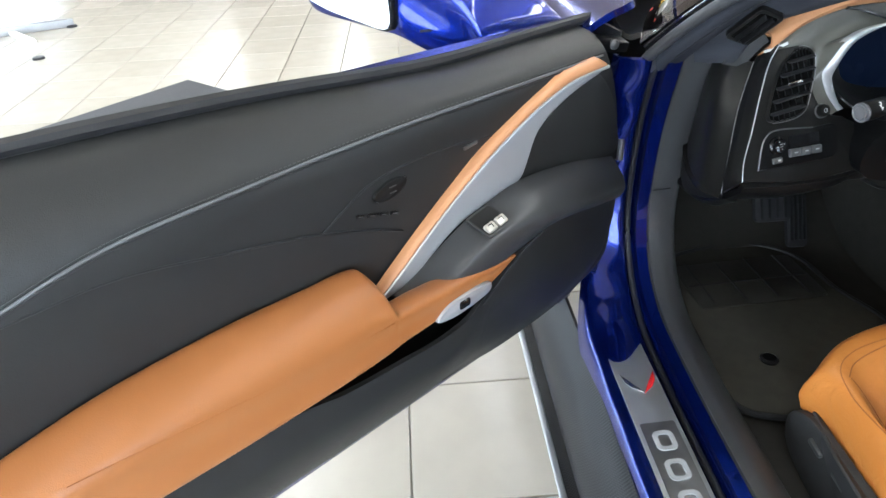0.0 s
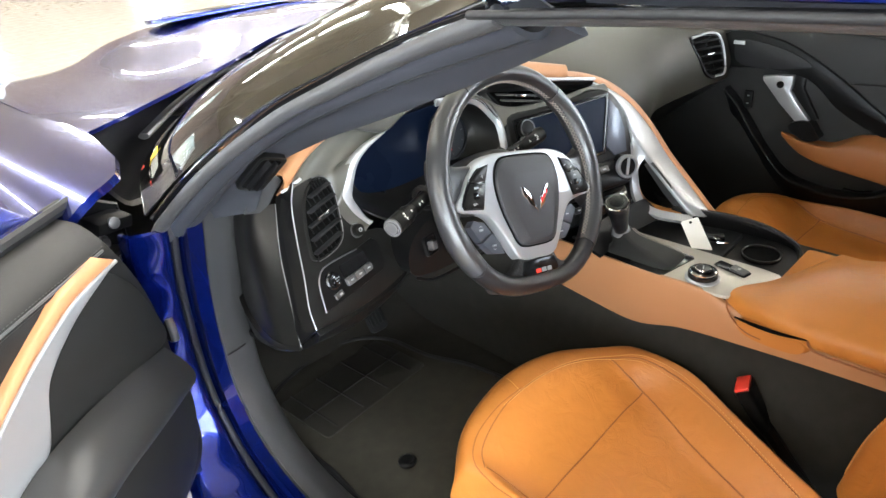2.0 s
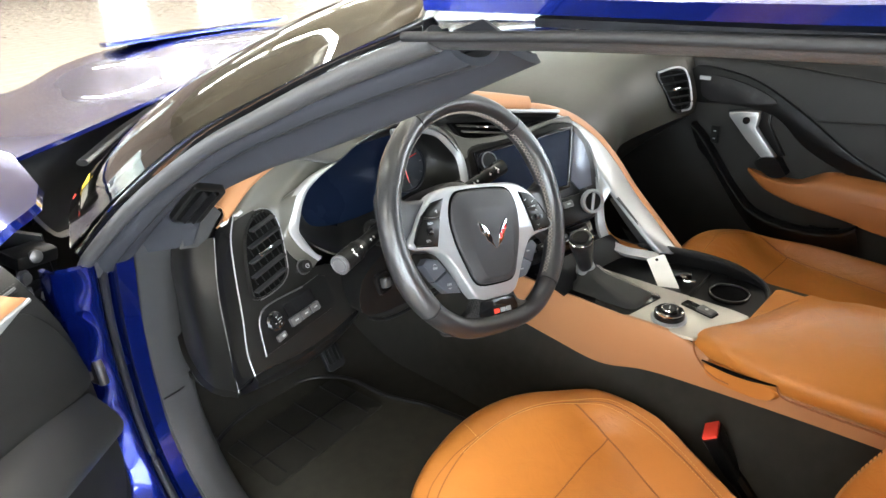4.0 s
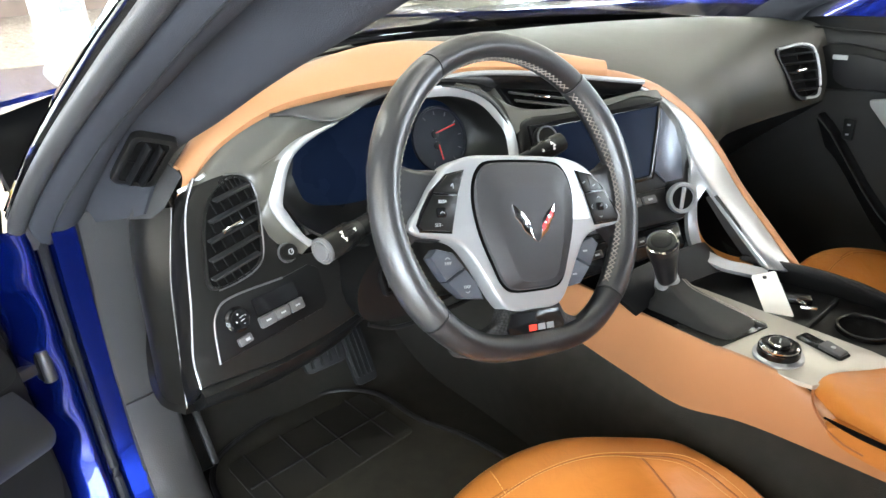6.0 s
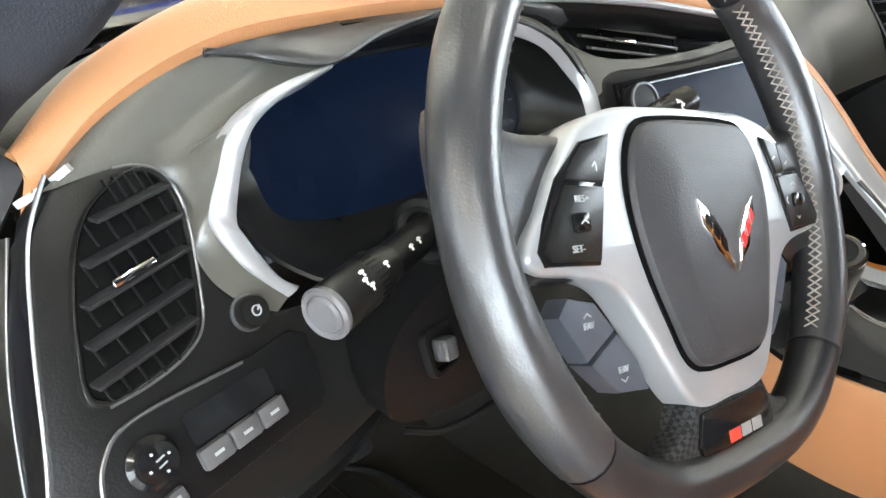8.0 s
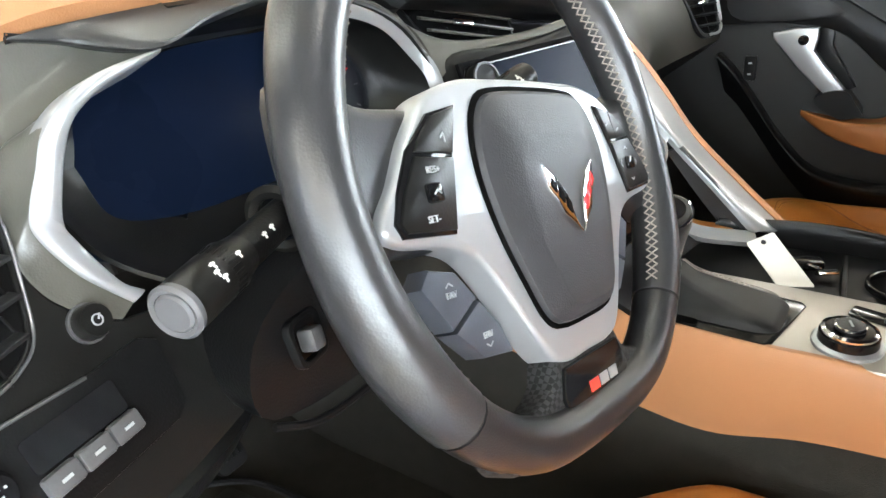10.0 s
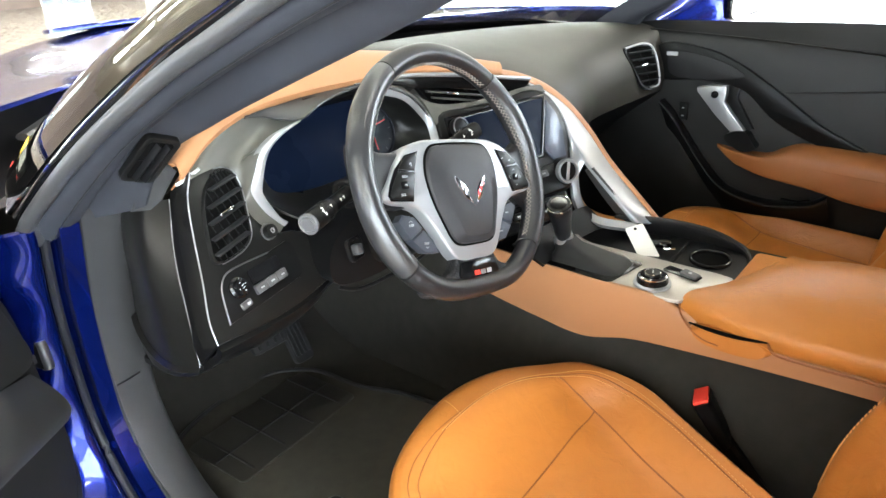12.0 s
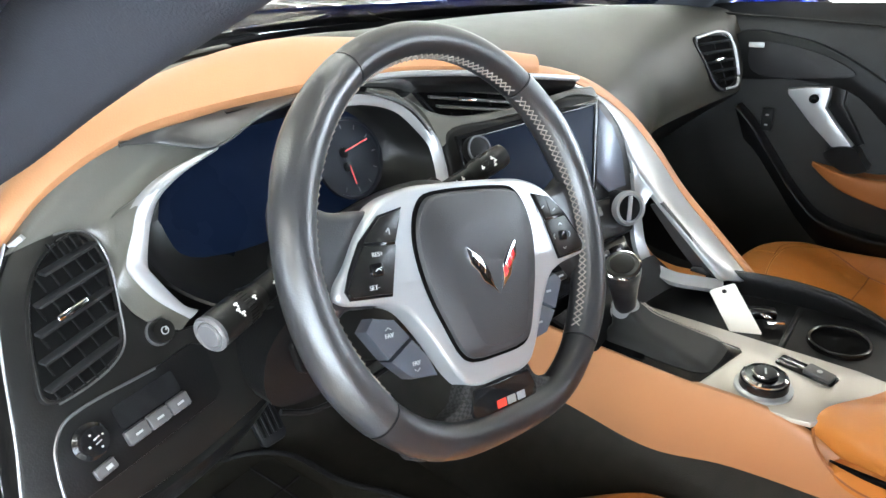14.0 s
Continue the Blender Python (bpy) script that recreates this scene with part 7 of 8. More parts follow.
part("sweep_line", tube([(0.64, -0.13, 0.768), (0.645, -0.25, 0.778), (0.648, -0.40, 0.795)], 0.002, 20, 6), RUBBER, pdoor)
part("badge", box(0.004, 0.028, 0.009, pose(0.622, 0.13, 0.847), 0.001), MARK, pdoor, "small pale badge")
pws = part("window_switch", box(0.006, 0.022, 0.045, pose(PDX - 0.004, 0.099, 0.701, 0, 0, 0), 0.002), PLASTIC, pdoor)
for dz in (-0.01, 0.01):
    part("switch_mark", box(0.001, 0.006, 0.003, pose(PDX - 0.0075, 0.099, 0.701 + dz)), MARK, pws)
arm_rows = []
for y, zt, zf, zb, d in ((0.004, 0.628, 0.626, 0.622, 0.008), (-0.03, 0.622, 0.620, 0.602, 0.028), (-0.06, 0.620, 0.618, 0.590, 0.042), (-0.118, 0.620, 0.619, 0.576, 0.052), (-0.145, 0.634, 0.619, 0.572, 0.054), (-0.18, 0.650, 0.615, 0.568, 0.055), (-0.25, 0.652, 0.610, 0.558, 0.055), (-0.30, 0.650, 0.607, 0.546, 0.055), (-0.45, 0.642, 0.600, 0.533, 0.055), (-0.7, 0.635, 0.595, 0.525, 0.05)):
    arm_rows.append([(0.66, y, zt), (0.655 - d * 0.5, y, zt), (0.653 - d * 0.92, y, (zt + zf) / 2 + 0.004), (0.652 - d, y, zf), (0.652 - d * 0.97, y, zb + 0.004), (0.652 - d * 0.85, y, zb), (0.66, y, zb - 0.004)])
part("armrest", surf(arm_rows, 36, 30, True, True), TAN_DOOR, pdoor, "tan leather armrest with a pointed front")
part("armrest_seam", tube([(0.603, -0.118, 0.6195), (0.599, -0.18, 0.615), (0.598, -0.25, 0.6105), (0.598, -0.45, 0.6005), (0.60, -0.6, 0.597)], 0.0014, 30, 6), TAN_SEAM, pdoor)
pocket_line = [(0.152, 0.725), (0.125, 0.70), (0.079, 0.641), (0.026, 0.573), (-0.03, 0.522), (-0.115, 0.502), (-0.182, 0.504), (-0.232, 0.518), (-0.262, 0.54)]
part("lower_pocket", shell([[(0.652, y, z + 0.004) for y, z in pocket_line], [(0.626, y, z + 0.005) for y, z in pocket_line], [(0.617, y, z) for y, z in pocket_line], [(0.626, y - 0.004, z - 0.02) for y, z in pocket_line], [(0.655, y - 0.01, z - 0.07) for y, z in pocket_line]], 0.006, 14, 50), PLASTIC, pdoor, "black map pocket ridge")
# Flattened black tube on the ridge in place of a slot's shade.
part("pocket_slot", tube([(0.628, -0.165, 0.520), (0.626, -0.20, 0.5205), (0.628, -0.228, 0.528)], 0.004, 14, 8, squash=0.5), VOID, pdoor)
grip_out = [(0.066, 0.767), (0.03, 0.774), (-0.006, 0.776), (-0.007, 0.756), (-0.004, 0.738), (-0.024, 0.713), (-0.062, 0.671), (-0.053, 0.664), (-0.027, 0.666), (0.016, 0.705), (0.064, 0.757)]
hnd = part("pull_handle", pslab(grip_out, 0.016, 0.625, 0.004), SILVER, pdoor, "slanted satin silver pull handle")
# Added black slab stands in for the shade at the handle's back.
part("handle_shade", pslab([(-0.008, 0.777), (-0.03, 0.772), (-0.03, 0.745), (-0.075, 0.675), (-0.064, 0.668), (-0.024, 0.711), (-0.006, 0.738)], 0.02, 0.645, 0.003), PLASTIC, hnd, "black slab for the shade behind the handle")
part("lock_button", turned([(0.001, 0), (0.0085, 0), (0.0085, 0.003), (0.001, 0.004)], basis((0.6085, 0.012, 0.759), (0, -1, 0), (0, 0, 1)), 20), GLOSS_BLACK, hnd, "round black lock button")
part("handle_base", surf([[(x, y, z) for y, z in ((-0.016, 0.654), (-0.03, 0.668), (-0.064, 0.672), (-0.082, 0.65), (-0.092, 0.634), (-0.06, 0.624))] for x in (0.66, 0.632, 0.622)], 10, 30, True, True), PLASTIC, pdoor, "black foot of the handle")
mir = thing("door_mirror", (0.85, 0.2, 0.88), "blue passenger door mirror with a glass in a black rim", "wing mirror", "wing mirrors")
part("mirror_shell", surf([[(x, y0, z0), (x, (y0 + y1) / 2, z0 - 0.004), (x, y1, z0 + 0.01), (x, y1 + 0.01, (z0 + z1) / 2), (x, y1 - 0.01, z1 - 0.012), (x, (y0 + y1) / 2, z1 + 0.003), (x, y0, z1), (x, y0, (z0 + z1) / 2)] for x, y0, y1, z0, z1 in ((0.80, 0.24, 0.34, 0.86, 0.90), (0.86, 0.18, 0.30, 0.872, 0.94), (0.91, 0.13, 0.25, 0.88, 0.985), (0.96, 0.10, 0.22, 0.888, 1.005), (1.03, 0.085, 0.20, 0.893, 1.005), (1.10, 0.07, 0.16, 0.90, 0.99), (1.12, 0.065, 0.11, 0.92, 0.97))], 30, 36, True, True), BLUE, mir)
MP = basis((1.01, 0.082, 0.948), (1, -0.28, 0), (0, 0, 1))
glass_p = smooth_outline([(-0.08, 0.046), (0.0, 0.05), (0.06, 0.046), (0.088, 0.03), (0.092, 0.0), (0.08, -0.03), (0.0, -0.046), (-0.08, -0.05), (-0.084, 0.0)], 44)
part("mirror_rim", slab([(x * 1.05, y * 1.08) for x, y in glass_p], 0.012, MP @ pose(0, 0, -0.004), 0.003), GLOSS_BLACK, mir, "black rim round the glass")
part("mirror_glass", slab(glass_p, 0.002, MP @ pose(0, 0, 0.0085)), MIRROR, mir, "mirror glass")
louvre("passenger_air_vent", basis((0.562, 0.183, 0.82), (1, -0.42, 0.0), (0.08, 0.40, 1)), smooth_outline([(-0.045, 0.05), (0.02, 0.056), (0.044, 0.045), (0.05, -0.01), (0.04, -0.05), (-0.005, -0.054), (-0.03, 0.0)], 40), smooth_outline([(-0.038, 0.044), (0.018, 0.049), (0.036, 0.04), (0.041, -0.01), (0.032, -0.044), (-0.003, -0.047), (-0.024, 0.0)], 40), 5, 1, "black slatted passenger air vent with a silver rim", PLASTIC)
part("vent_rim", tube([basis((0.562, 0.183, 0.82), (1, -0.42, 0.0), (0.08, 0.40, 1)) @ Vector((x, y, 0.006)) for x, y in ((-0.042, 0.050), (0.02, 0.055), (0.043, 0.044), (0.049, -0.01), (0.039, -0.049), (0.01, -0.053))], 0.0035, 40, 8, squash=0.8), SILVER, dash, "satin silver vent rim")

# ---------------------------------------------------------------- driver's door (open)
DM = basis((-1.1206, 0.0994, 0), (-0.773, -0.6346, 0), (0.6346, -0.773, 0))
ddoor = thing("driver_door", DM @ Vector((0.2, -0.08, 0.35)), "open driver door with black trim, tan armrest and silver spear", "car door", "car doors")


def D(s, q, z):
    return DM @ Vector((s, q, z))


def dslab(pts, depth, q, bevel=0.003, n=0):
    o = smooth_outline(pts, n) if n else pts
    return slab(o, depth, basis(D(0, q, 0), DM.to_3x3() @ Vector((-1, 0, 0)), (0, 0, 1)) @ Matrix.Diagonal((-1, 1, 1, 1)), bevel)


dp = [
    [D(s, -0.085, z) for s, z in ((-0.34, 0.892), (-0.2, 0.896), (0.0, 0.90), (0.3, 0.928), (0.6, 0.945), (1.0, 0.95))],
    [D(s, -0.05, z) for s, z in ((-0.33, 0.889), (-0.2, 0.893), (0.0, 0.898), (0.3, 0.918), (0.6, 0.925), (1.0, 0.92))],
    [D(s, 0.0, z) for s, z in ((-0.305, 0.87), (-0.2, 0.872), (0.0, 0.876), (0.3, 0.874), (0.5, 0.865), (1.0, 0.78))],
    [D(s, 0.002, z) for s, z in ((-0.35, 0.76), (-0.2, 0.78), (0.0, 0.79), (0.3, 0.79), (0.5, 0.80), (1.0, 0.72))],
    [D(s, -0.004, z) for s, z in ((-0.37, 0.60), (-0.2, 0.60), (0.0, 0.62), (0.3, 0.64), (0.5, 0.66), (1.0, 0.62))],
    [D(s, 0.0, z) for s, z in ((-0.36, 0.46), (-0.2, 0.46), (0.0, 0.48), (0.3, 0.50), (0.5, 0.50), (1.0, 0.50))],
    [D(s, -0.03, z) for s, z in ((-0.30, 0.38), (-0.2, 0.37), (0.0, 0.375), (0.3, 0.39), (0.5, 0.40), (1.0, 0.42))],
]
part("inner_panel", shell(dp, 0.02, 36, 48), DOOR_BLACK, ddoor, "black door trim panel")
part("outer_skin", shell([[D(s, -0.09, 0.93 - 0.05 * (0.3 - s) if s < 0.3 else 0.93) for s in (-0.34, 0.0, 0.5, 1.0)], [D(s, -0.125, 0.84) for s in (-0.345, 0.0, 0.5, 1.0)], [D(s, -0.17, 0.65) for s in (-0.39, 0.0, 0.5, 1.0)], [D(s, -0.16, 0.40) for s in (-0.40, 0.0, 0.5, 1.0)], [D(s, -0.05, 0.355) for s in (-0.33, 0.0, 0.5, 1.0)]], 0.012, 16, 24), BLUE, ddoor, "metallic blue outer skin")
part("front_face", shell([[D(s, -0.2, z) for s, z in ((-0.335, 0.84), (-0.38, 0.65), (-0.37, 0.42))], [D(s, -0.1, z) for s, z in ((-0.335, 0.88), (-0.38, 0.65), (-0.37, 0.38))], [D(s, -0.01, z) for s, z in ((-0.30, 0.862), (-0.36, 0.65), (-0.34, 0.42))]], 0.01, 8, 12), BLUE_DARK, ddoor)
part("window_seal", tube([D(s, -0.088, z + 0.006) for s, z in ((-0.42, 0.892), (-0.2, 0.896), (0.0, 0.90), (0.3, 0.93), (0.6, 0.947), (1.0, 0.952))], 0.009, 40, 8), RUBBER, ddoor, "black window seal")
part("window_seal", tube([D(s, -0.104, z + 0.004) for s, z in ((-0.42, 0.892), (-0.2, 0.896), (0.0, 0.90), (0.3, 0.93), (0.6, 0.947), (1.0, 0.952))], 0.007, 40, 8), RUBBER, ddoor)
belt = [D(s, 0.004, z) for s, z in ((-0.29, 0.869), (-0.1, 0.872), (0.15, 0.876), (0.35, 0.872), (0.5, 0.863), (0.6, 0.84), (0.8, 0.79))]
part("belt_piping", tube(belt, 0.0018, 60, 6), GREY_CAP, ddoor, "piped seam along the door")
part("belt_groove", tube([p + Vector((0, 0, -0.0035)) for p in belt], 0.0016, 60, 6), RUBBER, ddoor)
part("belt_stitch", stitches([p + Vector((0, 0, 0.006)) for p in belt], 200, 0.0034, 0.0004, (0.001, -0.001, 0)), TRIM_GREY, ddoor)
# spear with tan edge
tan_out = [(0.212, 0.655), (0.15, 0.702), (0.099, 0.737), (0.045, 0.772), (-0.001, 0.801), (-0.05, 0.825), (-0.095, 0.846), (-0.14, 0.863), (-0.183, 0.876), (-0.255, 0.879)]
silver_out = [(0.206, 0.648), (0.143, 0.69), (0.09, 0.727), (0.034, 0.762), (-0.013, 0.788), (-0.062, 0.811), (-0.107, 0.829), (-0.152, 0.843), (-0.198, 0.853), (-0.288, 0.856)]
tan_out = [(c + 0.6 * (a - c), d + 0.6 * (b - d)) for (a, b), (c, d) in zip(tan_out, silver_out)]
part("spear_edge", shell([[D(s, 0.002, z + 0.002) for s, z in tan_out], [D(s, 0.014, z) for s, z in tan_out], [D((a + c) / 2, 0.0185, (b + d) / 2) for (a, b), (c, d) in zip(tan_out, silver_out)], [D(s, 0.0165, z) for s, z in silver_out]], 0.004, 10, 50), TAN_DASH, ddoor, "tan leather edge of the spear")
part("spear_bevel", tube([D(s - 0.001, 0.0172, z - 0.002) for s, z in silver_out], 0.0028, 50, 8), SILVER, ddoor, "bright bevel of the spear")
silver_in = [(0.19, 0.648), (0.14, 0.656), (0.108, 0.675), (0.052, 0.704), (-0.018, 0.72), (-0.05, 0.726), (-0.081, 0.729), (-0.113, 0.79), (-0.177, 0.826), (-0.280, 0.851)]
part("spear_blade", shell([[D(s, 0.0165, z - 0.001) for s, z in silver_out], [D(a * 0.5 + c * 0.5, 0.0175, b * 0.5 + d * 0.5) for (a, b), (c, d) in zip(silver_out, silver_in)], [D(s, 0.0155, z) for s, z in silver_in], [D(s, 0.004, z - 0.002) for s, z in silver_in]], 0.004, 14, 54), SILVER, ddoor, "satin silver spear")
part("front_panel", dslab([(-0.118, 0.782), (-0.18, 0.82), (-0.268, 0.846), (-0.312, 0.81), (-0.34, 0.752), (-0.352, 0.69), (-0.25, 0.70), (-0.088, 0.722)], 0.010, 0.0, 0.004, 48), DOOR_BLACK, ddoor, "black panel in front of the spear")
pd_ = part("switch_pod", shell([
    [D(s, q, z) for s, q, z in ((0.178, 0.008, 0.648), (0.11, 0.014, 0.674), (0.05, 0.016, 0.702), (-0.015, 0.016, 0.720), (-0.08, 0.016, 0.729), (-0.2, 0.012, 0.714), (-0.345, 0.004, 0.676))],
    [D(s, q, z) for s, q, z in ((0.172, 0.030, 0.648), (0.105, 0.040, 0.671), (0.047, 0.046, 0.700), (-0.015, 0.05, 0.716), (-0.078, 0.05, 0.722), (-0.2, 0.042, 0.702), (-0.347, 0.018, 0.66))],
    [D(s, q, z) for s, q, z in ((0.165, 0.054, 0.647), (0.1, 0.062, 0.667), (0.045, 0.070, 0.695), (-0.012, 0.077, 0.707), (-0.07, 0.079, 0.707), (-0.2, 0.064, 0.682), (-0.348, 0.032, 0.640))],
    [D(s, q, z) for s, q, z in ((0.163, 0.058, 0.640), (0.098, 0.067, 0.658), (0.042, 0.076, 0.684), (-0.018, 0.083, 0.694), (-0.076, 0.085, 0.693), (-0.2, 0.069, 0.666), (-0.35, 0.036, 0.622))],
    [D(s, q, z) for s, q, z in ((0.16, 0.055, 0.62), (0.095, 0.062, 0.63), (0.035, 0.070, 0.648), (-0.03, 0.076, 0.664), (-0.088, 0.078, 0.674), (-0.2, 0.063, 0.65), (-0.35, 0.03, 0.605))],
    [D(s, q, z) for s, q, z in ((0.155, 0.03, 0.60), (0.09, 0.04, 0.612), (0.03, 0.05, 0.632), (-0.035, 0.058, 0.65), (-0.092, 0.06, 0.66), (-0.2, 0.048, 0.636), (-0.35, 0.016, 0.59))]], 0.006, 30, 50), POD_GREY, ddoor, "satin grey switch pod")
SWM = basis(D(0.016, 0.045, 0.7105), D(-1, 0, 0.17) - D(0, 0, 0), D(0.1, -1, 0.22) - D(0, 0, 0))
part("switch_well", ring(rounded(0.050, 0.050, 0.006), rounded(0.043, 0.043, 0.004), 0.003, SWM @ pose(0, 0, -0.0015), 0, 0.001), POD_GREY, pd_)
part("well_floor", slab(rounded(0.044, 0.044, 0.004), 0.0012, SWM @ pose(0, 0, -0.0004)), SATIN, pd_)
for i in (-1, 1):
    part("window_switch", box(0.0185, 0.015, 0.008, SWM @ pose(i * 0.0105, -0.0125, 0.002, 18), 0.003), SILVER_WARM, pd_, "silvery window switch")
    part("switch_mark", joined([box(0.008, 0.0016, 0.0006, SWM @ pose(i * 0.0105, -0.0105, 0.0066, 18)), box(0.0016, 0.006, 0.0006, SWM @ pose(i * 0.0105 + 0.003, -0.013, 0.0058, 18))]), RUBBER, pd_)
part("lower_panel", shell([
    [D(s, q, z) for s, q, z in ((-0.348, 0.020, 0.602), (-0.2, 0.054, 0.645), (-0.09, 0.067, 0.668), (-0.045, 0.067, 0.655), (0.0, 0.063, 0.625), (0.04, 0.06, 0.595))],
    [D(s, q, z) for s, q, z in ((-0.356, 0.012, 0.54), (-0.2, 0.045, 0.56), (-0.08, 0.058, 0.575), (-0.01, 0.06, 0.57), (0.03, 0.06, 0.56), (0.07, 0.06, 0.55))],
    [D(s, q, z) for s, q, z in ((-0.335, 0.002, 0.46), (-0.2, 0.022, 0.46), (-0.07, 0.03, 0.465), (0.0, 0.03, 0.47), (0.05, 0.03, 0.47), (0.09, 0.03, 0.47))],
    [D(s, q, z) for s, q, z in ((-0.262, -0.02, 0.392), (-0.15, -0.012, 0.392), (-0.05, -0.01, 0.395), (0.0, -0.01, 0.40), (0.06, -0.01, 0.405), (0.1, -0.01, 0.41))]], 0.008, 24, 36), DOOR_BLACK, ddoor, "black lower speaker panel")
part("panel_crease", tube([D(s, q, z) for s, q, z in ((-0.345, 0.026, 0.607), (-0.2, 0.060, 0.649), (-0.10, 0.073, 0.671), (-0.07, 0.073, 0.666), (-0.03, 0.070, 0.648), (0.01, 0.067, 0.62), (0.05, 0.064, 0.59))], 0.0024, 40, 6), RUBBER, ddoor)
part("pocket_lip", shell([[D(s, q, z) for s, q, z in ((0.03, 0.062, 0.612), (0.075, 0.066, 0.583), (0.13, 0.067, 0.575), (0.2, 0.067, 0.578), (0.3, 0.066, 0.585), (0.36, 0.064, 0.596), (0.6, 0.06, 0.60), (0.9, 0.05, 0.60))], [D(s, q, z) for s, q, z in ((0.02, 0.062, 0.585), (0.07, 0.064, 0.55), (0.13, 0.066, 0.53), (0.2, 0.066, 0.53), (0.3, 0.065, 0.53), (0.36, 0.063, 0.53), (0.6, 0.058, 0.53), (0.9, 0.048, 0.53))], [D(s, q, z) for s, q, z in ((0.03, 0.03, 0.47), (0.08, 0.03, 0.46), (0.13, 0.028, 0.45), (0.2, 0.025, 0.445), (0.3, 0.02, 0.44), (0.36, 0.018, 0.44), (0.6, 0.015, 0.44), (0.9, 0.01, 0.45))], [D(s, q, z) for s, q, z in ((0.06, -0.01, 0.405), (0.1, -0.01, 0.408), (0.14, -0.01, 0.412), (0.2, -0.01, 0.418), (0.3, -0.012, 0.428), (0.36, -0.014, 0.432), (0.6, -0.018, 0.44), (0.9, -0.02, 0.45))]], 0.008, 20, 44), DOOR_BLACK, ddoor, "black map pocket lip")
arm = []
for s, zb_, zt, zf, zl, d in ((-0.016, 0.646, 0.648, 0.647, 0.641, 0.069), (0.02, 0.648, 0.652, 0.652, 0.628, 0.072), (0.06, 0.648, 0.655, 0.656, 0.618, 0.073), (0.12, 0.650, 0.660, 0.660, 0.617, 0.074), (0.17, 0.652, 0.664, 0.664, 0.616, 0.075), (0.213, 0.656, 0.667, 0.668, 0.614, 0.076), (0.2165, 0.672, 0.676, 0.671, 0.6135, 0.0765), (0.222, 0.704, 0.702, 0.679, 0.613, 0.077), (0.235, 0.711, 0.709, 0.682, 0.612, 0.078), (0.30, 0.714, 0.713, 0.686, 0.610, 0.08), (0.42, 0.717, 0.716, 0.692, 0.608, 0.080), (0.55, 0.710, 0.710, 0.694, 0.608, 0.078), (0.65, 0.692, 0.690, 0.678, 0.604, 0.07), (0.8, 0.655, 0.66, 0.65, 0.60, 0.05)):
    arm.append([D(s, 0.0 if s > 0.22 else 0.03, zb_), D(s, max(d * 0.55, 0.045 if s < 0.22 else 0), zt + 0.002), D(s, d, zf), D(s, d * 0.985, (zf + zl) / 2), D(s, d * 0.93, zl), D(s, 0.02, zl)])
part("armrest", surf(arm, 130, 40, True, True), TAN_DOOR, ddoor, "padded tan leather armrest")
part("armrest_seam", stitches([D(0.225, 0.0795, 0.662), D(0.38, 0.0815, 0.672), D(0.505, 0.0815, 0.685), D(0.605, 0.077, 0.69)], 70, 0.0045, 0.0008), TAN_SEAM, ddoor)
cup = part("pull_cup", dslab([(0.150, 0.619), (0.135, 0.632), (0.11, 0.6375), (0.045, 0.6335), (0.046, 0.622), (0.078, 0.613), (0.125, 0.612)], 0.008, 0.070, 0.003, 36), SILVER, ddoor, "silver pull cup with a black release button")
part("release_button", box(0.020, 0.005, 0.013, DM @ pose(0.100, 0.0785, 0.626), 0.003), GLOSS_BLACK, cup)
part("lock_switch", dslab([(0.183, 0.799), (0.155, 0.812), (0.13, 0.808), (0.13, 0.799), (0.155, 0.787), (0.18, 0.79)], 0.005, 0.003, 0.002, 24), SATIN, ddoor, "oval lock switch")
for dz in (-0.004, 0.004):
    part("lock_mark", box(0.011, 0.0006, 0.0014, DM @ pose(0.154, 0.0085, 0.80 + dz)), BUTTON, ddoor)
for i in range(4):
    part("memory_button", box(0.013, 0.003, 0.005, DM @ pose(0.152 + 0.018 * i, 0.0045, 0.763 + 0.0055 * i, 0, -17), 0.001), SATIN, ddoor)
    part("memory_mark", box(0.007, 0.0006, 0.001, DM @ pose(0.152 + 0.018 * i, 0.0064, 0.7635 + 0.0055 * i, 0, -17)), BUTTON, ddoor)
part("speaker_line", tube([D(s, 0.0035, z) for s, z in ((0.262, 0.779), (0.19, 0.815), (0.15, 0.822), (0.106, 0.824), (0.04, 0.822), (-0.03, 0.813))], 0.0016, 36, 6), RUBBER, ddoor)
part("lower_line", tube([D(s, 0.003, z) for s, z in ((0.6, 0.828), (0.495, 0.829), (0.381, 0.806), (0.262, 0.778), (0.19, 0.752), (0.14, 0.73))], 0.0016, 36, 6), RUBBER, ddoor)
part("badge", box(0.026, 0.003, 0.005, DM @ pose(0.012, 0.006, 0.813, 0, 6), 0.001), STEEL, ddoor, "small pale badge")
dmir = thing("door_mirror", D(-0.15, -0.12, 0.88), "blue driver door mirror with a bright glass in a black rim", "wing mirror", "wing mirrors")
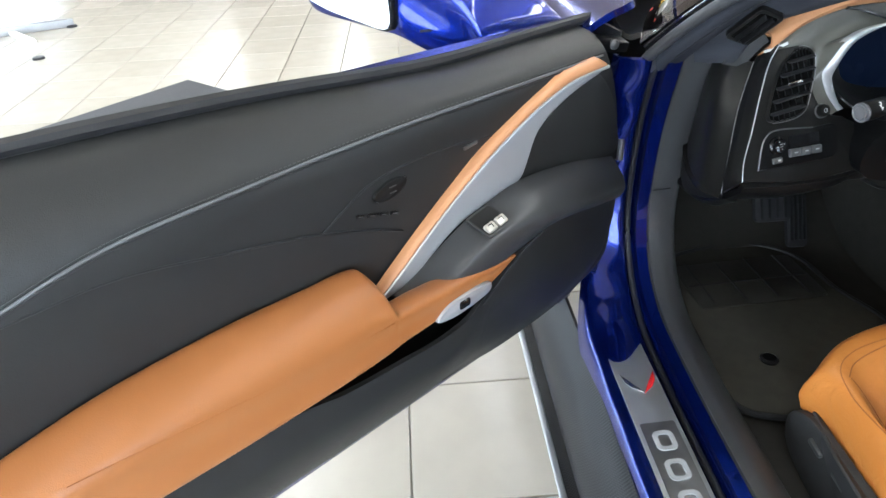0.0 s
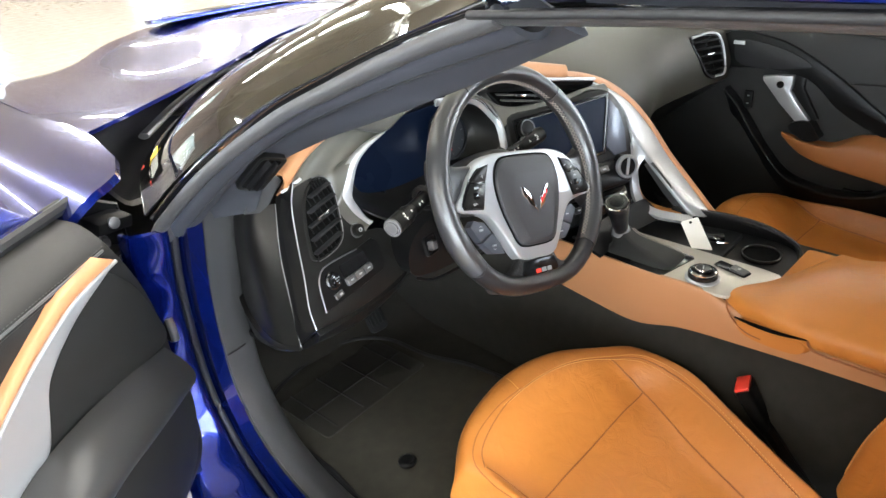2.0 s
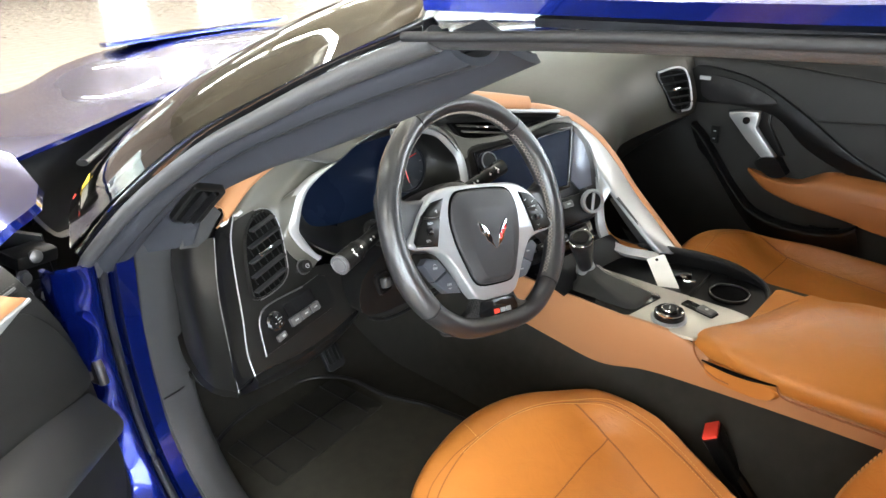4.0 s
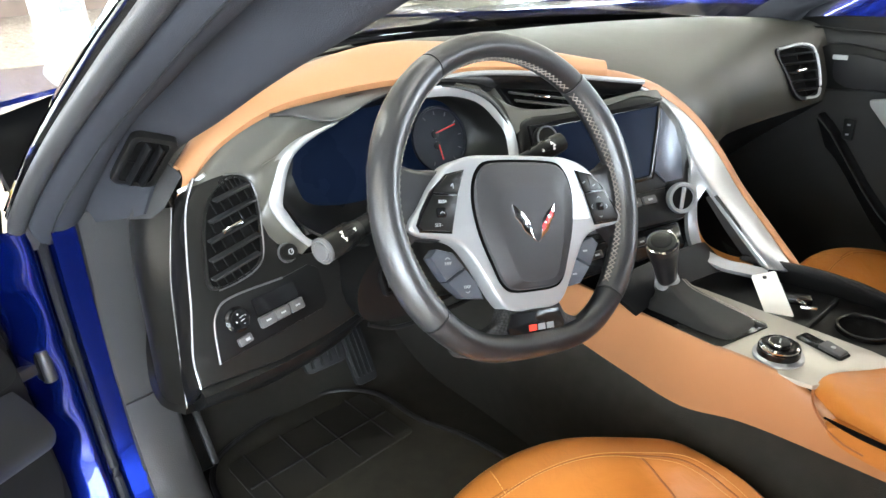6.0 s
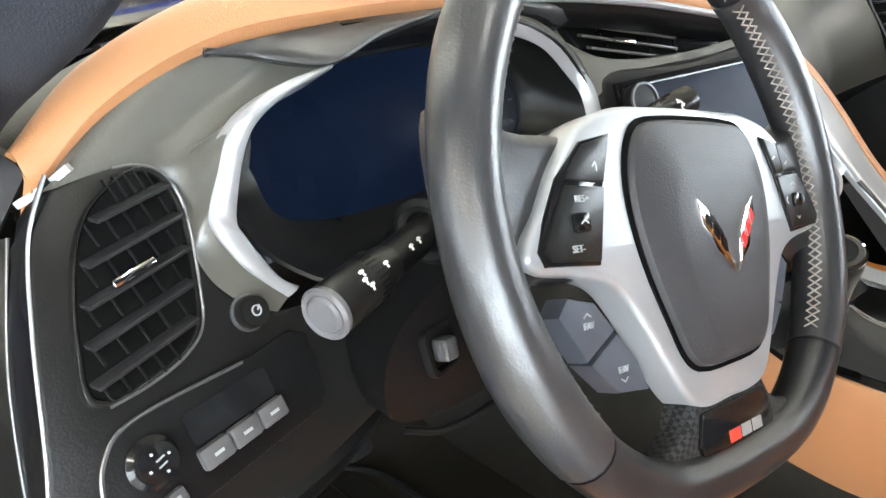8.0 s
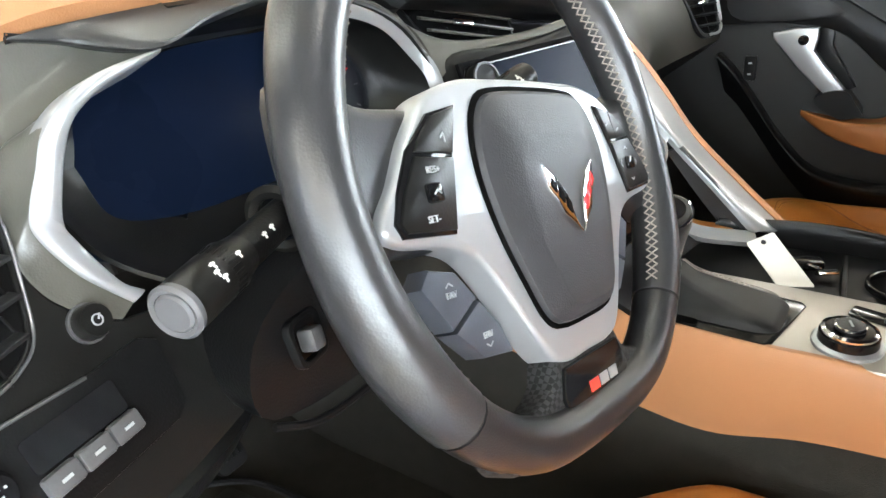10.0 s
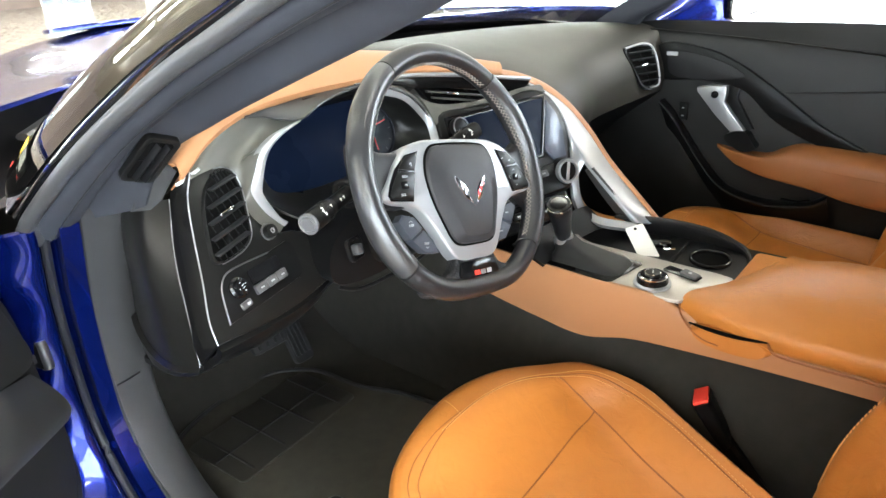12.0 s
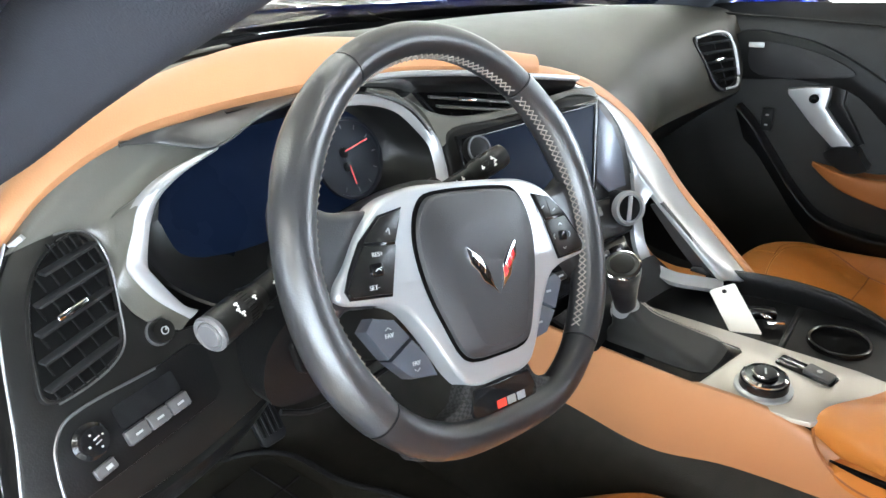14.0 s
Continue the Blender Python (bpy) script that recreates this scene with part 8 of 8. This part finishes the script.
part("mirror_shell", surf([[D(s0, q, z0), D((s0 + s1) / 2, q, z0 - 0.004), D(s1, q, z0 + 0.01), D(s1 - 0.01, q, (z0 + z1) / 2), D(s1 + 0.01, q, z1 - 0.012), D((s0 + s1) / 2, q, z1 + 0.003), D(s0, q, z1), D(s0, q, (z0 + z1) / 2)] for s0, s1, q, z0, z1 in ((0.006, -0.045, -0.378, 0.966, 1.025), (0.004, -0.10, -0.355, 0.945, 1.045), (-0.018, -0.135, -0.28, 0.93, 1.052), (-0.042, -0.15, -0.205, 0.918, 1.046), (-0.07, -0.20, -0.17, 0.895, 1.02), (-0.11, -0.28, -0.13, 0.87, 0.97), (-0.13, -0.33, -0.10, 0.858, 0.912))], 30, 36, True, True), BLUE, dmir)
MG = basis(D(-0.012, -0.283, 0.988), D(-0.045, 0.165, -0.012) - D(0, 0, 0), (0, 0, 1))
glass_out = smooth_outline([(-0.086, 0.036), (-0.04, 0.046), (0.03, 0.048), (0.078, 0.046), (0.084, 0.0), (0.084, -0.05), (0.03, -0.049), (-0.05, -0.036), (-0.084, -0.02), (-0.092, 0.01)], 44)
part("mirror_rim", slab([(x * 1.05, y * 1.08) for x, y in glass_out], 0.012, MG @ pose(0, 0, -0.004), 0.003), GLOSS_BLACK, dmir, "black rim round the glass")
part("mirror_glass", slab(glass_out, 0.002, MG @ pose(0, 0, 0.0085)), MIRROR, dmir, "mirror glass")
part("shell_seam", tube([D(s, q, z) for s, q, z in ((-0.06, -0.172, 0.925), (-0.10, -0.15, 0.925), (-0.16, -0.125, 0.93))], 0.002, 16, 6), RUBBER, dmir)

# ---------------------------------------------------------------- floor tiles, last
tx, ty = -1.258, 0.473
half = TILE_W / 2 - 0.0018
tile_bm = box(2 * half, 2 * half, 0.012, None, 0.002, 1)
tile_me = bpy.data.meshes.new("tile")
tile_bm.to_mesh(tile_me)
tile_me.materials.append(TILE)
near, far = [], []
for i in range(math.floor((X0 - tx) / TILE_W) + 1, math.floor((X1 - tx) / TILE_W)):
    for j in range(math.floor((Y0 - ty) / TILE_W) + 1, math.floor((Y1 - ty) / TILE_W)):
        x, y = tx + (i + 0.5) * TILE_W, ty + (j + 0.5) * TILE_W
        (near if -4.2 < x < 0.3 and -0.5 < y < 6.5 else far).append((x, y))
near.sort(key=lambda p: (p[0] + 1.6) ** 2 + (p[1] - 1.8) ** 2)
near, far = near[:290], far + near[290:]
for x, y in near:
    t_ = new("tile", tile_me)
    t_.location = (x, y, -0.006)
    t_.parent = floor
verts, faces = [], []
for x, y in far:
    k = len(verts)
    for z, r in ((-0.012, half), (0.0, half - 0.002)):
        verts += [(x - r, y - r, z), (x + r, y - r, z), (x + r, y + r, z), (x - r, y + r, z)]
    faces += [(k + 4, k + 5, k + 6, k + 7)] + [(k + a, k + (a + 1) % 4, k + 4 + (a + 1) % 4, k + 4 + a) for a in range(4)]
far_me = bpy.data.meshes.new("tiles")
far_me.from_pydata(verts, [], faces)
far_me.materials.append(TILE)
ft = new("tiles", far_me)
ft.parent = floor
tagged(ft, kind="stuff")
